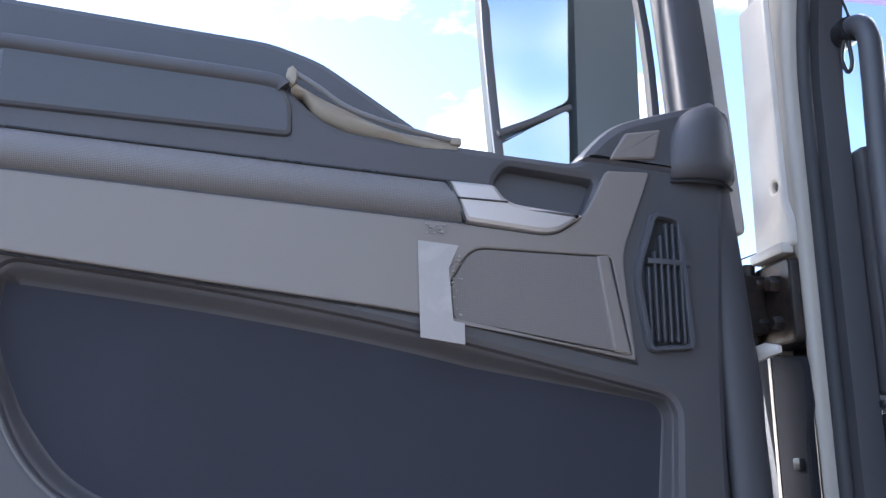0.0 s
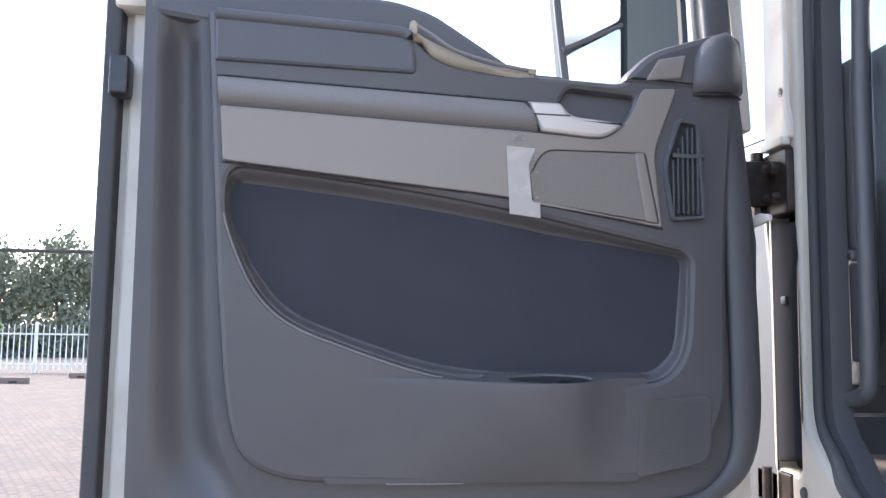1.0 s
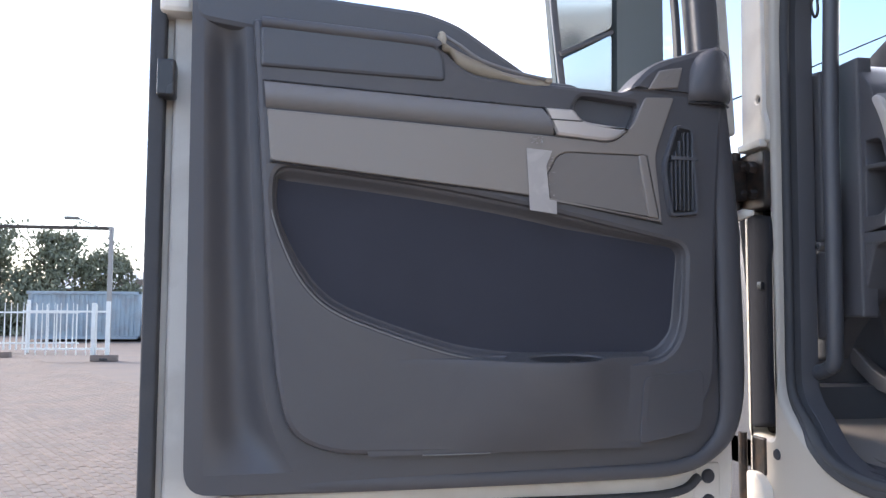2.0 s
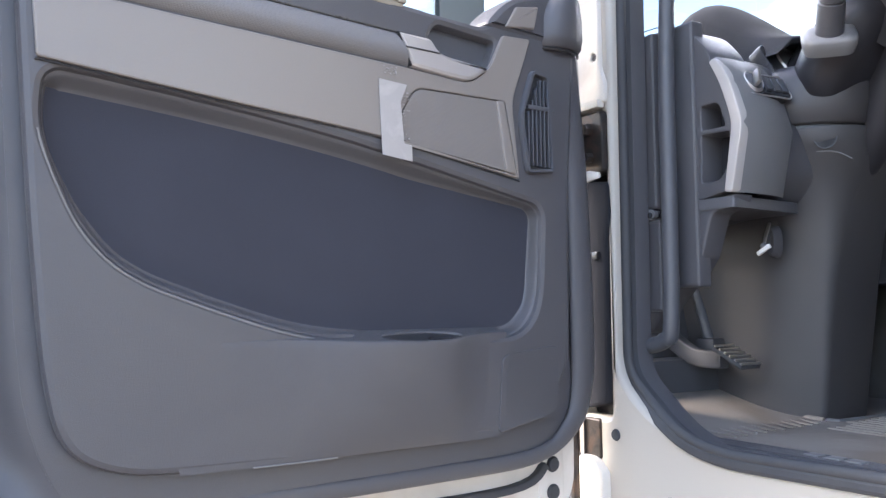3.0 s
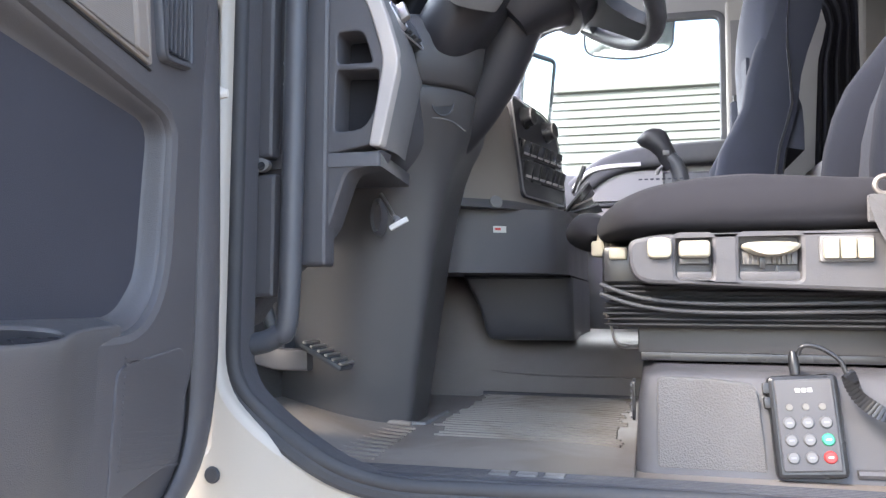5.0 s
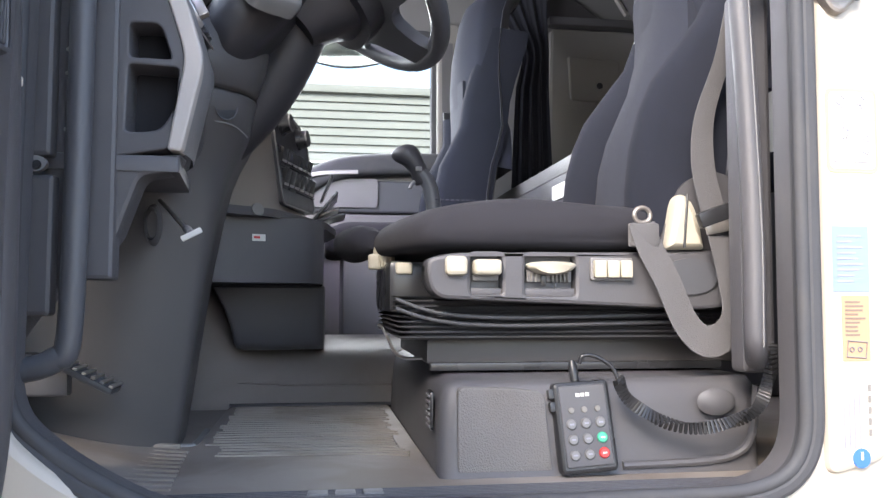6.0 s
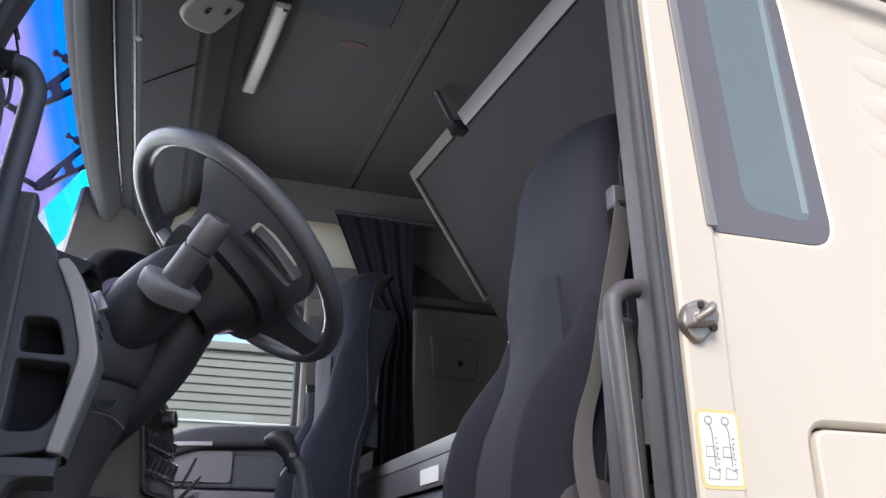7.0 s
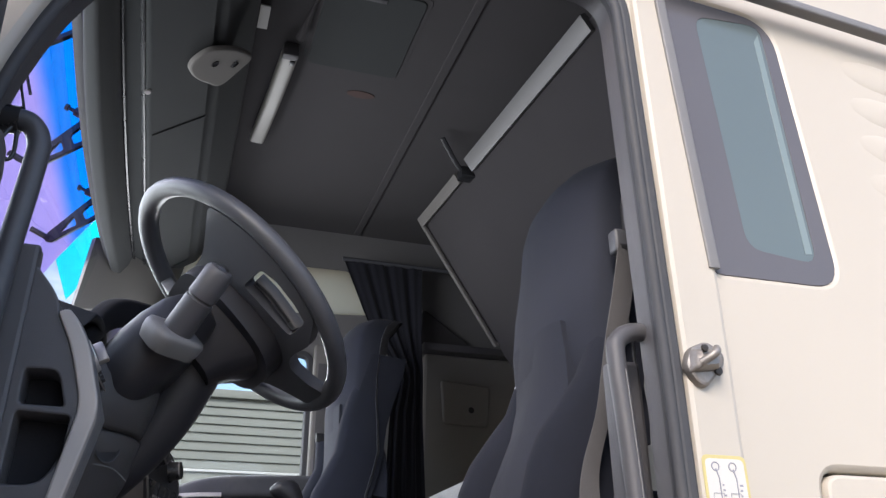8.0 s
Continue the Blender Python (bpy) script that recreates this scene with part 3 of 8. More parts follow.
part("strip", sweep([(1.098, -0.008, 2.284), (1.068, -0.010, 2.83), (1.066, -0.010, 2.86)], rrect(-0.010, -0.006, 0.010, 0.006, 0.003, 3), n=4, up=(0, -1, 0)), plastic_mid, window_1,
     "dark grey rubber strip")

# floor, engine tunnel side, rear wall, far side, roof
floor = structure("floor", plate([(-0.25, 0.05), (2.0, 0.05), (2.0, 2.45), (-0.25, 2.45)], -0.06, 0.0, flat(1.475), 0.002), mat_rubber, "dusty dark rubber cab floor")
wall_front = structure("wall_front", prism([(-0.30, 1.30), (-0.12, 1.30), (-0.12, 1.52), (-0.20, 2.06), (-0.30, 2.06)], 0.05, 2.45, 0.01), plastic_dark, "dark footwell bulkhead")
wall_rear = structure("wall_rear", plate([(0.05, 1.4), (2.45, 1.4), (2.45, 3.55), (0.05, 3.55)], -0.05, 0.0, facing_x(1.98) , 0.002), lining_light, "grey cab rear wall lining")
far_open = fillet([(-0.09, 2.17), (0.27, 2.17), (0.40, 2.255), (0.86, 2.31), (0.86, 2.86), (0.12, 2.86), (-0.04, 2.60)], [0.03, 0.05, 0.08, 0.05, 0.05, 0.1, 0.05], 5)
blind_open = fillet([(0.20, 3.01), (1.12, 3.074), (1.000, 3.258), (0.30, 3.25)], 0.02, 3)
wall_right = structure("wall_right", plate([(-0.14, 1.30), (2.05, 1.30), (2.05, 3.55), (0.02, 3.55), (-0.08, 3.24), (-0.122, 2.97), (-0.14, 2.4)], -0.06, 0.0, side(2.44), 0.004, holes=(far_open, blind_open)),
                       plastic_mid, "grey plastic passenger door and side wall")
window_2 = tagged(new("window_2"), "passenger door window with black rubber frame", "window", kind="structure")
part("window_frame", plate(inset(far_open, -0.012), -0.03, 0.008, side(2.44), 0.005, holes=(inset(far_open, 0.014),)), rubber, window_2)
pane = part("pane", plate(inset(far_open, 0.01), -0.028, -0.024, side(2.44), 0.001), clear_glass, window_2, "clear glass")
pane.visible_shadow = False
far_trim = [[Vector(p) for p in ((-0.062, 1.975, 2.805), (0.235, 2.415, 2.972), (0.300, 2.415, 3.262), (-0.030, 1.975, 3.085))], [Vector(p) for p in ((-0.075, 2.0, 2.805), (0.235, 2.432, 2.972), (0.300, 2.432, 3.262), (-0.045, 2.0, 3.085))]]
structure("trim_cant", loft(far_trim), lining_light, "grey lining of the far front pillar above the passenger door")
structure("trim_right", plate(fillet([(0.19, 3.00), (1.132, 3.066), (1.006, 3.268), (0.29, 3.26)], 0.02, 3), 0.002, 0.006, side(2.438), 0.001), blind_cloth,
                 "thin cream blind over the upper side window, light behind it")
wall_base = structure("wall_base", box((-0.02, 0.06, 0.0), (2.0, 2.38, 1.24), 0.02), plastic_dark, "dark plain base below the cab")
structure("wall_underside", plate([(-0.14, 0.0), (2.05, 0.0), (2.05, 2.5), (-0.14, 2.5)], -0.05, 0.0, flat(1.25), 0.002), black, "dark underside of the cab")

roof = plate([(0.05, 0.02), (2.0, 0.02), (2.0, 2.45), (0.05, 2.45)], 0.05, 0.0, flat(3.46), 0.002)
plate(fillet([(1.02, 0.04), (1.05, 0.04), (1.05, 2.42), (1.02, 2.42)], 0.004, 2), 0.0, -0.008, flat(3.46), 0.003, bm=roof)
loft([[Vector((1.30 - 0.25 * t, 0.045 + 0.0 * t, 2.86 + 0.6 * s)) for t, s in ((0, 0), (1, 0), (1, 1), (0, 1))],
      [Vector((1.30 - 0.25 * t, 0.07, 2.86 + 0.6 * s)) for t, s in ((0, 0), (1, 0), (1, 1), (0, 1))]], roof)
structure("ceiling", roof, headlining, "dark grey felt headlining with roof hatch")
structure("wall_left_inner", plate([(0.0, 2.84), (2.0, 2.84), (2.0, 3.5), (0.3, 3.5), (0.0, 3.1)], -0.07, -0.046, side(0), 0.002), headlining, "dark lining above the door opening")
structure("wall_left_rear", plate([(1.016, 1.475), (2.0, 1.475), (2.0, 2.86), (1.016, 2.86)], -0.09, -0.05, side(0), 0.003), plastic, "charcoal lining behind the door pillar")

# windscreen with its frame
screen = tagged(new("window_3"), "wide windscreen in a black frame", "window", kind="structure")
section = [(-0.13, 2.06), (-0.07, 2.52), (0.02, 3.02)]


def across(x, y):
    """The screen bows forward in the middle."""
    return x - 0.06 * (1 - ((y - 1.22) / 1.2) ** 2)


rows = [[Vector((across(x, y), y, z)) for y in np.linspace(0.06, 2.38, 13)] for x, z in section]
pane = part("pane", sheet(rows), screen_glass, screen, "clear glass")
pane.visible_shadow = False
part("post", tube([(-0.10, 2.40, 2.05), (-0.06, 2.41, 2.5), (0.03, 2.42, 3.05)], 0.022, n=4), rubber, screen, "thin black far post")
part("far_pillar", sweep([(-0.056, 2.395, 2.08), (-0.054, 2.395, 2.5), (-0.045, 2.40, 2.80), (-0.030, 2.405, 3.0)], rrect(-0.034, -0.030, 0.034, 0.030, 0.012, 3), n=4, up=(0, 1, 0)), plastic_deep, screen, "wide dark far pillar trim")
part("header", sweep([(across(0.05, y), y, 3.05) for y in np.linspace(0.04, 2.4, 9)], rrect(-0.012, -0.02, 0.012, 0.02, 0.006, 2), n=2), rubber, screen, "black header")
pillar = structure("pillar_front", sweep([(-0.02, 0.068, 1.50), (-0.02, 0.068, 2.10), (-0.015, 0.068, 2.42), (0.035, 0.068, 2.62), (0.16, 0.075, 2.86)],
                                         rrect(-0.022, -0.034, 0.022, 0.034, 0.01, 3), n=5, up=(1, 0, 0)), plastic, "charcoal plastic front pillar trim")

# ---------------------------------------------------------------- the open door
TURN = math.atan(0.054)
DOOR = Matrix(((math.sin(TURN), 0, math.cos(TURN), 0.095), (-math.cos(TURN), 0, math.sin(TURN), 0), (0, 1, 0, 0), (0, 0, 0, 1)))   # (along, up, towards the cab)


def dm(*p):
    return DOOR @ Vector(p)


door = thing("cab_door", "open cream white cab door with charcoal plastic inner trim", "door", (0.1, -0.6, 1.35))
# steel shell: lower body with stepped edge, then posts and top rail round the window
shell_low = fillet([(0.085, 1.30), (1.172, 1.27), (1.172, 2.30), (0.70, 2.27), (0.50, 2.16), (0.12, 2.16), (0.085, 1.80)], [0.05, 0.07, 0, 0, 0, 0, 0], 6)
shell = plate(shell_low, -0.17, -0.098, DOOR, 0.010)
plate(fillet([(1.115, 2.26), (1.172, 2.26), (1.172, 3.02), (1.115, 3.02)], 0.01, 3), -0.13, -0.050, DOOR, 0.010, bm=shell)
plate(fillet([(0.085, 2.10), (0.105, 2.10), (0.150, 2.62), (0.30, 3.02), (0.24, 3.02), (0.118, 2.66)], 0.01, 3), -0.13, -0.045, DOOR, 0.006, bm=shell)
plate(fillet([(0.24, 2.96), (1.172, 2.96), (1.172, 3.04), (0.27, 3.04)], 0.01, 3), -0.13, -0.05, DOOR, 0.01, bm=shell)
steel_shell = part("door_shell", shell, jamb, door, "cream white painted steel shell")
# stepped inner flange, cream, showing as a band outside the trim
band_out = fillet([(0.082, 1.335), (1.150, 1.315), (1.150, 2.30), (1.10, 2.27), (0.70, 2.20), (0.50, 2.12), (0.12, 2.12), (0.088, 1.9), (0.082, 1.52)], [0.10, 0.08, 0, 0, 0, 0, 0, 0, 0.05], 7)
band_in = fillet([(0.130, 1.44), (1.10, 1.436), (1.10, 2.22), (0.70, 2.16), (0.50, 2.09), (0.14, 2.09), (0.105, 1.9), (0.098, 1.55)], [0.12, 0.06, 0, 0, 0, 0, 0, 0.08], 7)
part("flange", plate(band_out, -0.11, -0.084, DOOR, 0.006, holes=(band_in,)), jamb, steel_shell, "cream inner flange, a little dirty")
part("edge_seal", sweep([dm(0.16, 1.437, -0.080), dm(0.24, 1.405, -0.080), dm(0.6, 1.405, -0.080), dm(1.06, 1.40, -0.080)], rrect(-0.007, -0.010, 0.007, 0.010, 0.004, 3), n=6,
                        up=dm(0, 0, 1) - dm(0, 0, 0)), rubber, steel_shell, "black rubber strip")
part("outer_seal", sweep([dm(1.174, 1.30, -0.085), dm(1.174, 2.0, -0.085), dm(1.176, 3.0, -0.085)], rrect(-0.022, -0.013, 0.022, 0.013, 0.005, 3), n=3,
                         up=dm(1, 0, 0) - dm(0, 0, 0)), rubber, steel_shell, "black edge rubber")
part("latch", plate(rrect(1.142, 2.112, 1.172, 2.176, 0.006), -0.075, -0.040, DOOR, 0.004), black, steel_shell, "black door latch")
for z in (1.436, 1.388):
    part("hinge_bolt", lathe([(0, 0.006), (0.011, 0.006), (0.014, 0.002), (0.014, 0)], aim(dm(0.139, z, -0.082), dm(0, 0, 1) - dm(0, 0, 0)), 20), rubber, steel_shell, "dark round bolt")
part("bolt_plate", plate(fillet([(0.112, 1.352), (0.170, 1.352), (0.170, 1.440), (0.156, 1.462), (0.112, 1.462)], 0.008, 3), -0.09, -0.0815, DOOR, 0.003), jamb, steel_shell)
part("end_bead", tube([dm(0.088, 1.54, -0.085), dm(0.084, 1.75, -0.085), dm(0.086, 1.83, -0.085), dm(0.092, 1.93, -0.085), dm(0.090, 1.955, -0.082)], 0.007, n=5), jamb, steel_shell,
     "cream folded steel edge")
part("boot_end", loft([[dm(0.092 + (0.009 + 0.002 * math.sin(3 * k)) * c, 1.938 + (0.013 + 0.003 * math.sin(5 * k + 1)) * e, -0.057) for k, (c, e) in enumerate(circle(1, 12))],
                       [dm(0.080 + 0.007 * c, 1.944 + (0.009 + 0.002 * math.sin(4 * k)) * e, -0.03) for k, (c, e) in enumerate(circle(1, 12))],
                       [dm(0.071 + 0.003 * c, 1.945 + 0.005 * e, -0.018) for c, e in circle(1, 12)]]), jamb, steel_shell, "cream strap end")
# base trim with the tall hollow beside the panel
base_loop = fillet([(0.108, 1.50), (0.26, 1.452), (1.110, 1.452), (1.116, 2.29), (0.70, 2.245), (0.50, 2.16), (0.128, 2.16), (0.096, 1.90)], [0.07, 0.06, 0.045, 0.01, 0, 0, 0.01, 0], 6)
HZ = np.linspace(1.485, 2.262, 25)
trough_in = [float(np.interp(z, (1.485, 1.53, 1.60, 1.70, 1.90, 2.262), (0.935, 0.962, 0.984, 0.996, 1.010, 1.030))) for z in HZ]
trough_out = [float(np.interp(z, (1.485, 2.262), (1.078, 1.096))) for z in HZ]
hollow_loop = [(u, float(z)) for u, z in zip(trough_in, HZ)] + [(u, float(z)) for u, z in list(zip(trough_out, HZ))[::-1]]
pocket_loop = fillet([(0.230, 1.872), (0.560, 1.940), (0.757, 1.968), (0.968, 1.989), (0.972, 1.928), (0.952, 1.870), (0.922, 1.806), (0.872, 1.758), (0.751, 1.714), (0.654, 1.684),
                      (0.560, 1.672), (0.430, 1.670), (0.275, 1.672), (0.238, 1.715)],
                     [0.02, 0.1, 0.1, 0.02, 0.03, 0.04, 0.05, 0.05, 0.05, 0.05, 0.05, 0.05, 0.03, 0.05], 5)
pocket_loop = inset(pocket_loop if area2(pocket_loop) > 0 else pocket_loop[::-1], -0.006)
base = part("base_trim", plate(base_loop, -0.095, -0.022, DOOR, 0.0006, holes=(hollow_loop, inset(pocket_loop, -0.010))), plastic, door, "charcoal plastic base trim")
trough = []
for i, z in enumerate(HZ):
    end = min(1.0, (z - HZ[0]) / 0.05, (HZ[-1] - z) / 0.06)
    end = end * end * (3 - 2 * end)
    trough.append([dm(trough_in[i] - 0.0015 + (trough_out[i] - trough_in[i] + 0.003) * k / 16, float(z), -0.0218 - 0.034 * end * (0.5 - 0.5 * math.cos(2 * math.pi * (k / 16) ** 0.85)) ** 0.8) for k in range(17)])
part("hollow_back", sheet(trough), plastic, base, "", 70)
part("edge_roll", sweep([dm(0.150, 2.15, -0.020), dm(0.134, 1.95, -0.016), dm(0.126, 1.70, -0.014), dm(0.130, 1.56, -0.016), dm(0.17, 1.497, -0.016), dm(0.24, 1.468, -0.018), dm(0.40, 1.462, -0.022), dm(0.75, 1.460, -0.026), dm(1.05, 1.462, -0.030)], circle(0.026, 16, 0.013), n=6,
                        up=dm(0, 0, 1) - dm(0, 0, 0), scale=lambda t: 1.0 - 0.5 * min(1.0, max(0.0, (t - 0.30) / 0.25))), plastic, base)

# the panel, proud of the base, with the map pocket through it
panel_loop = fillet([(0.205, 1.560), (0.30, 1.516), (0.585, 1.507), (0.875, 1.514), (0.946, 1.548), (0.968, 1.64), (0.986, 1.82), (1.000, 2.01), (1.016, 2.245), (0.70, 2.225),
                     (0.64, 2.172), (0.335, 2.160), (0.290, 2.212), (0.16, 2.250), (0.140, 2.17), (0.160, 1.90), (0.165, 1.62)],
                    [0.05, 0.03, 0.1, 0.05, 0.06, 0.05, 0.05, 0.05, 0.01, 0.02, 0.04, 0.02, 0.02, 0.02, 0.03, 0.05, 0.05], 6)
hollow2 = fillet([(0.336, 2.091), (0.428, 2.099), (0.446, 2.121), (0.430, 2.146), (0.318, 2.138)], [0.008, 0.02, 0.01, 0.01, 0.008], 4)
panel = part("panel", plate(panel_loop, -0.045, 0.0, DOOR, 0.009, holes=(pocket_loop, hollow2)), plastic, door, "charcoal grained plastic door panel")
part("pocket_back", plate(inset(pocket_loop, -0.008), -0.06, -0.028, DOOR, 0.001), pocket_cloth, panel, "dark felt back of the map pocket")
def smooth_step(a, b, x):
    q = min(1.0, max(0.0, (x - a) / (b - a)))
    return q * q * (3 - 2 * q)


lip = []
for p, q in zip(pocket_loop, inset(pocket_loop, 0.01)):
    nu, nz = (q[0] - p[0]) / 0.01, (q[1] - p[1]) / 0.01
    wide = max(0.006, 0.014 * smooth_step(0.1, 0.6, nz), 0.020 * smooth_step(0.2, 0.8, -nz) * smooth_step(0.24, 0.34, p[0]),
               0.010 * smooth_step(0.2, 0.8, nu) * smooth_step(1.865, 1.79, p[1]) * (p[0] < 0.36))
    lip.append((p[0] + nu * wide, p[1] + nz * wide))
closed_pairs = list(zip(pocket_loop + pocket_loop[:1], lip + lip[:1]))
part("pocket_lip", sheet([[dm(a[0] + (b[0] - a[0]) * t, a[1] + (b[1] - a[1]) * t, -0.0085 - 0.0195 * t * t * (3 - 2 * t)) for a, b in closed_pairs] for t in (0.0, 0.15, 0.3, 0.5, 0.7, 0.85, 1.0)]), plastic, panel,
     "sloping lip of the pocket", 70)
# thin pale tube painting the highlight on the pocket's lower edge
edge_run = [k for k, (p, q) in enumerate(zip(pocket_loop, inset(pocket_loop, 0.01))) if q[1] - p[1] > 0.001 and p[0] > 0.60]
part("pocket_highlight", tube([dm(*inset(pocket_loop, -0.005)[k], -0.0010) for k in edge_run], 0.0014, seg=6, n=1), plastic_mid, panel, "pale highlight line along the pocket edge")
# ledge with cup holder at the pocket's foot
ledge_cup = [(0.462 + 0.068 * c, 0.031 + 0.020 * q) for c, q in circle(1, 28)]
ledge_small = fillet([(0.568, 0.016), (0.616, 0.016), (0.616, 0.026), (0.580, 0.028)], 0.003, 2)
LEDGE = DOOR @ Matrix(((1, 0, 0, 0), (0, -0.28, 1, 1.6800), (0, 1, 0, -0.028), (0, 0, 0, 1)))
front = [(0.300, -0.003), (0.330, 0.0), (0.350, 0.0025), (0.368, 0.006), (0.384, 0.011), (0.398, 0.017), (0.412, 0.0225), (0.428, 0.0265), (0.450, 0.029), (0.490, 0.030), (0.550, 0.0262), (0.59, 0.0195), (0.63, 0.0115), (0.67, 0.0055), (0.71, 0.0025), (0.75, 0.0012), (0.79, 0.0006), (0.83, -0.0004)]
ledge = part("ledge", plate([(u, w + 0.027) for u, w in front] + [(0.70, -0.006), (0.30, -0.006), (0.30, 0.022)], -0.012, 0.0, LEDGE, 0.0025, holes=(ledge_cup, ledge_small)), plastic, panel,
             "charcoal plastic ledge")
part("cup_holder", lathe([(0.068, -0.002), (0.064, -0.07), (0.0, -0.07)], LEDGE @ Matrix.Translation((0.462, 0.031, -0.001)) @ Matrix.Diagonal((1, 0.30, 1, 1)), 28), black, panel, "black cup holder well")
part("slot_well", box((0.566, 0.014, -0.022), (0.618, 0.030, -0.011), 0.001, m=LEDGE), black, panel, "black slot")
# lower bulge for the bottle bin, and the lower loudspeaker field
bulge = []
for z, q in ((1.510, 0.02), (1.522, 0.25), (1.545, 0.55), (1.58, 0.80), (1.62, 0.94), (1.650, 1.0), (1.66, 0.985)):
    bulge.append([dm(0.565 + (u - 0.565) * (0.93 + 0.07 * q), z + (0.011 - 0.28 * w if z > 1.655 else 0), w * q - 0.001) for u, w in front])
part("bin_bulge", sheet(bulge), plastic, panel, "", 70)
grille_loop = fillet([(0.196, 1.540), (0.322, 1.516), (0.312, 1.636), (0.192, 1.650)], [0.03, 0.01, 0.015, 0.02], 4)
grille = part("lower_grille", plate(grille_loop, -0.01, 0.0020, DOOR, 0.0015), plastic, panel, "dark ribbed loudspeaker grille")
ribs = bmesh.new()
for k in range(19):
    z = 1.538 + k * 0.0056
    s = (z - 1.54) / 0.1
    box((0.204, z - 0.014, 0.0015), (0.308 - 0.008 * s, z - 0.0120, 0.0028), 0.0, ribs)
for v in ribs.verts:
    v.co = DOOR @ Vector((v.co.x, v.co.y + (0.25 - v.co.x) * -0.12 + 0.012, v.co.z))
part("rib", ribs, plastic, grille)
# pale sliver standing for the highlight where the panel turns under
part("edge_highlight", sweep([dm(0.60, 1.5095, 0.0005), dm(0.66, 1.509, 0.0005), dm(0.72, 1.5095, 0.0005)], circle(0.0012, 6), n=2), plastic_mid, panel, "painted highlight on the lower panel edge")

# strips across the panel
swell = ((0.0, 0.0), (0.06, 0.004), (0.16, 0.0085), (0.30, 0.0120), (0.42, 0.0130), (0.60, 0.0120), (0.80, 0.0085), (0.94, 0.0040), (1.0, 0.0))
strip_rows = []
for s_, w in swell:
    strip_rows.append([dm((0.481 + 0.022 * s_) + (0.992 + 0.004 * s_ - 0.481 - 0.022 * s_) * k / 12, (2.071 + 0.048 * s_) + (0.021 - 0.003 * s_) * k / 12, w) for k in range(13)])
strip = part("upper_strip", sheet(strip_rows), weave, panel, "grey perforated strip, rounded", 70)
part("strip_end", plate([(0.481, 2.071), (0.4835, 2.071), (0.5055, 2.119), (0.503, 2.119)], -0.002, 0.010, DOOR, 0.0005), black, strip)
part("strip_gap", sweep([dm(0.478, 2.1200, 0.0005), dm(0.75, 2.1295, 0.0005), dm(0.997, 2.1385, 0.0005)], circle(0.0018, 6), n=2), black, strip)
broad = fillet([(0.274, 1.918), (0.534, 1.961), (0.756, 1.981), (0.983, 2.003), (0.990, 2.089), (0.481, 2.068), (0.371, 2.061), (0.333, 2.090), (0.304, 2.151), (0.246, 2.154), (0.287, 2.044)],
               [0.006, 0.05, 0.05, 0.005, 0.005, 0.01, 0.02, 0.02, 0.006, 0.006, 0.02], 4)
spk = fillet([(0.279, 1.924), (0.494, 1.954), (0.499, 1.996), (0.474, 2.041), (0.302, 2.042)], [0.006, 0.008, 0.008, 0.02, 0.006], 4)
broad_strip = part("broad_strip", plate(broad, -0.005, 0.005, DOOR, 0.0022, holes=(spk,)), taupe, panel, "taupe plastic strip, lightly marked")
part("speaker_mesh", plate(inset(spk, 0.0015), -0.01, 0.0040, DOOR, 0.0015), mesh_cloth, broad_strip, "fine taupe loudspeaker mesh")
part("mesh_border", plate(fillet([(0.281, 1.924), (0.303, 1.928), (0.321, 2.041), (0.305, 2.0425)], 0.003, 2), 0.0, 0.0075, DOOR, 0.003), taupe, broad_strip, "taupe raised border")
part("shadow_gap", sweep([dm(0.984, 2.0005, 0.001), dm(0.756, 1.9785, 0.001), dm(0.534, 1.9585, 0.001), dm(0.272, 1.9155, 0.001)], circle(0.0016, 6), n=4), black, broad_strip)
# pull handle: silver shell round a dark hollow
grip = part("pull_handle", plate(fillet([(0.373, 2.062), (0.481, 2.070), (0.503, 2.120), (0.446, 2.119), (0.430, 2.098), (0.333, 2.090)], [0.02, 0.005, 0.004, 0.006, 0.02, 0.01], 4),
                                 -0.004, 0.010, DOOR, 0.006), silver, panel, "satin silver pull handle shell")
part("handle_split", sweep([dm(0.493, 2.098, 0.0105), dm(0.431, 2.0975, 0.0105)], circle(0.0012, 6), n=1), black, grip)
part("handle_well", plate(inset(hollow2 if area2(hollow2) > 0 else hollow2[::-1], -0.003), -0.024, -0.0195, DOOR, 0.001), plastic_dark, panel, "dark hollow behind the handle")
# air vent with slats
vent_loop = fillet([(0.274, 2.022), (0.246, 2.104), (0.208, 2.098), (0.199, 1.934), (0.260, 1.928)], [0.02, 0.012, 0.012, 0.012, 0.012], 5)
vent = part("air_vent", plate(vent_loop, -0.02, 0.010, DOOR, 0.006, holes=(inset(vent_loop if area2(vent_loop) > 0 else vent_loop[::-1], 0.008),)), plastic_dark, panel, "dark plastic air vent")
part("vent_back", plate(vent_loop, -0.025, 0.001, DOOR, 0.001), black, vent)
for k in range(6):
    u = 0.211 + k * 0.0085
    top, low = 2.088 - max(0, u - 0.23) * 2.4, 1.942
    part("slat", box((u, low, 0.0), (u + 0.0028, top, 0.008), 0.0008, m=DOOR), plastic_dark, vent)
part("vent_bridge", box((0.200, 2.036, 0.0), (0.256, 2.043, 0.0085), 0.001, m=DOOR), plastic_dark, vent)
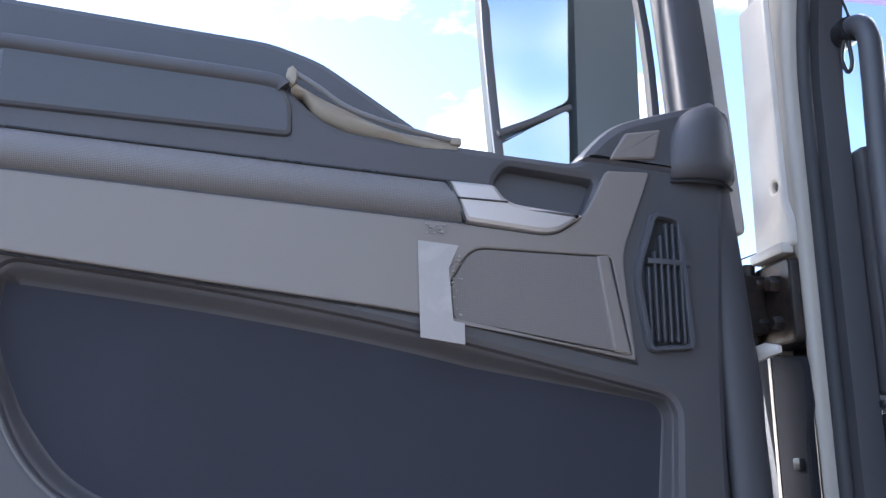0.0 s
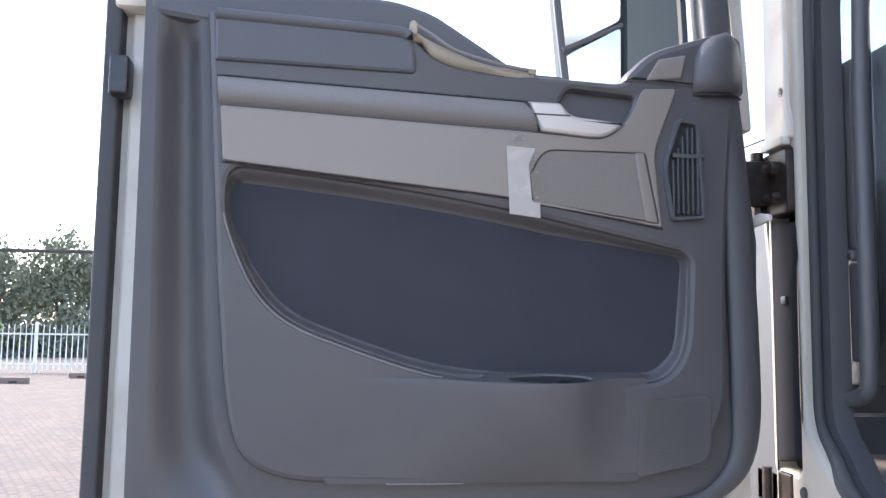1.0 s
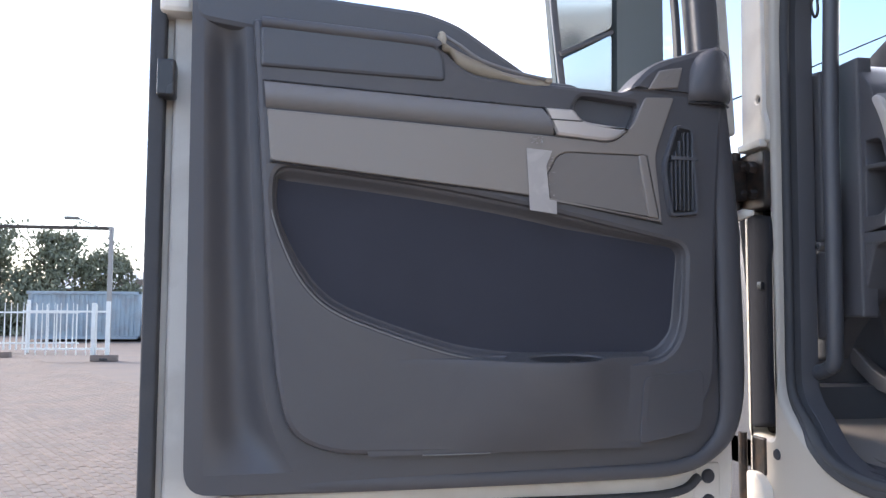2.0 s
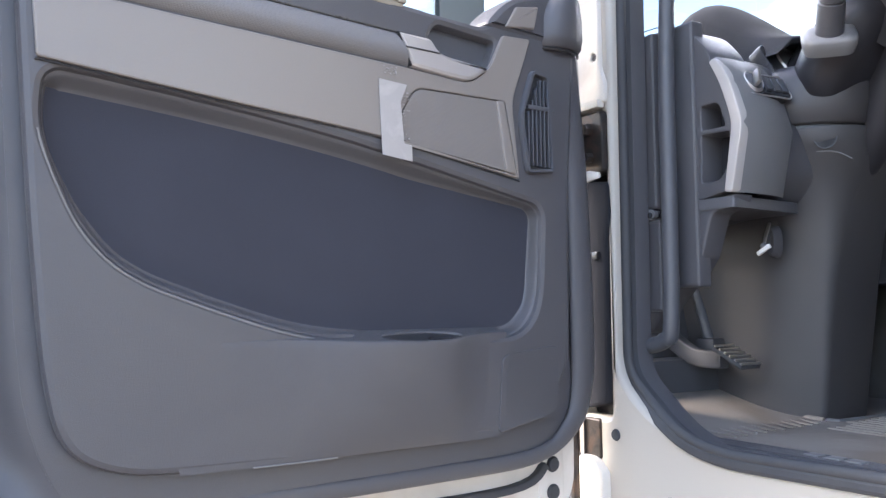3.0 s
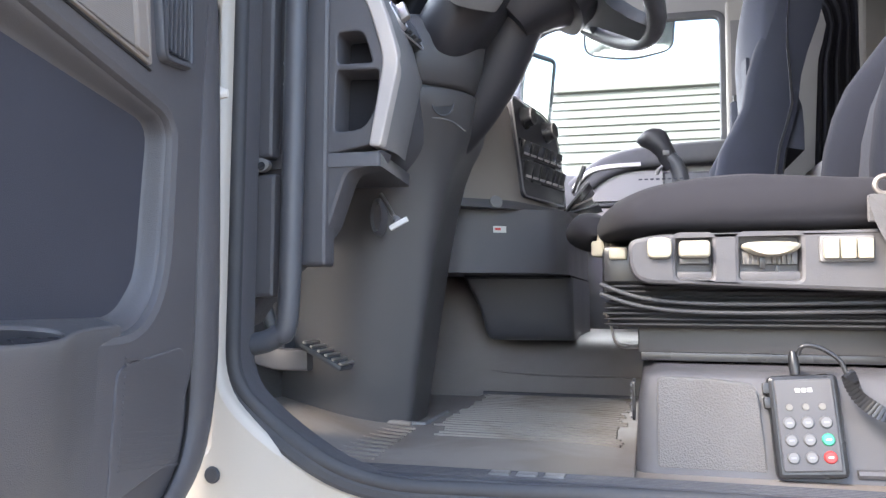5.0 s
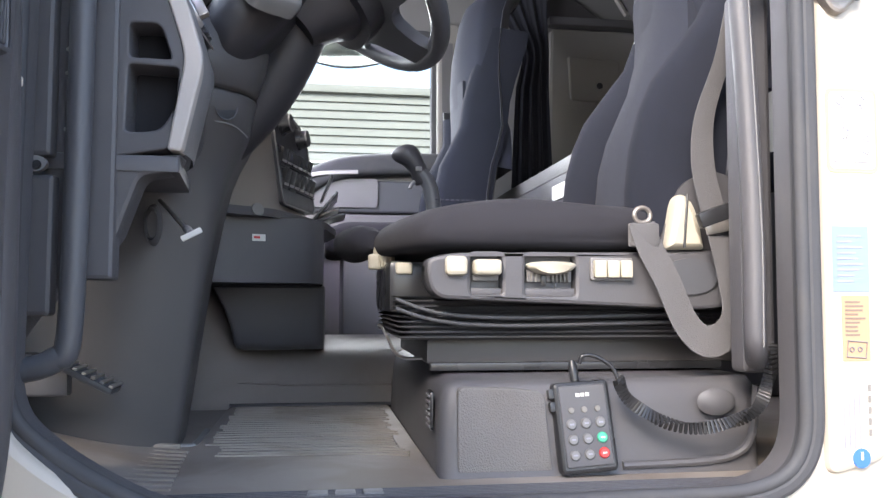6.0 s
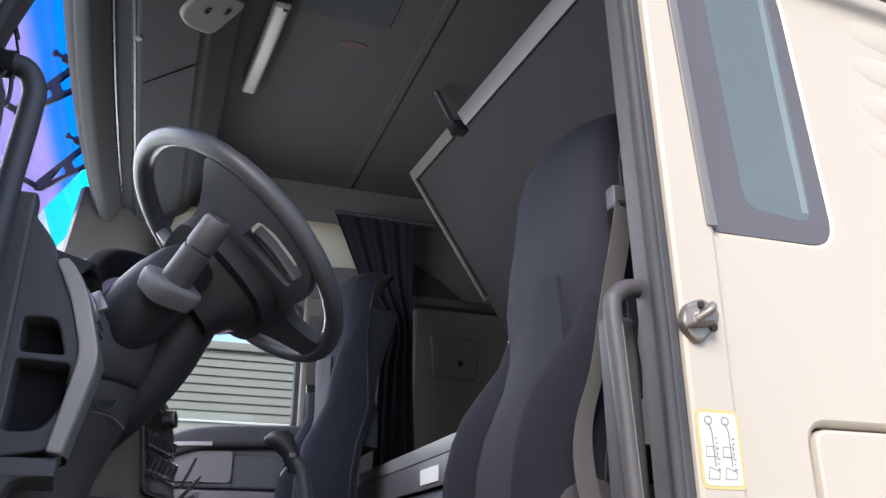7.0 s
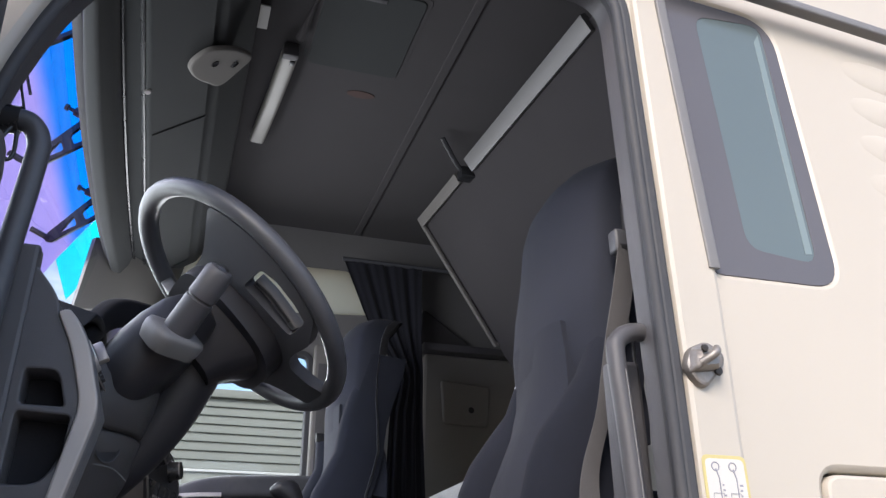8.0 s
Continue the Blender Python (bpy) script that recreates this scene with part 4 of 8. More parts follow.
# padded top, corner block with switches, window channel
pad = part("top_pad", plate(fillet([(0.684, 2.156), (1.002, 2.161), (1.004, 2.238), (0.705, 2.225), (0.688, 2.20)], [0.012, 0.004, 0.004, 0.012, 0.01], 4), -0.005, 0.006, DOOR, 0.006), plastic_dark, panel,
           "dark padded armrest top")
part("pad_roll", sweep([dm(1.002, 2.236, 0.0), dm(0.85, 2.230, 0.0), dm(0.72, 2.224, 0.0), dm(0.698, 2.216, 0.0)], circle(0.011, 14), n=4), plastic, pad)
sill_loop = fillet([(1.112, 2.24), (1.112, 2.311), (0.718, 2.288), (0.656, 2.270), (0.593, 2.231), (0.508, 2.178), (0.420, 2.174), (0.420, 2.13), (0.64, 2.14), (0.72, 2.19)], 0.02, 3)
part("window_channel", plate(sill_loop, -0.075, -0.020, DOOR, 0.010), plastic_dark, door, "dark plastic window ledge")
block_loop = fillet([(0.122, 2.150), (0.340, 2.160), (0.330, 2.178), (0.290, 2.218), (0.200, 2.248), (0.153, 2.262), (0.126, 2.248)], [0.01, 0.02, 0.03, 0.03, 0.03, 0.02, 0.01], 4)
corner = part("corner_block", plate(block_loop, -0.06, 0.004, DOOR, 0.012), plastic, door, "charcoal plastic mirror corner")
part("switch_panel", plate(fillet([(0.238, 2.172), (0.300, 2.165), (0.277, 2.203), (0.228, 2.213)], 0.004, 3), 0.0, 0.0075, DOOR, 0.003), taupe, corner, "taupe switch panel")
blk = []
for z, u0, u1, w in ((2.148, 0.134, 0.214, 0.010), (2.152, 0.126, 0.220, 0.020), (2.17, 0.124, 0.221, 0.026), (2.20, 0.126, 0.219, 0.027), (2.225, 0.131, 0.214, 0.025), (2.242, 0.138, 0.206, 0.019), (2.252, 0.148, 0.194, 0.010)):
    blk.append([dm(0.5 * (u0 + u1) + 0.5 * (u1 - u0) * math.cos(g), z + 0.010 * math.cos(g) * (z > 2.2) * -1, -0.03 + (w + 0.03) * max(0.0, math.sin(g)) ** 0.55) for g in np.linspace(0, math.pi, 13)])
part("side_block", loft(blk), plastic, corner, "rounded charcoal end of the corner", 60)
part("block_joint", sweep([dm(0.126, 2.146, -0.01), dm(0.150, 2.146, 0.010), dm(0.185, 2.146, 0.012), dm(0.216, 2.147, 0.0)], circle(0.0025, 6), n=4), black, corner)
part("pillar_cover", sweep([dm(0.160, 2.22, -0.030), dm(0.172, 2.42, -0.035), dm(0.190, 2.60, -0.04), dm(0.30, 2.98, -0.045)], rrect(-0.026, -0.030, 0.026, 0.022, 0.010, 3), n=5,
                           up=dm(0, 0, 1) - dm(0, 0, 0)), plastic, door, "charcoal window post cover")
part("channel_rubber", sweep([dm(0.206, 2.20, -0.050), dm(0.222, 2.44, -0.052), dm(0.30, 2.80, -0.055)], rrect(-0.006, -0.008, 0.006, 0.008, 0.003, 2), n=5, up=dm(0, 0, 1) - dm(0, 0, 0)),
     rubber, door, "black glass channel")
part("screw", lathe([(0, 0.002), (0.005, 0.0015), (0.006, 0)], aim(dm(0.178, 2.43, -0.012), dm(0, 0, 1) - dm(0, 0, 0)), 12), black, door)
part("rear_post_cover", plate(rrect(1.062, 2.27, 1.118, 2.98, 0.012), -0.06, -0.024, DOOR, 0.010), plastic, door, "charcoal rear post cover")

# tape over the strip, and old glue
tape = single("tape_patch", plate([(0.531, 1.933), (0.537, 2.044), (0.489, 2.041), (0.500, 2.014), (0.494, 1.953), (0.481, 1.951), (0.480, 1.927)], 0.0065, 0.0075, DOOR, 0.0004), tape_mat,
              "strip of silver grey tape stuck on the door trim", "tape")
res = bmesh.new()
rg = random.Random(4)
for k in range(70):
    u, z = 0.482 + rg.random() * 0.016, 1.955 + rg.random() * 0.075
    if rg.random() < 0.3:
        u, z = 0.482 + rg.random() * 0.02, 1.928 + rg.random() * 0.02
    if rg.random() < 0.18:
        u, z = 0.505 + rg.random() * 0.022, 2.052 + rg.random() * 0.012
    s = 0.0006 + rg.random() * 0.0016
    box((u, z, 0.0062), (u + s * 1.6, z + s, 0.0071), 0.0, res, m=DOOR)
tagged(single("glue_residue", res, residue, "flecks of old glue beside the tape", "glue"), kind="stuff")

# torn sun blind cloth lying along the window ledge
cloth = []
for k in range(15):
    t = k / 14
    u = 0.690 - 0.20 * t
    top = 2.236 - 0.060 * t ** 0.75 - 0.012 * math.sin(t * 3.1)
    low = 2.20 - 0.046 * t - 0.012 * math.sin(t * 3.1)
    if t < 0.08:
        low = 2.212
    cloth.append([dm(u, low + (top - low) * s, -0.010 + 0.012 * math.sin(s * 3.1) + 0.003 * math.sin(9 * t + 5 * s)) for s in (0, 0.25, 0.5, 0.75, 1)]
                 + [dm(u, low + (top - low) * s, -0.016) for s in (1, 0.75, 0.5, 0.25, 0)])
blind = thing("torn_sun_blind", "torn tan fabric sun blind lying on the window ledge", "sun blind", dm(0.6, 2.2, 0))
part("cloth", loft(cloth), fabric_tan, blind, "", 70)
part("hem", tube([dm(0.690, 2.240, 0.0), dm(0.66, 2.222, 0.003), dm(0.62, 2.198, 0.003), dm(0.55, 2.180, 0.002), dm(0.492, 2.172, 0.0)], 0.0035, n=6), plastic_mid, blind)
part("end_clip", loft([[dm(0.692 + 0.005 * c, 2.238 + 0.012 * s, -0.012) for c, s in circle(1, 8)], [dm(0.690 + 0.007 * c, 2.232 + 0.014 * s, 0.002) for c, s in circle(1, 8)],
                       [dm(0.688 + 0.003 * c, 2.228 + 0.008 * s, 0.008) for c, s in circle(1, 8)]]), fabric_tan, blind)
part("end_clip", box((0.486, 2.166, -0.006), (0.500, 2.176, 0.004), 0.003, m=DOOR), fabric_tan, blind)

# outside mirror beyond the door window
mir = thing("door_mirror", "tall grey wing mirror with two glasses outside the door", "wing mirror", dm(0.25, 2.2, -0.35))
house = [[dm(u, z, w) for u, w in ((0.100, -0.43), (0.100, -0.31), (0.216, -0.306), (0.224, -0.336), (0.378 - max(0.0, 2.56 - z) * 0.09, -0.336), (0.384 - max(0.0, 2.56 - z) * 0.09, -0.345), (0.31, -0.44), (0.14, -0.48))]
         for z in (2.19, 2.205, 2.24, 2.33, 2.45, 2.56, 2.76, 2.80)]
part("housing", loft(house), mirror_shell, mir, "blue grey plastic housing", 50)
MIRROR = DOOR @ Matrix.Translation((0.31, 2.45, -0.314)) @ Matrix.Rotation(radians(15), 4, "Y") @ Matrix.Rotation(radians(7.0), 4, "X") @ Matrix.Translation((-0.31, -2.45, 0))
WIDE = DOOR @ Matrix.Translation((0.31, 2.45, -0.314)) @ Matrix.Rotation(radians(15), 4, "Y") @ Matrix.Rotation(radians(4.0), 4, "X") @ Matrix.Translation((-0.31, -2.45, 0))
part("upper_glass", plate(fillet([(0.232, 2.388), (0.350, 2.332), (0.369, 2.56), (0.373, 2.77), (0.230, 2.77)], 0.012, 4), -0.004, 0.010, MIRROR, 0.002), mirror, mir, "upper mirror glass")
part("lower_glass", plate(fillet([(0.232, 2.225), (0.338, 2.225), (0.347, 2.318), (0.232, 2.374)], 0.012, 4), -0.004, 0.012, WIDE, 0.002), mirror, mir, "lower wide-angle mirror glass")
part("rim", sweep([dm(0.381, 2.77, -0.312), dm(0.376, 2.56, -0.312), dm(0.363, 2.40, -0.312), dm(0.342, 2.21, -0.312)], rrect(-0.008, -0.006, 0.008, 0.006, 0.003, 2), n=3), plastic_dark, mir)
part("divider", sweep([dm(0.356, 2.322, -0.300), dm(0.30, 2.348, -0.300), dm(0.230, 2.382, -0.300)], rrect(-0.006, -0.005, 0.006, 0.005, 0.003, 2), n=3), plastic_dark, mir)
part("mount", sweep([dm(0.16, 2.17, -0.10), dm(0.15, 2.19, -0.25), dm(0.15, 2.23, -0.40)], rrect(-0.03, -0.03, 0.03, 0.03, 0.012, 3), n=4, up=(0, 0, 1)), plastic_mid, mir)

# ---------------------------------------------------------------- dashboard and steering
dash = thing("dashboard", "charcoal and taupe plastic dashboard with silver edging", "dashboard", (0.0, 1.2, 1.9))
pk1 = fillet([(0.139, 2.080), (0.178, 2.081), (0.193, 2.034), (0.140, 2.035)], [0.006, 0.012, 0.006, 0.006], 3)
pk2 = fillet([(0.139, 2.026), (0.202, 2.023), (0.199, 1.972), (0.183, 1.942), (0.165, 1.937), (0.137, 1.937)], [0.006, 0.006, 0.02, 0.02, 0.01, 0.006], 3)
side_loop = fillet([(-0.06, 1.905), (0.126, 1.904), (0.193, 1.916), (0.213, 2.038), (0.190, 2.112), (0.167, 2.156), (0.160, 2.182), (0.118, 2.232), (0.076, 2.250), (-0.06, 2.262)],
                   [0, 0.01, 0.01, 0.02, 0.02, 0.01, 0.02, 0.02, 0.02, 0.01], 4)
end = part("end_panel", plate(side_loop, -0.10, 0.0, side(0.13), 0.003, holes=(pk1, pk2)), plastic, dash, "charcoal end panel with two pockets")
part("pocket", plate(inset(pk1[::-1], -0.004), -0.066, -0.054, side(0.13), 0.001), boot_rubber, end, "dark hollow")
part("pocket", plate(inset(pk2[::-1], -0.004), -0.066, -0.054, side(0.13), 0.001), boot_rubber, end, "dark hollow")
edge = fillet([(0.190, 1.914), (0.208, 1.911), (0.235, 2.034), (0.210, 2.116), (0.192, 2.148), (0.178, 2.163), (0.164, 2.158), (0.188, 2.112), (0.211, 2.038)],
              [0.004, 0.006, 0.02, 0.02, 0.01, 0.006, 0.006, 0.02, 0.02], 4)
part("edge_trim", plate(edge, -0.03, 0.006, side(0.13), 0.003), pale_trim, dash, "satin silver edge trim")
# face towards the driver beyond the edge trim
rows = []
for y, dx in ((0.128, 0.0), (0.16, 0.006), (0.20, 0.006), (0.25, 0.0), (0.285, -0.012)):
    rows.append([Vector((x + dx, y, z)) for x, z in ((0.176, 2.165), (0.190, 2.148), (0.208, 2.114), (0.232, 2.034), (0.205, 1.912))])
part("switch_face", sheet(rows), plastic_mid, dash, "grey panel with light switch", 50)
SW = aim((0.205, 0.222, 2.116), (0.88, -0.06, 0.47))
sw = part("light_switch", plate(rrect(-0.062, -0.027, 0.060, 0.024, 0.014, 4), -0.012, 0.006, SW, 0.003), black, dash, "black light switch panel")
part("panel_rim", sweep([SW @ Vector((a, b, 0.0045)) for a, b in rrect(-0.063, -0.028, 0.061, 0.025, 0.014, 4)], circle(0.0016, 6), n=1, closed=True), silver, sw, "thin chrome rim")
part("switch_ring", lathe([(0.0185, 0.006), (0.0215, 0.012), (0.0245, 0.006)], SW @ Matrix.Translation((-0.032, 0, 0)), 24), silver, sw)
part("switch_dial", lathe([(0.0, 0.013), (0.015, 0.013), (0.0185, 0.010), (0.019, 0.004)], SW @ Matrix.Translation((-0.032, 0, 0)), 24), plastic_dark, sw, "dark rotary dial")
part("switch_grip", box((-0.0045, -0.018, 0.011), (0.0045, 0.018, 0.026), 0.003, m=SW @ Matrix.Translation((-0.032, 0, 0)) @ Matrix.Rotation(radians(-25), 4, "Z")), steel, sw, "bright rotary grip")
for k in range(3):
    part("rocker", box((-0.004 + 0.020 * k, -0.016, 0.003), (0.013 + 0.020 * k, 0.016, 0.011), 0.003, m=SW), plastic_dark, sw, "black rocker switch")
# below the end panel
low = fillet([(-0.06, 1.655), (0.0, 1.657), (0.014, 1.678), (0.033, 1.706), (0.066, 1.738), (0.100, 1.766), (0.129, 1.800), (0.157, 1.880), (0.196, 1.886), (0.207, 1.910), (0.126, 1.903), (-0.06, 1.900)],
             [0, 0.02, 0.02, 0.02, 0.02, 0.02, 0.008, 0.012, 0.008, 0.004, 0.004, 0], 4)
part("lower_end", plate(low, -0.05, -0.002, side(0.13), 0.006), plastic, dash, "charcoal lower end panel")
part("lower_roof", plate(fillet([(0.0, 0.125), (0.205, 0.132), (0.186, 0.345), (0.0, 0.345)], [0, 0.006, 0.012, 0], 3), 0.0, 0.021, flat(1.886), 0.003), plastic, dash, "lip over the lever recess")
# main body across the cab
body = [(-0.17, 2.05), (-0.14, 2.16), (-0.05, 2.215), (0.05, 2.225), (0.155, 2.18), (0.205, 2.09), (0.205, 1.96), (0.16, 1.90), (-0.17, 1.86)]
part("body", prism(fillet(body, 0.03, 4), 0.22, 2.40, 0.006), plastic, dash, "charcoal plastic body")
# hood over the instruments
hood = []
for k in range(17):
    q = k / 16
    y, s = 0.31 + 0.46 * q, max(0.0, math.sin(math.pi * q ** 0.6)) ** 0.6
    hood.append([Vector((x - 0.02 * (1 - s), y, 2.20 + (z - 2.20) * s)) for x, z in fillet([(-0.16, 2.20), (-0.15, 2.34), (-0.09, 2.405), (-0.04, 2.395), (0.03, 2.338), (0.095, 2.280), (0.198, 2.245), (0.194, 2.228), (0.125, 2.240), (0.105, 2.200),
                                                                                        (0.0, 2.19)], [0, 0.05, 0.04, 0.04, 0.04, 0.04, 0.006, 0.006, 0.01, 0.005, 0], 3)])
part("instrument_hood", loft(hood), boot_rubber, dash, "dark hood over the instruments", 60)
part("hood_arch", sweep([(0.160, 0.385, 2.17), (0.174, 0.41, 2.215), (0.187, 0.445, 2.258), (0.205, 0.49, 2.288), (0.235, 0.59, 2.322), (0.258, 0.70, 2.348), (0.256, 0.86, 2.345), (0.232, 0.98, 2.30), (0.215, 1.03, 2.20)],
                        rrect(-0.026, -0.014, 0.026, 0.014, 0.010, 3), n=5, up=(1, 0, 0)), boot_rubber, dash, "black arch of the instrument hood", 60)
CL = aim((0.150, 0.520, 2.198), (0.86, 0, 0.5))
cl = part("instrument_panel", plate(rrect(-0.21, -0.050, 0.21, 0.040, 0.02), -0.03, 0.0, CL, 0.003), black, dash, "black instrument cluster")
for k, (a, r) in enumerate(((-0.13, 0.040), (0.13, 0.040), (0.0, 0.030))):
    part("dial", lathe([(r * 0.93, 0.001), (r, 0.005), (r * 1.05, 0.001)], CL @ Matrix.Translation((a, 0, 0)), 32), silver, cl, "chrome ringed dial")
    marks = bmesh.new()
    for j in range(25):
        g = radians(-130 + j * 260 / 24)
        box((r * 0.78, -0.0008, 0.0005), (r * (0.9 if j % 3 else 0.93), 0.0008, 0.0012), 0, marks, m=CL @ Matrix.Translation((a, 0, 0)) @ Matrix.Rotation(g, 4, "Z"))
    part("dial_mark", marks, paper, cl, "white dial marks")
part("warning_tag", lathe([(0, 0.003), (0.010, 0.003), (0.011, 0)], aim((0.165, 0.56, 2.20), (1, -0.3, 0.3)), 16), orange, dash, "small orange warning tag")
part("warning_tag", box((0.16, 0.565, 2.185), (0.168, 0.60, 2.195), 0.002), black, dash)
# knee panel and column tunnel
knee = []
for z, xf, y0, r in ((1.476, 0.162, 0.400, 0.012), (1.50, 0.166, 0.398, 0.013), (1.57, 0.176, 0.394, 0.014), (1.66, 0.189, 0.389, 0.016), (1.77, 0.205, 0.384, 0.020), (1.86, 0.222, 0.380, 0.030), (1.92, 0.236, 0.376, 0.044),
                     (1.955, 0.250, 0.376, 0.058), (1.985, 0.266, 0.368, 0.058), (2.000, 0.272, 0.364, 0.058), (2.012, 0.274, 0.362, 0.056), (2.045, 0.284, 0.350, 0.060), (2.049, 0.283, 0.352, 0.060)):
    knee.append([Vector((x, y, z)) for x, y in fillet([(-0.16, y0 - 0.006), (xf - 0.09, y0 - 0.012 - 0.035 * max(0.0, (z - 1.86) / 0.19)), (xf, y0 + 0.03), (xf - 0.012, 0.60), (-0.16, 0.60)], [0, 0.05, r, 0.02, 0], 5)])
part("knee_panel", loft(knee), plastic_warm, dash, "charcoal brown panel beside the steering column", 60)
part("knee_seam", tube([(0.165, 0.3445, 2.003), (0.205, 0.349, 2.003), (0.246, 0.370, 2.000), (0.268, 0.392, 1.985)], 0.0012, n=5, seg=6), plastic_mid, dash, "pale seam line")
part("floor_skirt", sweep([(-0.15, 0.437, 1.485), (0.0, 0.437, 1.482), (0.165, 0.438, 1.480), (0.185, 0.46, 1.480), (0.186, 0.60, 1.480)], circle(0.006, 8), n=4), plastic_mid, dash)
col = []
for x, z, w, d in ((0.222, 2.092, 0.060, 0.034), (0.232, 2.105, 0.088, 0.052), (0.255, 2.133, 0.104, 0.062), (0.280, 2.163, 0.110, 0.066), (0.308, 2.197, 0.110, 0.066), (0.335, 2.230, 0.102, 0.060), (0.352, 2.250, 0.088, 0.050), (0.358, 2.257, 0.070, 0.036)):
    col.append([Vector((x + d * b * 0.82, 0.402 + w * a, z - d * b * 0.60)) for a, b in fillet([(-0.82, -1), (0.82, -1), (1, -0.5), (1, 0.10), (0.66, 0.58), (-0.66, 0.58), (-1, 0.10), (-1, -0.5)], 0.22, 4)])
part("column_cover", loft(col), plastic_deep, dash, "black steering column housing", 40)
lock_m = aim((0.318, 0.452, 2.128), (0.55, -0.45, -0.70))
lock = part("ignition_lock", lathe([(0.026, -0.02), (0.026, 0.010), (0.022, 0.016), (0.012, 0.017), (0.0, 0.017)], lock_m, 20), plastic_deep, dash, "black ignition lock barrel")
part("lock_face", lathe([(0.0, 0.0185), (0.010, 0.0185), (0.0125, 0.0165)], lock_m, 18), steel, lock, "bright steel lock face")
shroud = []
for z, xf, y0 in ((2.052, 0.278, 0.296), (2.056, 0.282, 0.292), (2.09, 0.294, 0.290), (2.13, 0.302, 0.296), (2.155, 0.300, 0.305), (2.17, 0.290, 0.32), (2.178, 0.262, 0.345)):
    shroud.append([Vector((x, y, z)) for x, y in fillet([(0.05, y0 - 0.02), (xf - 0.085, y0), (xf, y0 + 0.075), (xf - 0.004, 0.54), (0.05, 0.56)], [0.004, 0.03, 0.045, 0.03, 0.004], 5)])
part("column_shroud", loft(shroud), plastic_warm, dash, "grey brown shroud under the steering column", 60)
part("shroud_gap", loft([[Vector((x, y, z)) for x, y in fillet([(0.05, 0.292), (0.192, 0.304), (0.272, 0.375), (0.27, 0.53), (0.05, 0.55)], [0.004, 0.03, 0.045, 0.03, 0.004], 4)] for z in (2.046, 2.054)]), black, dash, "dark joint")
part("column_boot", sweep([(0.225, 0.490, 1.985), (0.245, 0.480, 2.01), (0.280, 0.465, 2.055), (0.318, 0.452, 2.12), (0.35, 0.44, 2.20)], circle(1.0, 18), n=6,
                          scale=lambda t: 0.034 + 0.020 * t), plastic_deep, dash, "dark flexible column boot", 60)
part("cover_cap", lathe([(0.0185, 0.0), (0.0192, 0.0011), (0.0202, 0.0011), (0.0208, 0.0)], aim((0.2375, 0.3575, 2.026), (0.62, -0.78, -0.10)), 28), plastic_dark, dash, "round cap line")
# black sheet over the console side, up to its arched edge
cover = []
for z, xb in ((1.900, 0.196), (1.94, 0.200), (1.975, 0.205), (2.01, 0.216), (2.035, 0.226), (2.06, 0.243), (2.08, 0.262), (2.10, 0.288), (2.115, 0.300)):
    cover.append([Vector((0.06 + (xb - 0.06) * q, 0.640 + 0.16 * (0.06 + (xb - 0.06) * q - 0.135) + 0.024 * max(0.0, q - 0.86) / 0.14, z)) for q in (0, 0.3, 0.6, 0.8, 0.86, 0.92, 0.96, 1.0)])
part("column_side_sheet", sheet(cover), plastic_deep, dash, "black sheet in front of the console side", 70)
# release lever with white tip, grey cup beside it
lev = part("release_lever", tube([(0.150, 0.300, 1.868), (0.172, 0.262, 1.848), (0.192, 0.228, 1.828), (0.209, 0.203, 1.813)], 0.0032, n=4), steel, dash, "steel bonnet release rod")
part("lever_tip", box((-0.015, -0.003, -0.004), (0.015, 0.003, 0.004), 0.0015, m=Matrix.Translation((0.212, 0.199, 1.810)) @ Matrix.Rotation(radians(-28), 4, "Y")), paper, lev, "white plastic tip")
part("lever_neck", lathe([(0.005, -0.006), (0.0065, 0.0), (0.0045, 0.008)], aim((0.205, 0.208, 1.817), (0.5, -0.7, -0.45)), 10), plastic_mid, lev)
part("lever_cup", loft([[Vector((0.134 + 0.011 * a * k, y, 1.835 + 0.030 * b * k)) for a, b in circle(1, 16)] for y, k in ((0.345, 1.1), (0.325, 1.0), (0.320, 0.86), (0.332, 0.70))]), plastic, dash, "grey moulded cup", 60)

# centre stack, turned towards the driver
stack = part("radio_console", loft([[Vector((x * k, y, z)) for x, y in fillet([(0.02, 0.62), (0.185, 0.66), (0.262, 0.735), (0.284, 0.79), (0.332, 1.0), (0.334, 1.035), (0.29, 1.14), (0.24, 1.30), (0.20, 1.52), (0.02, 1.56)], 0.03, 3)]
                                    for z, k in ((1.905, 1.05), (1.94, 1.05), (2.04, 1.0), (2.12, 0.95), (2.155, 0.86), (2.165, 0.5))]), taupe, dash, "taupe centre console", 60)
STK = aim((0.314, 0.905, 2.05), (0.95, -0.27, 0.14))
STACK_LOOP = fillet([(-0.112, -0.128), (0.126, -0.128), (0.136, 0.035), (0.085, 0.085), (-0.112, 0.100)], [0.02, 0.02, 0.03, 0.05, 0.02], 5)
part("stack_face", plate(STACK_LOOP, -0.02, 0.008, STK, 0.006), plastic_deep, stack, "dark control panel")
part("stack_rim", sweep([STK @ Vector((a, b, 0.008)) for a, b in STACK_LOOP], circle(0.0022, 6), n=1, closed=True), plastic_mid, stack, "thin grey rim")
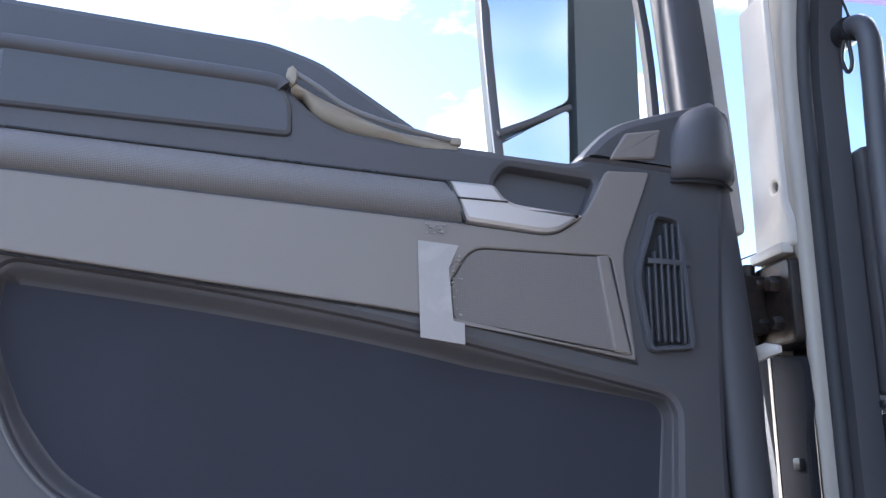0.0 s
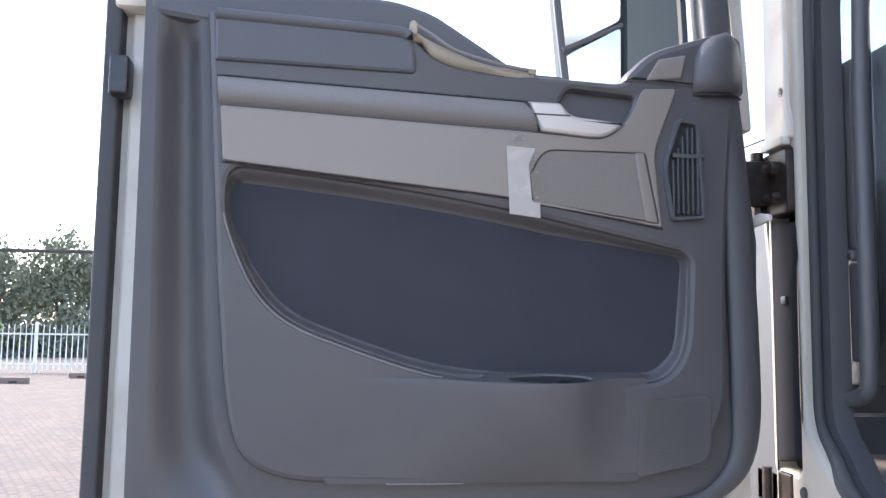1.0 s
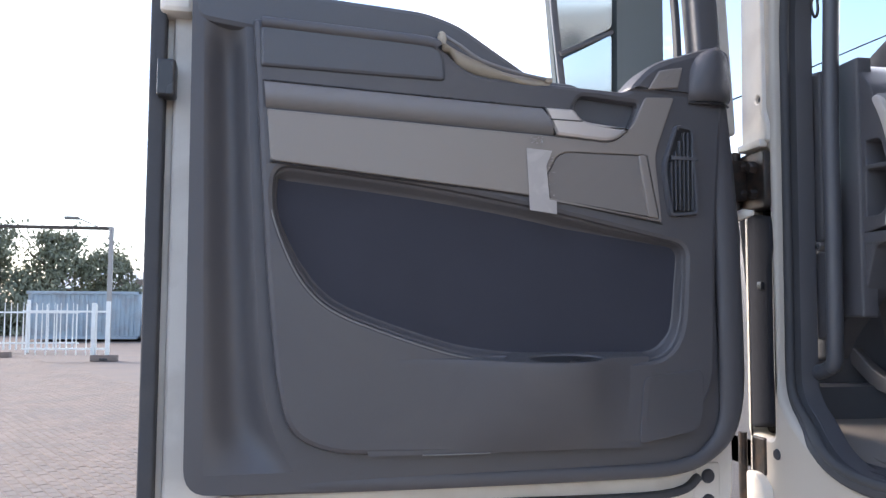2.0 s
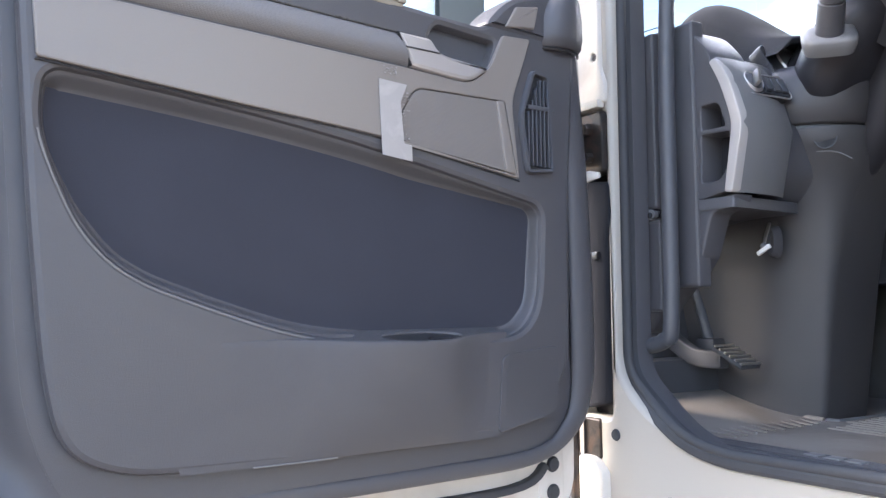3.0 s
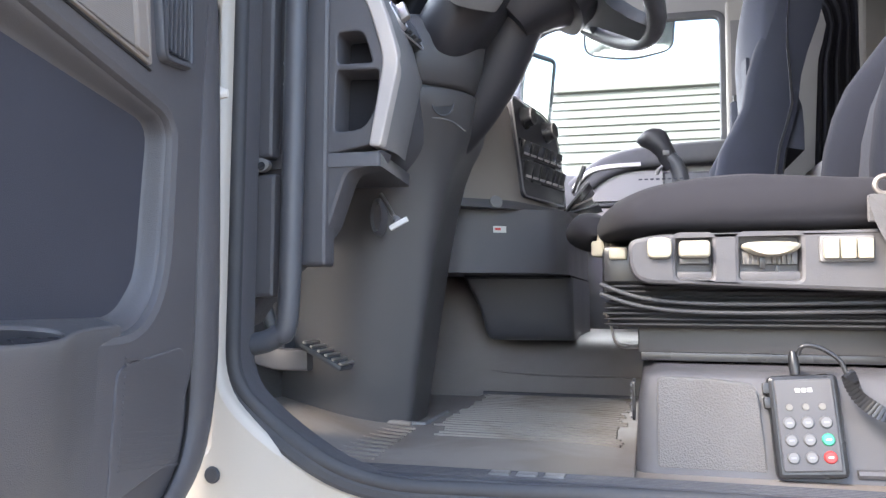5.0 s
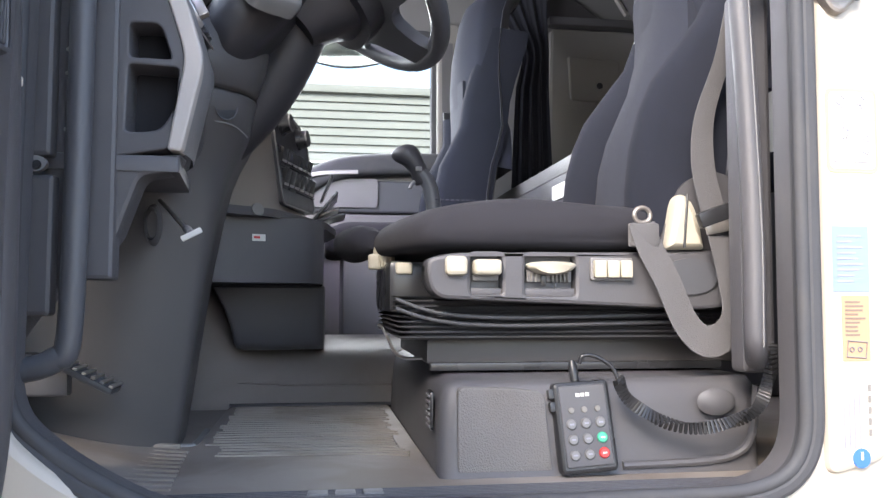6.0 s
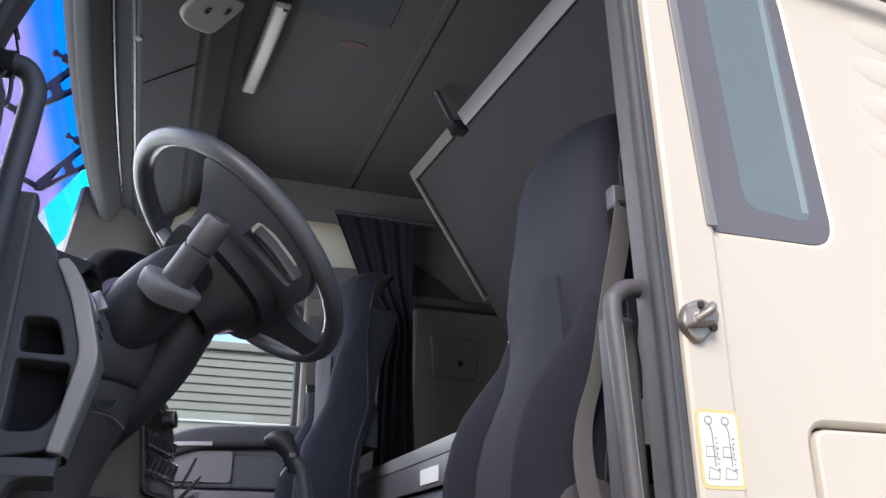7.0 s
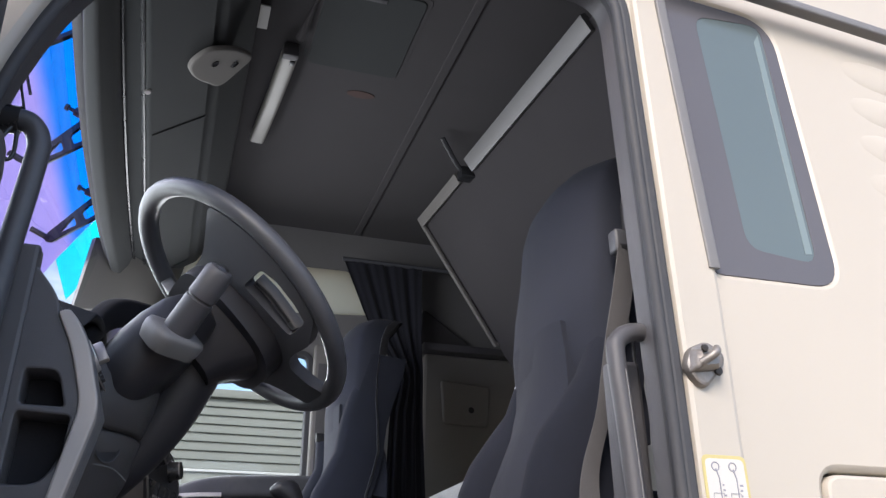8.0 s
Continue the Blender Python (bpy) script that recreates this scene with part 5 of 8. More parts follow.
for k in range(2):
    kn = STK @ Matrix.Translation((-0.056 + 0.118 * k, 0.056 - 0.012 * k, 0.008))
    knob = part("knob", lathe([(0, 0.024), (0.016, 0.024), (0.0195, 0.020), (0.021, 0.008), (0.025, 0.004), (0.026, 0.0)], kn, 24), black, stack, "black rotary knob")
    part("knob_ring", lathe([(0.0168, 0.0240), (0.0185, 0.0250), (0.0200, 0.0222)], kn, 24), plastic_mid, stack)
    part("knob_mark", box((-0.0009, 0.006, 0.0236), (0.0009, 0.014, 0.0250), 0.0004, m=kn @ Matrix.Rotation(radians(35 - 30 * k), 4, "Z")), lining_light, knob, "white pointer")
for r, (b0, high, tilt) in enumerate(((-0.034, 0.034, 18), (-0.086, 0.040, 24))):
    part("row_frame", plate(rrect(-0.104, b0 - 0.006, 0.132, b0 + high + 0.004, 0.006), 0.0, 0.0105, STK, 0.002, holes=(rrect(-0.100, b0 - 0.002, 0.128, b0 + high, 0.004),)), black, stack)
    for c in range(6):
        m_b = STK @ Matrix.Translation((-0.080 + 0.0375 * c, b0 + high / 2, 0.012)) @ Matrix.Rotation(radians(tilt), 4, "X")
        part("button", box((-0.0155, -high * 0.46, -0.006), (0.0155, high * 0.46, 0.005), 0.003, m=m_b), black, stack)
        part("button_edge", box((-0.014, -high * 0.44, 0.0048), (0.014, -high * 0.30, 0.0062), 0.0005, m=m_b), silver, stack, "pale lower edge of a button")
arch = [(0.135, 1.912), (0.140, 1.98), (0.156, 2.04), (0.186, 2.085), (0.215, 2.112)]
part("console_bead", tube([(x + 0.030, 0.660 + 0.16 * (x - 0.135), z) for x, z in arch], 0.004, n=5, seg=8), taupe, stack, "raised rounded edge of the console side")
part("stack_shelf", loft([[Vector((x, y, z)) for x, y in fillet([(0.02, 0.62), (0.17, 0.64), (0.292, 0.735), (0.312, 0.79), (0.40, 1.02), (0.43, 1.25), (0.40, 1.5), (0.02, 1.5)], 0.03, 3)] for z in (1.890, 1.907)]),
     plastic, dash, "charcoal shelf edge", 60)
part("shelf_plug", lathe([(0, 0.002), (0.013, 0.002), (0.014, 0)], aim((0.262, 0.708, 1.902), (0.5, -0.8, 0.2)), 16), plastic_mid, dash)
# drawers under the stack
upper = fillet([(0.05, 0.70), (0.20, 0.72), (0.37, 0.80), (0.395, 0.86), (0.395, 1.45), (0.05, 1.45)], 0.02, 3)
part("fuse_cover", loft([[Vector((x, y, z)) for x, y in upper] for z in (1.756, 1.764, 1.885, 1.892)]), plastic, dash, "dark cover under the stack", 60)
tag = part("warning_label", box((-0.014, -0.007, 0), (0.014, 0.007, 0.0012), 0, m=aim((0.262, 0.748, 1.848), (0.42, -0.9, 0.05)) @ Matrix.Rotation(radians(90), 4, "Z") @ Matrix.Rotation(radians(90), 4, "Z")), paper, dash,
           "small white and red label")
part("label_bar", box((-0.011, -0.002, 0.0012), (0.002, 0.003, 0.0018), 0, m=aim((0.262, 0.748, 1.848), (0.42, -0.9, 0.05))), red_key, tag)
drawer = []
for z, x0, dy in ((1.606, 0.215, 0.045), (1.611, 0.203, 0.034), (1.625, 0.197, 0.026), (1.66, 0.190, 0.018), (1.70, 0.176, 0.010), (1.735, 0.158, 0.003), (1.748, 0.151, 0.0), (1.751, 0.153, 0.004)):
    drawer.append([Vector((x, y + dy, z)) for x, y in fillet([(x0, 0.895), (0.398, 0.925), (0.402, 1.38), (x0, 1.38)], [0.012, 0.02, 0, 0], 4)])
part("drawer", loft(drawer), plastic_dark, dash, "dark drawer below", 60)
part("drawer_gap", sweep([(0.150, 0.905, 1.7545), (0.27, 0.915, 1.7545), (0.392, 0.935, 1.7545)], circle(0.005, 8), n=2), black, dash)
for name, rest, y0, y1, deep, turn, m_t, words in (("tray", (0.360, 1.040, 1.905), 0.0, 0.20, 0.105, 40, black, "thin black tray leaf"), ("tray_flap", (0.367, 1.070, 1.912), 0.0, 0.16, 0.085, 74, plastic_dark, "low tray leaf"),
                                                   ("tray_paper", (0.367, 1.080, 1.922), 0.0, 0.12, 0.070, 66, taupe, "brown paper edge in the tray")):
    part(name, box((-0.003, y0, 0.0), (0.003, y1, deep), 0.002, m=Matrix.Translation(rest) @ Matrix.Rotation(radians(turn), 4, "Y")), m_t, dash, words)
part("tray_flap", box((-0.004, -0.018, 0.0), (0.004, 0.018, 0.075), 0.003, m=Matrix.Translation((0.387, 1.070, 1.960)) @ Matrix.Rotation(radians(22), 4, "Y")), black, dash)

# steering wheel
WC, WN = Vector((0.410, 0.428, 2.3136)), Vector((0.6623, 0.1283, 0.7382))
WU, WL = Vector((-0.7247, -0.1404, 0.6746)), Vector((0.1901, -0.9818, 0))
WHEEL = Matrix(((WU.x, WL.x, WN.x, WC.x), (WU.y, WL.y, WN.y, WC.y), (WU.z, WL.z, WN.z, WC.z), (0, 0, 0, 1)))       # (up the rim, to the left, towards the driver)
wheel = thing("steering_wheel", "dark grey four-spoke steering wheel with grey inserts", "steering wheel", WC)
R = 0.233
part("rim", sweep([WHEEL @ Vector((R * math.cos(a), R * math.sin(a), 0)) for a in np.linspace(0, 2 * math.pi, 48, endpoint=False)], circle(0.0185, 16, 0.0165), n=1, closed=True), plastic_dark, wheel,
     "moulded rim with thumb grips")
hub_loop = fillet([(0.085, -0.095), (0.090, 0.0), (0.085, 0.095), (0.0, 0.118), (-0.095, 0.105), (-0.138, 0.055), (-0.138, -0.055), (-0.095, -0.105), (0.0, -0.118)], 0.04, 4)
# hub and hub back take a darkened charcoal that stands for their shade
hub = part("hub", plate(hub_loop, -0.075, -0.012, WHEEL, 0.018), plastic_deep, wheel, "airbag hub, darkened for its shade")
plate_back = inset(hub_loop if area2(hub_loop) > 0 else hub_loop[::-1], 0.02)
part("hub_back", loft([[WHEEL @ Vector((a * k - 0.01, b * k, w)) for a, b in plate_back] for w, k in ((-0.030, 1.06), (-0.065, 0.98), (-0.10, 0.78), (-0.15, 0.60))]), plastic_deep, wheel, "", 60)
def dished(loop, holes, thick):
    """A plate in the wheel's plane that rises from the hub to the rim."""
    bm = plate(loop, -thick, thick, Matrix.Identity(4), 0.006, holes=holes)
    for v in bm.verts:
        v.co.z += -0.048 + 0.044 * min(1.0, (v.co.x ** 2 + v.co.y ** 2) / 0.05)
    bm.transform(WHEEL)
    return bm


half = [(0.086, 0.085), (0.090, 0.108), (0.108, 0.140), (0.137, 0.178)]
half += [(0.226 * math.cos(radians(g)), 0.226 * math.sin(radians(g))) for g in (60, 70, 80, 90, 100, 110, 120)]
half += [(-0.142, 0.140), (-0.136, 0.100), (-0.138, 0.075), (-0.152, 0.055), (-0.198, 0.040), (-0.224, 0.042)]
spider = fillet(half + [(u, -v) for u, v in half[::-1]], 0.012, 3)
slots = [fillet([(0.004, s * 0.142), (0.002, s * 0.194), (-0.03, s * 0.201), (-0.075, s * 0.193), (-0.108, s * 0.178), (-0.108, s * 0.132)], 0.008, 3) for s in (1, -1)]
part("spoke", dished(spider, slots, 0.012), plastic_dark, wheel, "dark moulded spokes")
for s in (1, -1):
    ins = part("silver_insert", sweep([WHEEL @ Vector((-0.004, s * 0.154, -0.020)), WHEEL @ Vector((-0.040, s * 0.154, -0.018)), WHEEL @ Vector((-0.104, s * 0.143, -0.018))], rrect(-0.010, -0.009, 0.010, 0.009, 0.004, 3), n=5,
                                      up=WN), plastic_mid, wheel, "satin grey insert")
    part("insert_groove", sweep([WHEEL @ Vector((-0.008, s * 0.157, -0.0285)), WHEEL @ Vector((-0.040, s * 0.159, -0.0268)), WHEEL @ Vector((-0.090, s * 0.150, -0.0268))], rrect(-0.0035, -0.002, 0.0035, 0.002, 0.001, 1), n=5,
                                up=WN), black, ins)
# stalk on the near side of the column
st = thing("column_stalk", "thick grey column stalk with round end button", "stalk", (0.31, 0.27, 2.19))
SA, SB = Vector((0.298, 0.285, 2.166)), Vector((0.367, 0.205, 2.277))
SM = aim(SA, SB - SA)
Ls = (SB - SA).length
part("collar", loft([[SM @ Vector((p[0] * k, p[1] * k, w)) for p in rrect(-0.046, -0.034, 0.046, 0.034, 0.024, 5)] for w, k in ((0.004, 0.90), (0.018, 0.98), (0.030, 1.0), (0.036, 0.94), (0.038, 0.70))]), plastic_mid, st, "grey flange", 60)
part("stem", lathe([(0.0245, 0.0), (0.0232, Ls * 0.62), (0.0205, Ls * 0.63), (0.0205, Ls * 0.65), (0.0232, Ls * 0.66), (0.0225, Ls * 0.96), (0.018, Ls), (0.013, Ls + 0.001)], SM, 28), plastic, st)
part("end_button", lathe([(0.0, Ls + 0.004), (0.010, Ls + 0.004), (0.0125, Ls + 0.001), (0.0125, Ls - 0.005)], SM, 22), black, st)
st2 = thing("wiper_stalk", "dark column stalk behind the steering wheel", "stalk", (0.33, 0.55, 2.24))
part("stem", tube([(0.33, 0.52, 2.22), (0.34, 0.62, 2.24), (0.34, 0.70, 2.26)], 0.010, n=4), plastic_dark, st2)
part("tip", lathe([(0, 0.02), (0.010, 0.018), (0.013, 0), (0.012, -0.03)], aim((0.34, 0.71, 2.262), (0, 1, 0.2)), 14), black, st2)

# pedals
ped = thing("clutch_pedal", "dusty black pedal with a ribbed rubber pad", "pedal", (0.06, 0.30, 1.6))
PD = Matrix.Translation((0.060, 0.300, 1.606)) @ Matrix.Rotation(radians(28), 4, "Y")
part("pad", box((-0.040, -0.030, -0.005), (0.040, 0.030, 0.005), 0.005, m=PD), rubber, ped)
for k in range(6):
    part("pad_rib", box((-0.038 + 0.014 * k, -0.030, 0.005), (-0.032 + 0.014 * k, 0.030, 0.009), 0.001, m=PD), steel, ped)
part("arm", sweep([(0.03, 0.30, 1.60), (-0.05, 0.30, 1.605), (-0.14, 0.30, 1.66)], rrect(-0.012, -0.018, 0.012, 0.018, 0.005, 3), n=4), plastic, ped)
ped2 = thing("brake_pedal", "dark pedal in the shade behind", "pedal", (-0.05, 0.40, 1.6))
part("pad", box((-0.085, 0.345, 1.575), (-0.035, 0.415, 1.64), 0.008), rubber, ped2)
part("arm", tube([(-0.07, 0.38, 1.62), (-0.11, 0.38, 1.75)], 0.012, n=2), plastic_dark, ped2)
single("pedal_plate", box((-0.12, 0.12, 1.477), (-0.06, 0.43, 1.60), 0.02), plastic_dark, "dark footwell plate behind the pedals", "plate")

# floor mats: ribs in front of the driver and along the sill
mat1 = thing("floor_mat", "ribbed rubber floor mat, brown with dust", "floor mat", (0.3, 0.4, 1.477))
part("sheet", plate(fillet([(0.06, 0.075), (0.55, 0.075), (0.545, 0.93), (0.19, 0.93), (0.19, 0.43), (0.02, 0.42)], 0.02, 3), 0.0, 0.006, flat(1.476), 0.003), mat_rubber, mat1)
toe = [[Vector((x, y, 1.4815 + 0.052 * max(0.0, (0.16 - x) / 0.24) ** 1.3)) for y in np.linspace(0.085, 0.425, 6)] for x in np.linspace(0.165, -0.115, 10)]
part("toe_board", sheet(toe), mat_rubber, mat1, "mat rising towards the pedals", 70)
part("toe_edge", tube([(0.168, 0.418, 1.484), (0.10, 0.416, 1.490), (0.02, 0.416, 1.506), (-0.08, 0.416, 1.530)], 0.005, n=5, seg=8), mat_rubber, mat1)
rb = random.Random(5)
rib_profile = rrect(-0.0028, -0.001, 0.0028, 0.0035, 0.001, 2)
for k in range(23):
    y = 0.335 + 0.0255 * k
    x0 = (0.205 if y > 0.42 else 0.225) + rb.uniform(0, 0.012)
    x1 = 0.522 + rb.uniform(-0.010, 0.008)
    part("rib", sweep([(x0, y, 1.4815), (x0 + 0.3 * (x1 - x0), y - 0.004 + rb.uniform(-0.003, 0.003), 1.4815), (x0 + 0.75 * (x1 - x0), y - 0.012 + rb.uniform(-0.003, 0.003), 1.4815), (x1, y - 0.034, 1.4815)], rib_profile, n=4,
                      up=(0, 0, 1)), mat_rubber, mat1)
for k in range(10):
    y = 0.125 + 0.029 * k
    part("rib", sweep([(0.070 + 0.003 * k, y + 0.036, 1.4815), (0.13, y + 0.010, 1.4815), (0.205 - 0.002 * k, y - 0.010, 1.4815)], rib_profile, n=4, up=(0, 0, 1)), mat_rubber, mat1)
sp = thing("sill_plate", "grooved dark sill plate with worn raised badge", "sill plate", (0.5, 0.06, 1.477))
part("plate", plate(fillet([(0.13, 0.040), (1.0, 0.040), (1.0, 0.098), (0.10, 0.098)], 0.01, 3), 0.0, 0.006, flat(1.474), 0.003), plastic, sp)
for k in range(6):
    part("groove_rib", box((0.16, 0.046 + 0.008 * k, 1.479), (0.99, 0.0495 + 0.008 * k, 1.4835), 0.001), plastic, sp)
for k in range(3):
    part("badge_bar", box((0.375 + 0.034 * k, 0.056, 1.482), (0.400 + 0.034 * k, 0.078, 1.486), 0.002), plastic_mid, sp)

# engine tunnel beyond the driver's footwell
tun = thing("engine_tunnel", "dusty moulded rubber engine tunnel cover", "tunnel cover", (0.3, 1.2, 1.477))
def swept(x):
    """How far the cover rises towards the steering column."""
    q = min(1.0, max(0.0, (0.27 - x) / 0.17))
    return q * q * (3 - 2 * q)


slope = [(0.935, 1.474, 0.0), (0.944, 1.486, 0.02), (0.956, 1.515, 0.08), (0.972, 1.548, 0.22), (0.992, 1.575, 0.45), (1.018, 1.595, 0.75), (1.050, 1.606, 0.95), (1.10, 1.611, 1.0), (1.35, 1.613, 1.0), (1.62, 1.613, 1.0), (1.63, 1.474, 0.0)]
part("cover", sheet([[Vector((x, y - 0.045 * swept(x) * f, z + 0.150 * swept(x) * f)) for x in (-0.14, 0.02, 0.06, 0.10, 0.125, 0.15, 0.175, 0.20, 0.225, 0.25, 0.30, 0.42, 0.52, 0.60, 0.62)] for y, z, f in slope]), tunnel_rubber, tun, "", 70)
part("moulded_step", sweep([(0.20, 0.962, 1.532), (0.34, 0.960, 1.526), (0.46, 0.960, 1.526), (0.56, 0.960, 1.526)], circle(0.003, 8), n=4), tunnel_rubber, tun)
part("skirt", sweep([(0.19, 0.935, 1.482), (0.40, 0.93, 1.482), (0.56, 0.925, 1.482)], circle(0.006, 8), n=2), rubber, tun)

# ---------------------------------------------------------------- seats and what hangs by them
# platform under the driver's seat
plat = thing("seat_platform", "grained grey rubber covered seat platform", "platform", (0.8, 0.5, 1.477))
part("body", loft([[Vector((x, y, z)) for x, y in fillet([(0.548 + a, 0.172 + b), (1.03, 0.172 + b), (1.03, 0.93), (0.548 + a, 0.93)], 0.025, 3)] for z, a, b in
                   ((1.470, 0.0, -0.012), (1.49, 0.002, -0.006), (1.57, 0.006, 0.0), (1.598, 0.012, 0.006), (1.608, 0.03, 0.022))]), plastic, plat, "", 60)
part("grained_face", plate(fillet([(0.578, 1.482), (0.712, 1.482), (0.700, 1.592), (0.645, 1.598), (0.578, 1.600)], [0.006, 0.004, 0.012, 0.01, 0.01], 4), -0.01, 0.0025, side(0.166), 0.002), grained, plat,
     "coarse grained grey rubber")
VT = Matrix(((0, 0, -1, 0.549), (-1, 0, 0, 0), (0, 1, 0, 0), (0, 0, 0, 1)))
ventb = part("side_vent", plate(rrect(-0.245, 1.535, -0.205, 1.59, 0.006), 0.0, 0.004, VT, 0.002), black, plat, "small dark vent")
for k in range(6):
    part("slat", box((0.5425, 0.207, 1.538 + 0.0086 * k), (0.5465, 0.243, 1.5415 + 0.0086 * k), 0.001), plastic_mid, ventb)
part("recess_edge", sweep([(0.815, 0.163, 1.487), (0.93, 0.163, 1.490), (0.985, 0.160, 1.50), (1.005, 0.150, 1.53), (1.008, 0.14, 1.60)], circle(0.006, 8), n=5), plastic, plat)
# raised oval put in for the soft highlight on the worn surface
part("worn_glint", loft([[Vector((0.955 + 0.030 * a, 0.158, 1.575 + 0.020 * b)) for a, b in circle(1, 14)], [Vector((0.955 + 0.022 * a, 0.152, 1.577 + 0.013 * b)) for a, b in circle(1, 14)]]), plastic, plat, "raised oval for a soft worn highlight", 60)
part("top_rail", box((0.575, 0.34, 1.606), (1.03, 0.42, 1.614), 0.003), black, plat)

seat = thing("driver_seat", "dark cloth air-sprung driver seat with cream switches", "seat", (0.75, 0.48, 1.61))
part("plinth", box((0.552, 0.30, 1.622), (1.06, 0.72, 1.660), 0.004), plastic_warm, seat, "grey steel plinth")
part("slide_rail", box((0.556, 0.285, 1.612), (1.03, 0.305, 1.624), 0.002), black, seat)
bel = bmesh.new()
pr = []
for k in range(9):
    pr += [(0.0, 1.660 + 0.0078 * k), (0.012, 1.664 + 0.0078 * k)]
loft([[Vector((x, y, z)) for x, y in fillet([(0.515 - d, 0.27 - d), (1.04 + d, 0.27 - d), (1.04 + d, 0.72 + d), (0.515 - d, 0.72 + d)], 0.03, 3)] for d, z in pr], bel)
part("bellows", bel, rubber, seat, "black folded rubber bellows", 20)
part("bellows_sag", sweep([(0.50, 0.262, 1.722), (0.56, 0.250, 1.702), (0.66, 0.250, 1.694), (0.85, 0.252, 1.697), (0.98, 0.255, 1.70)], circle(0.003, 8), n=5), rubber, seat)
part("bellows_sag", sweep([(0.50, 0.262, 1.708), (0.56, 0.252, 1.690), (0.66, 0.252, 1.682), (0.85, 0.254, 1.685), (0.98, 0.257, 1.688)], circle(0.003, 8), n=5), rubber, seat)
cov = fillet([(0.556, 1.722), (0.975, 1.706), (1.02, 1.715), (1.02, 1.80), (0.90, 1.794), (0.580, 1.790), (0.541, 1.782), (0.541, 1.745)], [0.02, 0.02, 0.01, 0.01, 0.01, 0.015, 0.012, 0.02], 4)
n1, n2 = rrect(0.606, 1.729, 0.652, 1.786, 0.006), rrect(0.688, 1.727, 0.764, 1.786, 0.006)
cover = part("side_cover", plate(cov, -0.06, 0.0, side(0.215), 0.006, holes=(n1, n2)), plastic, seat, "charcoal plastic side cover")
part("notch_back", plate(cov, -0.062, -0.022, side(0.215), 0.002), plastic_dark, cover)
part("button", plate(rrect(0.567, 1.756, 0.600, 1.785, 0.009, 4), -0.004, 0.009, side(0.212), 0.006), cream, cover, "cream push button")
part("lever", box((0.609, 0.200, 1.757), (0.650, 0.232, 1.780), 0.007, seg=3), cream, cover, "cream pull lever")
part("lever_skirt", box((0.610, 0.226, 1.749), (0.649, 0.232, 1.758), 0.002), plastic_mid, cover)
for x0, x1, z0 in ((0.604, 0.654, 1.722), (0.686, 0.766, 1.720)):
    part("notch_panel", box((x0, 0.221, z0 + 0.004), (x1, 0.240, 1.7385), 0.003), plastic, cover)
pad2 = bmesh.new()
loft([[Vector((0.727 + 0.037 * a * k, 0.214 - d, 1.772 + 0.010 * b * k - 0.004 * (1 - a * a))) for a, b in [(c, s) for c, s in circle(1, 20)]] for d, k in ((-0.012, 1.0), (0.004, 1.0), (0.012, 0.8))], pad2)
part("paddle", pad2, cream, cover, "cream paddle lever", 60)
part("paddle_skirt", box((0.692, 0.228, 1.748), (0.762, 0.234, 1.766), 0.001), plastic_mid, cover)
for k in (0, 1, 2, 3, 6, 7, 8, 9, 10):
    part("paddle_rib", box((0.6925 + 0.0062 * k, 0.2235, 1.748), (0.6942 + 0.0062 * k, 0.2285, 1.762), 0.0005), lining_light, cover)
part("paddle_slot", box((0.7135, 0.2205, 1.742), (0.7205, 0.2265, 1.758), 0.001), black, cover)
part("paddle_pin", box((0.734, 0.222, 1.728), (0.738, 0.226, 1.746), 0.001), black, cover)
part("switch_frame", plate(rrect(0.786, 1.750, 0.852, 1.784, 0.004), -0.004, 0.004, side(0.213), 0.002), plastic_mid, cover)
for k in range(3):
    part("rocker", box((0.790 + 0.0203 * k, 0.200, 1.754), (0.8085 + 0.0203 * k, 0.212, 1.780), 0.003), cream, cover, "cream rocker switch")
part("scoop", loft([[Vector((0.945 + 0.045 * a, 0.212 + d, 1.757 + 0.028 * b)) for a, b in circle(1, 18)] for d in (-0.001, 0.004)]), plastic_dark, cover)
# recliner cover
rec = part("recliner_cover", plate(fillet([(0.905, 1.798), (0.968, 1.798), (0.956, 1.862), (0.936, 1.885), (0.920, 1.878)], [0.006, 0.006, 0.03, 0.02, 0.02], 4), -0.03, 0.012, side(0.215), 0.012), cream, seat, "cream recliner cover")
part("cover_split", sweep([(0.931, 0.2025, 1.80), (0.935, 0.2025, 1.85), (0.938, 0.204, 1.882)], circle(0.002, 6), n=3), black, rec)
part("recliner_shroud", loft([[Vector((x, y, z)) for x, z in fillet([(0.895, 1.79), (1.03, 1.79), (1.05, 1.90), (0.99, 1.925), (0.935, 1.90)], 0.02, 3)] for y in (0.225, 0.29)]), plastic, seat, "", 50)
# cushion
cu = []
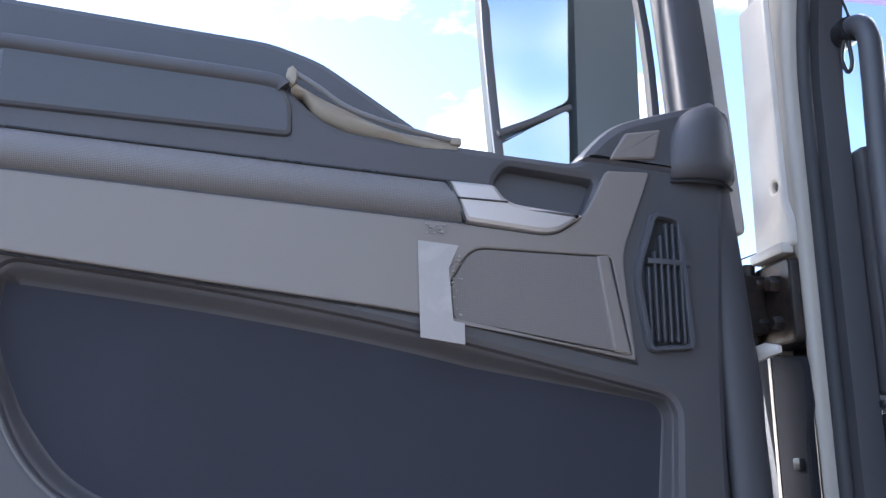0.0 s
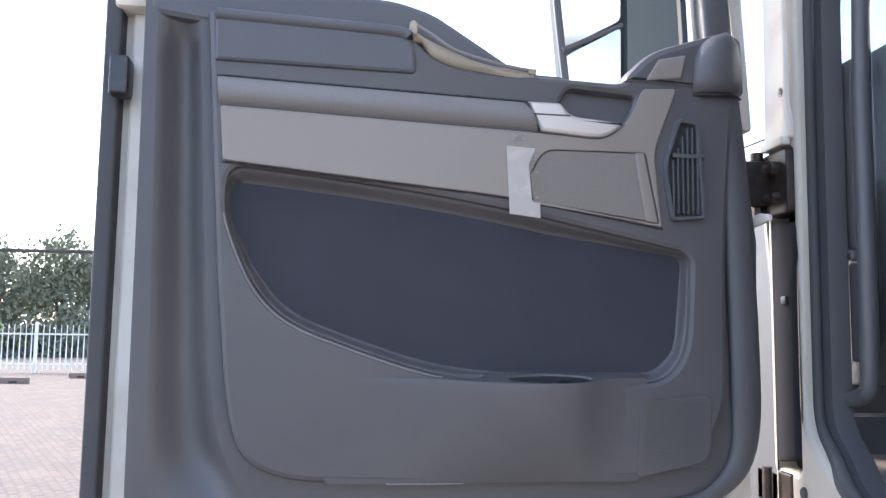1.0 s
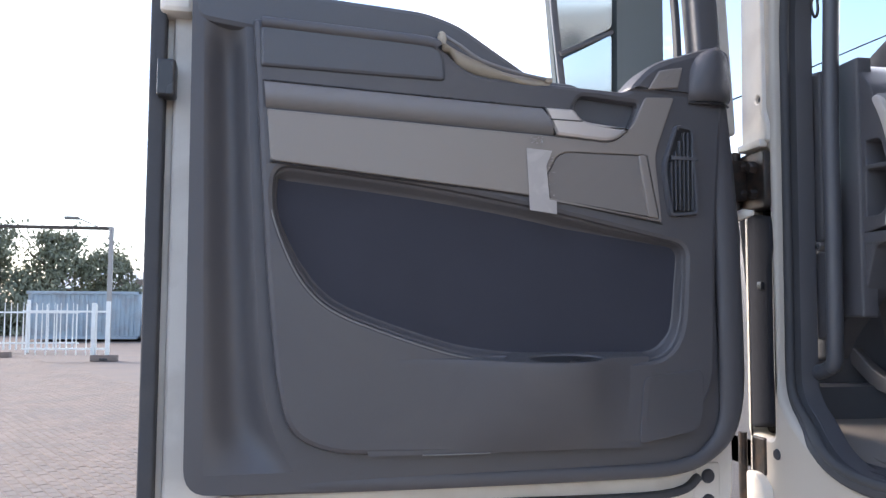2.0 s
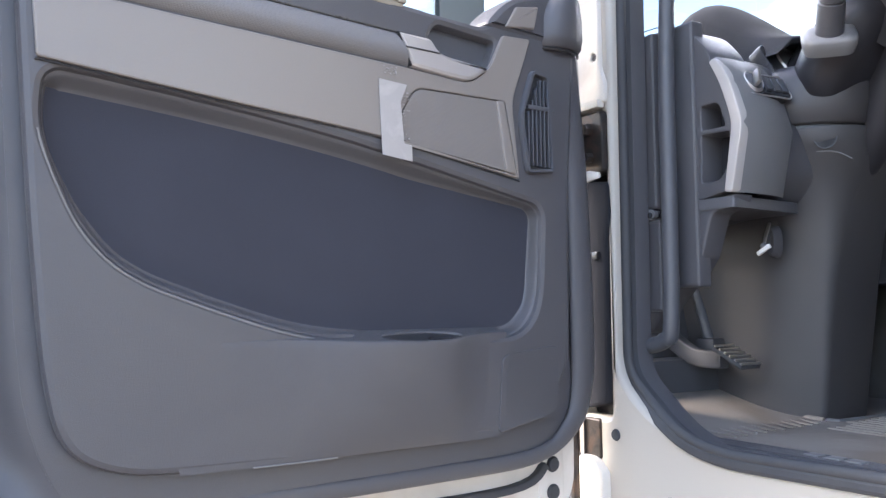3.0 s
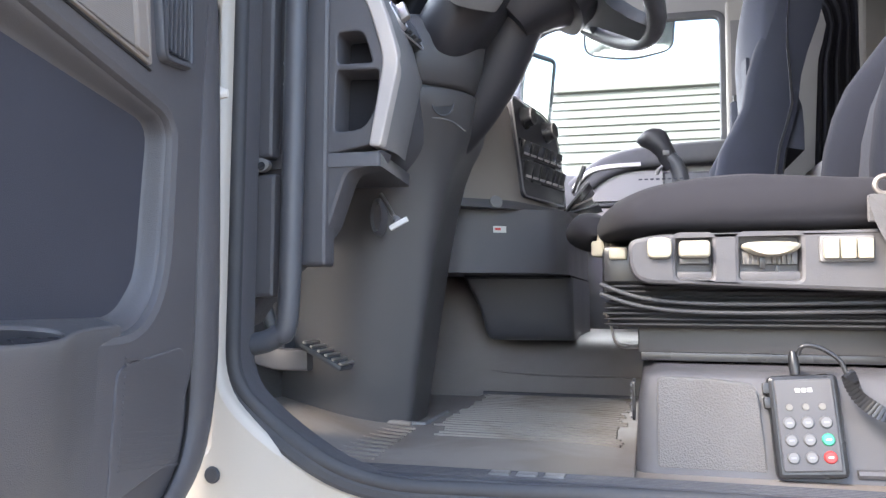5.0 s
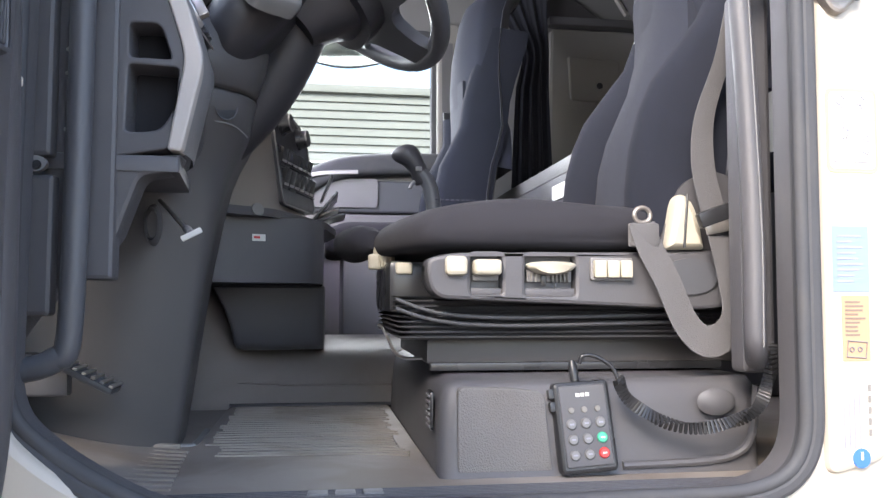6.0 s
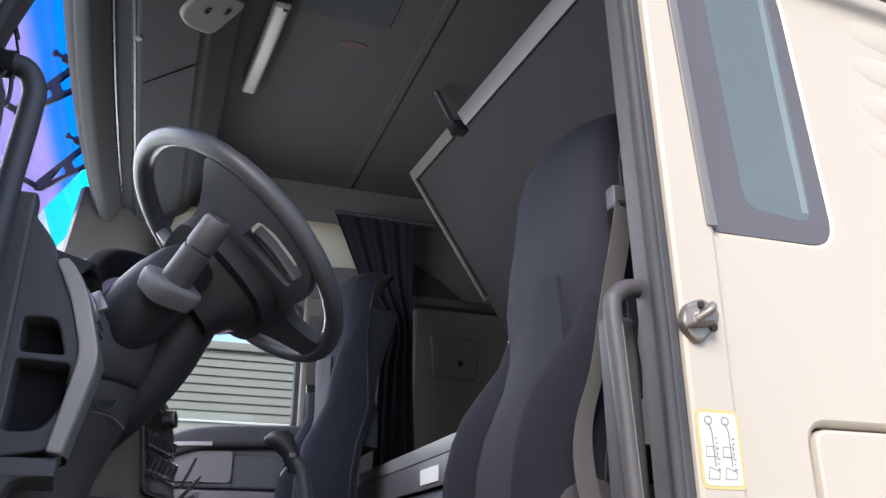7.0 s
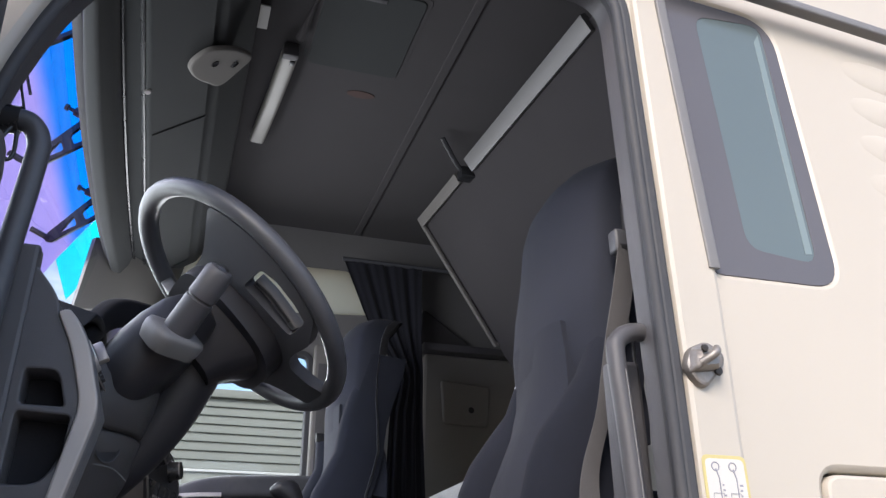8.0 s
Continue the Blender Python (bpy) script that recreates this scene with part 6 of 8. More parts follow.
for y, s, f in ((0.235, 0.60, 0.555), (0.245, 0.85, 0.537), (0.27, 0.97, 0.520), (0.32, 1.0, 0.503), (0.39, 0.99, 0.488), (0.46, 0.98, 0.480), (0.54, 0.985, 0.478), (0.62, 1.0, 0.484), (0.685, 0.97, 0.498), (0.715, 0.85, 0.515), (0.725, 0.60, 0.535)):
    cu.append([Vector((x, y, 1.835 + (z - 1.835) * s + 0.002 * math.sin(30 * x + 20 * y))) for x, z in
               fillet([(f + 0.008, 1.797), (0.92, 1.795), (0.93, 1.862), (0.87, 1.870), (0.70, 1.878), (f + 0.100, 1.877), (f + 0.036, 1.862), (f, 1.832)], [0.02, 0.03, 0.03, 0.03, 0.03, 0.05, 0.03, 0.022], 5)])
part("cushion", loft(cu), seat_cloth, seat, "dark cloth seat cushion", 60)
part("cushion_front", loft([[Vector((0.50 - (0.50 - f) * 0.5 + (0.50 - f) * 0.5 * c, y, 1.828 + h * e)) for c, e in circle(1, 20)] for y, f, h in ((0.50, 0.46, 0.016), (0.52, 0.440, 0.026), (0.56, 0.425, 0.031), (0.64, 0.412, 0.033), (0.72, 0.416, 0.032), (0.76, 0.44, 0.024), (0.77, 0.47, 0.010))]), seat_cloth, seat, "", 60)
stitch = bmesh.new()
for k in range(8):
    box((0.556 + 0.008 * k, 0.2405, 1.8695), (0.561 + 0.008 * k, 0.2425, 1.8715), 0, stitch)
part("stitching", stitch, seat_stripe, seat)
# front levers
lever_at = Matrix.Translation((0.492, 0.490, 1.790)) @ Matrix.Rotation(radians(-24), 4, "Z")
part("front_lever", box((-0.019, -0.012, -0.016), (0.005, 0.012, 0.012), 0.006, seg=3, m=lever_at), cream, seat, "cream front lever")
part("front_lever", box((0.003, -0.010, -0.013), (0.026, 0.010, 0.010), 0.004, seg=3, m=lever_at), cream, seat, "cream front lever")
for k in range(3):
    part("lever_rib", box((0.005 + 0.006 * k, -0.0125, -0.011), (0.008 + 0.006 * k, -0.009, 0.008), 0.001, m=lever_at), cream, seat)
part("lever_neck", tube([(0.486, 0.495, 1.800), (0.488, 0.495, 1.812), (0.494, 0.497, 1.818)], 0.006, n=3), cream, seat)
part("front_lever", box((0.508, 0.353, 1.762), (0.536, 0.371, 1.782), 0.005, seg=3), cream, seat, "cream front lever")
part("front_bracket", box((0.497, 0.36, 1.70), (0.57, 0.66, 1.785), 0.012), black, seat)
part("air_hose", tube([(0.490, 0.505, 1.676), (0.497, 0.503, 1.673), (0.505, 0.47, 1.655), (0.514, 0.42, 1.632), (0.528, 0.37, 1.626), (0.556, 0.355, 1.627)], 0.0024, n=5), steel, seat, "thin bright air line")


def seat_back(owner, y0, levels, depth, dark, pale, split):
    """A reclined back: levels of (height, front, wing, half width); the lower part up to the split dark, the upper part and near wing paler."""
    def centre(rows):
        return [[Vector((xf + 0.014 * abs(b) ** 2 + 0.004 * math.sin(14 * z + 3 * b), y0 + b * hw * 0.62, z)) for b in (-1, -0.75, -0.4, 0, 0.4, 0.75, 1)]
                + [Vector((xf + depth * 0.8, y0 + b * hw * 0.62, z - 0.01)) for b in (1, 0, -1)] for z, xf, wg, hw in rows]

    def wing(rows, s):
        return [[Vector((xf + wg + 0.030 * k * k, y0 + s * hw * (0.80 + 0.2 * k), z)) for k in (-1, -0.5, 0, 0.5, 1)]
                + [Vector((xf + depth, y0 + s * hw * 0.98, z - 0.01)), Vector((xf + depth, y0 + s * hw * 0.55, z - 0.01)), Vector((xf + 0.03, y0 + s * hw * 0.55, z))] for z, xf, wg, hw in rows]

    def head(rows):
        return [[Vector((xf + (0.066 if b < 0 else 0.040) * abs(b) ** 2.4 + 0.003 * math.sin(14 * z + 3 * b), y0 + b * hw * 0.97, z)) for b in (-1, -0.9, -0.75, -0.5, -0.25, 0, 0.25, 0.5, 0.75, 0.9, 1)]
                + [Vector((xf + depth * 0.9, y0 + b * hw * 0.95, z - 0.01)) for b in (1, 0, -1)] for z, xf, wg, hw in rows]

    part("backrest", loft(centre(levels[:split + 1])), pale, owner, "dark navy cloth backrest", 60)
    foot = [(z, xf + 0.30 * (levels[split - 1][0] - z), wg, hw * 0.98) for z, xf, wg, hw in levels[split - 4:split - 1]]
    part("headrest", loft(head(foot + levels[split - 1:])), pale, owner, "dark navy cloth head section", 60)
    part("wing", loft(wing([(z, xf + 0.085 * smooth_step(levels[split - 2][0], levels[split + 2][0], z), wg, hw) for z, xf, wg, hw in levels[:split + 3]], -1)), dark, owner, "dark cloth side wing", 60)
    part("wing", loft(wing([(z, xf, wg - 0.004, hw) for z, xf, wg, hw in levels[:split]], 1)), dark, owner, "dark cloth side wing", 60)
    part("back_shell", loft([[Vector((xf + depth * a, y0 + b * hw, z)) for a, b in ((0.86, -1.01), (1.06, -0.9), (1.14, 0), (1.06, 0.9), (0.86, 1.01))] for z, xf, wg, hw in levels[:-1]]), plastic_dark, owner,
         "black plastic back shell", 60)


seat_back(seat, 0.43, [(1.80, 0.90, -0.04, 0.200), (1.89, 0.90, -0.038, 0.202), (1.96, 0.908, -0.038, 0.203), (2.02, 0.922, -0.036, 0.203), (2.07, 0.942, -0.034, 0.202), (2.12, 0.962, -0.018, 0.200), (2.18, 0.978, 0.012, 0.195), (2.236, 0.982, 0.028, 0.188),
                       (2.30, 0.980, 0.036, 0.182), (2.37, 0.988, 0.036, 0.178), (2.46, 1.003, 0.034, 0.172), (2.54, 1.008, 0.034, 0.166), (2.59, 1.022, 0.032, 0.162), (2.635, 1.050, 0.028, 0.154),
                       (2.67, 1.085, 0.024, 0.144), (2.695, 1.125, 0.018, 0.130), (2.706, 1.165, 0.0, 0.105)], 0.13, seat_side, seat_stripe, 8)
part("side_tab", box((1.012, 0.586, 2.212), (1.022, 0.594, 2.244), 0.002), paper, seat, "white side tab")

pseat = thing("passenger_chair", "dark blue-black cloth passenger seat", "seat", (0.85, 1.98, 1.477))
seat_back(pseat, 1.98, [(1.88, 0.80, -0.04, 0.235), (1.98, 0.81, -0.05, 0.238), (2.086, 0.815, -0.047, 0.238), (2.18, 0.83, -0.043, 0.236), (2.25, 0.852, -0.028, 0.230), (2.32, 0.870, -0.012, 0.222), (2.42, 0.868, -0.010, 0.212),
                        (2.50, 0.864, -0.010, 0.202), (2.60, 0.868, -0.008, 0.192), (2.68, 0.878, -0.002, 0.182), (2.75, 0.890, 0.004, 0.170), (2.80, 0.910, 0.010, 0.152), (2.835, 0.945, 0.010, 0.13), (2.85, 0.985, 0.0, 0.10)], 0.15, seat_side, seat_stripe, 7)
pc = []
for y, s in ((1.74, 0.6), (1.755, 0.92), (1.81, 1.0), (1.98, 0.96), (2.15, 1.0), (2.205, 0.92), (2.22, 0.6)):
    pc.append([Vector((0.62 + (x - 0.62) * (0.92 + 0.08 * s), y, 1.93 + (z - 1.93) * s)) for x, z in fillet([(0.40, 1.87), (0.84, 1.87), (0.86, 1.97), (0.66, 1.985), (0.46, 1.985), (0.40, 1.95)], 0.03, 4)])
part("cushion", loft(pc), seat_cloth, pseat, "", 60)
part("base", box((0.46, 1.78, 1.477), (0.84, 2.18, 1.88), 0.02), plastic_dark, pseat)

# seat belt on the door pillar
web = rrect(-0.0235, -0.0007, 0.0235, 0.0007, 0.0003, 1)
beltt = thing("seat_belt", "grey webbing seat belt hanging by the driver seat", "seat belt", (1.0, 0.22, 1.7))
part("anchor", box((1.060, 0.205, 2.405), (1.100, 0.235, 2.452), 0.008, seg=3), plastic_dark, beltt, "dark plastic belt guide")
part("guide_slot", box((1.066, 0.200, 2.408), (1.094, 0.206, 2.418), 0.002), black, beltt)
part("webbing", sweep([(1.082, 0.205, 2.41), (1.062, 0.205, 2.32), (1.035, 0.205, 2.22), (1.000, 0.200, 2.10), (0.964, 0.195, 2.00), (0.958, 0.190, 1.92), (0.975, 0.187, 1.84)], web, n=6, up=(0.3, -1, 0), scale=lambda t: 1.0 - 0.35 * math.exp(-((t - 0.55) / 0.16) ** 2)), belt_mat, beltt)
part("webbing", sweep([(0.975, 0.185, 1.84), (0.990, 0.178, 1.76), (0.995, 0.174, 1.70), (0.975, 0.172, 1.668), (0.945, 0.172, 1.662), (0.918, 0.176, 1.69), (0.895, 0.184, 1.75), (0.872, 0.192, 1.80), (0.862, 0.197, 1.835)],
                      web, n=6, up=(0.25, -1, 0.1)), belt_mat, beltt)
part("tongue", box((-0.030, -0.008, -0.012), (0.030, 0.008, 0.012), 0.005, m=Matrix.Translation((0.972, 0.180, 1.848)) @ Matrix.Rotation(radians(-20), 4, "Y")), black, beltt, "black belt tongue")
part("tongue_blade", box((-0.026, -0.002, -0.010), (0.034, 0.002, 0.008), 0.002, m=Matrix.Translation((0.978, 0.176, 1.832)) @ Matrix.Rotation(radians(-12), 4, "Y")), steel, beltt)
part("end_ring", sweep([(0.864 + 0.0125 * math.cos(a), 0.200, 1.848 + 0.0115 * math.sin(a)) for a in np.linspace(0, 2 * math.pi, 18, endpoint=False)], circle(0.0035, 8), n=1, closed=True), dull_steel, beltt, "steel end ring")
part("end_fold", box((0.842, 0.192, 1.800), (0.888, 0.204, 1.836), 0.004), belt_mat, beltt)
part("pillar_bracket", plate(fillet([(0.992, 1.94), (1.03, 1.98), (1.03, 2.14), (0.985, 2.08), (0.962, 2.03)], 0.008, 3), -0.03, 0.0, side(0.24), 0.006), plastic_mid, beltt, "grey belt reel cover")

# grab rails by the opening
g1 = thing("front_grab_rail", "black grab rail on the front pillar", "grab rail", (0.09, 0.09, 1.64))
part("rail", tube([(0.005, 0.085, 1.634), (0.04, 0.088, 1.636), (0.072, 0.09, 1.648), (0.088, 0.09, 1.68), (0.092, 0.09, 1.90), (0.094, 0.09, 2.15), (0.104, 0.09, 2.34), (0.103, 0.09, 2.385), (0.085, 0.09, 2.412),
                   (0.045, 0.088, 2.412), (0.0, 0.085, 2.40)], 0.0155, n=6), plastic_dark, g1)
part("rail_joint", lathe([(0.020, -0.02), (0.020, 0.02)], aim((0.055, 0.088, 2.412), (1, 0, 0)), 14), black, g1)
part("cable_tie", tube([(0.078, 0.085, 2.425), (0.065, 0.085, 2.47), (0.052, 0.085, 2.52)], 0.002, n=3), black, g1)
part("loose_wire", tube([(0.070, 0.080, 2.40), (0.060, 0.078, 2.372), (0.070, 0.078, 2.345), (0.078, 0.08, 2.355), (0.076, 0.08, 2.39)], 0.003, n=5), black, g1)
g2 = thing("rear_grab_rail", "worn black grab rail on the rear pillar", "grab rail", (0.95, 0.05, 1.5))
part("rail", tube([(1.010, 0.055, 2.188), (0.975, 0.050, 2.186), (0.948, 0.046, 2.170), (0.940, 0.044, 2.14), (0.948, 0.044, 2.0), (0.954, 0.044, 1.80), (0.953, 0.044, 1.69), (0.957, 0.050, 1.660), (0.972, 0.075, 1.640)], 0.0145, n=6),
     plastic, g2)
# thin lighter tube imitating the highlight that runs down the rail
part("rail_highlight", tube([(0.946, 0.0295, 2.12), (0.953, 0.0295, 1.95), (0.958, 0.0295, 1.80), (0.957, 0.0295, 1.66)], 0.0010, n=4), plastic_mid, g2, "pale highlight line along the rail")
# pillar trims inside the front of the opening
t1 = thing("pillar_trim", "charcoal vertical pillar trim with a screw clip", "trim", (0.03, 0.1, 1.6))
part("upper_trim", plate(rrect(0.026, 1.896, 0.060, 2.240, 0.006), -0.02, 0.0, side(0.092), 0.006), plastic, t1)
part("lower_trim", plate(rrect(0.026, 1.70, 0.064, 1.874, 0.006), -0.02, 0.0, side(0.094), 0.006), plastic, t1)
part("side_trim", plate(rrect(0.066, 1.745, 0.128, 2.25, 0.006), -0.03, 0.0, side(0.125), 0.006), plastic, t1)
part("clip", loft([[Vector((0.043 + 0.013 * a, y, 1.886 + 0.010 * b)) for a, b in circle(1, 14)] for y in (0.098, 0.088)]), plastic_mid, t1)
part("clip_screw", lathe([(0, 0.003), (0.005, 0.002), (0.006, 0)], aim((0.045, 0.087, 1.884), (0, -1, 0)), 12), black, t1)
for z in (1.93, 2.03, 2.0):
    part("rail_screw", lathe([(0, 0.002), (0.0025, 0.001), (0.003, 0)], aim((0.076, 0.093, z), (0, -1, 0)), 8), steel, t1)

# remote control with its spiral cord
rem = thing("suspension_remote", "black handheld remote control with round keys on the platform", "remote control", (0.757, 0.15, 1.484))
RM = Matrix.Translation((0.757, 0.157, 1.545)) @ Matrix.Rotation(radians(-4), 4, "Y") @ Matrix.Rotation(radians(-10), 4, "X") @ Matrix(((1, 0, 0, 0), (0, 0, -1, 0), (0, 1, 0, 0), (0, 0, 0, 1)))
case = part("case", plate(rrect(-0.041, -0.064, 0.041, 0.062, 0.008), -0.014, 0.006, RM, 0.005), black, rem, "black rubber edged case")
part("key_field", plate(rrect(-0.034, -0.056, 0.034, 0.056, 0.004), 0.0, 0.008, RM, 0.002), plastic, rem)
for k, z in enumerate((0.048, 0.030)):
    part("side_lug", box((-0.047, z - 0.008, -0.008), (-0.039, z + 0.006, 0.004), 0.002, m=RM), black, case)
for k in range(3):
    part("lamp", lathe([(0, 0.0105), (0.004, 0.010), (0.0045, 0.007)], RM @ Matrix.Translation((-0.019 + 0.019 * k, 0.022, 0)), 14), lining_light, rem, "small grey lamp")
for r in range(3):
    for c in range(3):
        m_key = green_key if (r, c) == (1, 2) else red_key if (r, c) == (2, 2) else grey_key
        kk = RM @ Matrix.Translation((-0.021 + 0.021 * c, 0.003 - 0.021 * r, 0))
        key = part("key", lathe([(0, 0.0115), (0.006, 0.0112), (0.0075, 0.0095), (0.008, 0.007)], kk, 18), m_key, rem, "round key")
        part("key_mark", box((-0.003, -0.0012, 0.0112), (0.003, 0.0012, 0.0118), 0, m=kk), paper if m_key is not grey_key else ink_pale, key)
for k in range(3):
    part("badge_bar", box((-0.010 + 0.007 * k, 0.040, 0.0079), (-0.0045 + 0.007 * k, 0.045, 0.0086), 0, m=RM), paper, rem, "pale badge bar")
cord = thing("spiral_cord", "black spiral cord of the remote control", "cord", (0.8, 0.14, 1.6))
part("plug", lathe([(0.006, 0.0), (0.007, 0.01), (0.006, 0.022), (0.004, 0.03)], RM @ Matrix.Translation((-0.006, 0.062, -0.002)) @ Matrix.Rotation(radians(-90), 4, "X"), 12), black, cord)
lead = [(0.747, 0.148, 1.632), (0.752, 0.146, 1.643), (0.770, 0.144, 1.642), (0.792, 0.142, 1.628), (0.800, 0.140, 1.610)]
part("lead", tube(lead, 0.003, n=5), black, cord)
axis = smooth_path([(0.800, 0.140, 1.610), (0.818, 0.134, 1.580), (0.850, 0.128, 1.556), (0.905, 0.122, 1.545), (0.955, 0.115, 1.550), (0.988, 0.105, 1.575), (1.002, 0.095, 1.61), (1.004, 0.085, 1.66)], 26)
coil = []
for i, p in enumerate(axis):
    t = (axis[min(i + 1, len(axis) - 1)] - axis[max(i - 1, 0)]).normalized()
    a = t.cross(Vector((0, 1, 0))).normalized()
    b = t.cross(a)
    g = i * 2.05
    coil.append(p + (a * math.cos(g) + b * math.sin(g)) * 0.0085)
part("coil", sweep(coil, circle(0.0026, 6), n=1), black, cord)

# gear lever
gear = thing("gear_lever", "dark gear lever with rounded grip", "gear lever", (0.66, 0.87, 1.6))
part("stem", tube([(0.66, 0.87, 1.62), (0.640, 0.87, 1.94), (0.612, 0.87, 2.01)], 0.016, n=4, scale=lambda t: 1.2 - 0.2 * t), plastic_dark, gear)
ga = Vector((-0.30, 0.0, 0.954))
gx = Vector((0.954, 0.0, 0.30))
part("grip", loft([[Vector((0.616, 0.876, 1.985)) + ga * h + gx * (o + r * a) + Vector((0, 0.021 * k * b, 0)) for a, b in circle(1, 18)] for h, r, o, k in
                   ((0.0, 0.014, 0.0, 0.75), (0.012, 0.0185, 0.0, 0.95), (0.036, 0.020, 0.0, 1.0), (0.054, 0.024, -0.006, 1.05), (0.068, 0.031, -0.014, 1.12), (0.080, 0.033, -0.018, 1.1), (0.090, 0.027, -0.019, 0.95), (0.096, 0.014, -0.018, 0.6))]),
     plastic_deep, gear, "rounded dark grip", 60)
part("grip_switch", box((0.598, 0.852, 2.012), (0.612, 0.858, 2.022), 0.002), plastic_mid, gear)
part("grip_trigger", tube([(0.600, 0.872, 1.992), (0.590, 0.866, 1.982), (0.586, 0.864, 1.972)], 0.004, n=3), plastic_mid, gear)
part("gaiter", lathe([(0.075, 0.0), (0.06, 0.03), (0.055, 0.05), (0.035, 0.09), (0.025, 0.12)], Matrix.Translation((0.662, 0.87, 1.61)), 18), rubber, gear)

# passenger door inside, far side
pd = thing("passenger_door_trim", "grey passenger door trim with dark armrest", "door trim", (0.4, 2.4, 1.5))
part("top_pad", sweep([(0.27, 2.402, 2.145), (0.32, 2.40, 2.185), (0.37, 2.397, 2.222), (0.42, 2.395, 2.246), (0.49, 2.395, 2.266), (0.59, 2.395, 2.279), (0.74, 2.398, 2.286), (0.90, 2.40, 2.290)], rrect(-0.045, -0.035, 0.045, 0.035, 0.03, 4), n=4, up=(0, -1, 0)), rubber, pd, "dark padded ledge")
part("arm_panel", plate(rrect(-0.06, 2.08, 0.90, 2.215, 0.02), 0.0, 0.03, side(2.43), 0.01), plastic_dark, pd, "dark arm panel")
part("pale_panel", plate(rrect(-0.06, 1.90, 0.90, 2.075, 0.02), 0.0, 0.025, side(2.43), 0.01), plastic_mid, pd, "grey lower panel")
part("silver_bow", sweep([(0.270, 2.362, 2.150), (0.290, 2.36, 2.180), (0.315, 2.358, 2.206), (0.345, 2.358, 2.224), (0.384, 2.358, 2.233), (0.45, 2.358, 2.239), (0.535, 2.360, 2.243)], rrect(-0.009, -0.005, 0.009, 0.005, 0.004, 3), n=4, up=(0, -1, 0)), silver, pd, "satin silver bow of the door pull")
part("pull_well", plate(fillet([(0.305, 2.10), (0.62, 2.10), (0.62, 2.222), (0.40, 2.216), (0.335, 2.19)], 0.02, 3), 0.0, 0.006, side(2.395), 0.002), plastic_mid, pd)

# ---------------------------------------------------------------- behind and above the seats
bunk = thing("lower_bunk", "lower bunk with a grey front rail", "bunk", (1.5, 1.3, 1.9))
part("mattress", box((1.10, 0.98, 2.00), (1.96, 2.38, 2.11), 0.03, seg=3), seat_side, bunk, "dark mattress")
part("rail", box((1.075, 0.98, 2.085), (1.105, 2.38, 2.128), 0.004), plastic_mid, bunk, "grey edge rail")
part("rail_face", box((1.068, 0.98, 2.00), (1.080, 2.38, 2.080), 0.003), plastic, bunk)
part("box", box((1.09, 0.98, 1.477), (1.96, 2.38, 2.00), 0.01), plastic_dark, bunk)
single("paper_sheet", box((1.0625, 1.20, 2.012), (1.0665, 1.36, 2.055), 0.0), paper, "white paper tucked in front of the bunk", "paper")

ub = thing("upper_bunk", "folded upper bunk with a brushed aluminium edge", "bunk", (1.5, 1.3, 3.0))
A, B, C = Vector((1.335, 0.66, 3.38)), Vector((1.250, 2.05, 3.38)), Vector((1.600, 2.10, 2.868))
dn = (C - B)
N3 = (B - A).cross(dn).normalized()
if N3.dot(Vector((0.3, -1, 1.8)) - B) > 0:
    N3 = -N3
OUT = -0.012 * N3
part("panel", loft([[p + N3 * s for p in (A - Vector((-0.02, 0.5, 0)), B, B + dn * 1.3, A - Vector((-0.02, 0.5, 0)) + dn * 1.3)] for s in (0.0, 0.07)]), headlining, ub, "dark felt underside")
part("front_rail", sweep([A + OUT, A.lerp(B, 0.62) + OUT], rrect(-0.030, -0.012, 0.030, 0.012, 0.004, 2), n=1, up=N3), aluminium, ub, "brushed aluminium rail")
part("front_rail", sweep([A.lerp(B, 0.70) + OUT, B + OUT], rrect(-0.022, -0.010, 0.022, 0.010, 0.004, 2), n=1, up=N3), lining_light, ub, "grey end of the rail")
part("side_strip", sweep([B + OUT, B + dn + OUT], rrect(-0.010, -0.007, 0.010, 0.007, 0.003, 2), n=1, up=N3), lining_light, ub, "pale edge strip")
part("strap", sweep([A.lerp(B, 0.66) + Vector((0, 0, -0.03)), A.lerp(B, 0.68) + Vector((-0.05, -0.06, 0.0)), A.lerp(B, 0.66) + Vector((-0.13, -0.10, 0.06))], rrect(-0.010, -0.003, 0.010, 0.003, 0.002, 2), n=5), black, ub,
     "black holding strap")
part("catch", box((-0.03, -0.03, -0.02), (0.04, 0.03, 0.02), 0.006, m=Matrix.Translation(A.lerp(B, 0.66) + Vector((0, 0, -0.02)))), black, ub)
part("stay", tube([C + Vector((0, 0, 0)), C + Vector((0.05, -0.04, 0.05)), C + Vector((0.14, -0.10, 0.03))], 0.012, n=3), plastic_mid, ub)

cup = thing("side_compartment", "grey moulded side compartment with a keyhole", "compartment", (1.55, 2.38, 2.5))
part("body", plate(fillet([(1.34, 2.12), (1.97, 2.12), (1.97, 2.90), (1.36, 2.90)], 0.03, 3), 0.0, 0.045, side(2.437), 0.015), lining_light, cup)
part("lid", plate(fillet([(1.446, 2.581), (1.656, 2.576), (1.670, 2.762), (1.434, 2.777)], 0.02, 4), 0.04, 0.058, side(2.437), 0.008), lining_light, cup, "grey lid")
part("keyhole", lathe([(0, 0.004), (0.012, 0.003), (0.014, 0)], aim((1.575, 2.378, 2.648), (0, -1, 0)), 14), black, cup, "black lock")
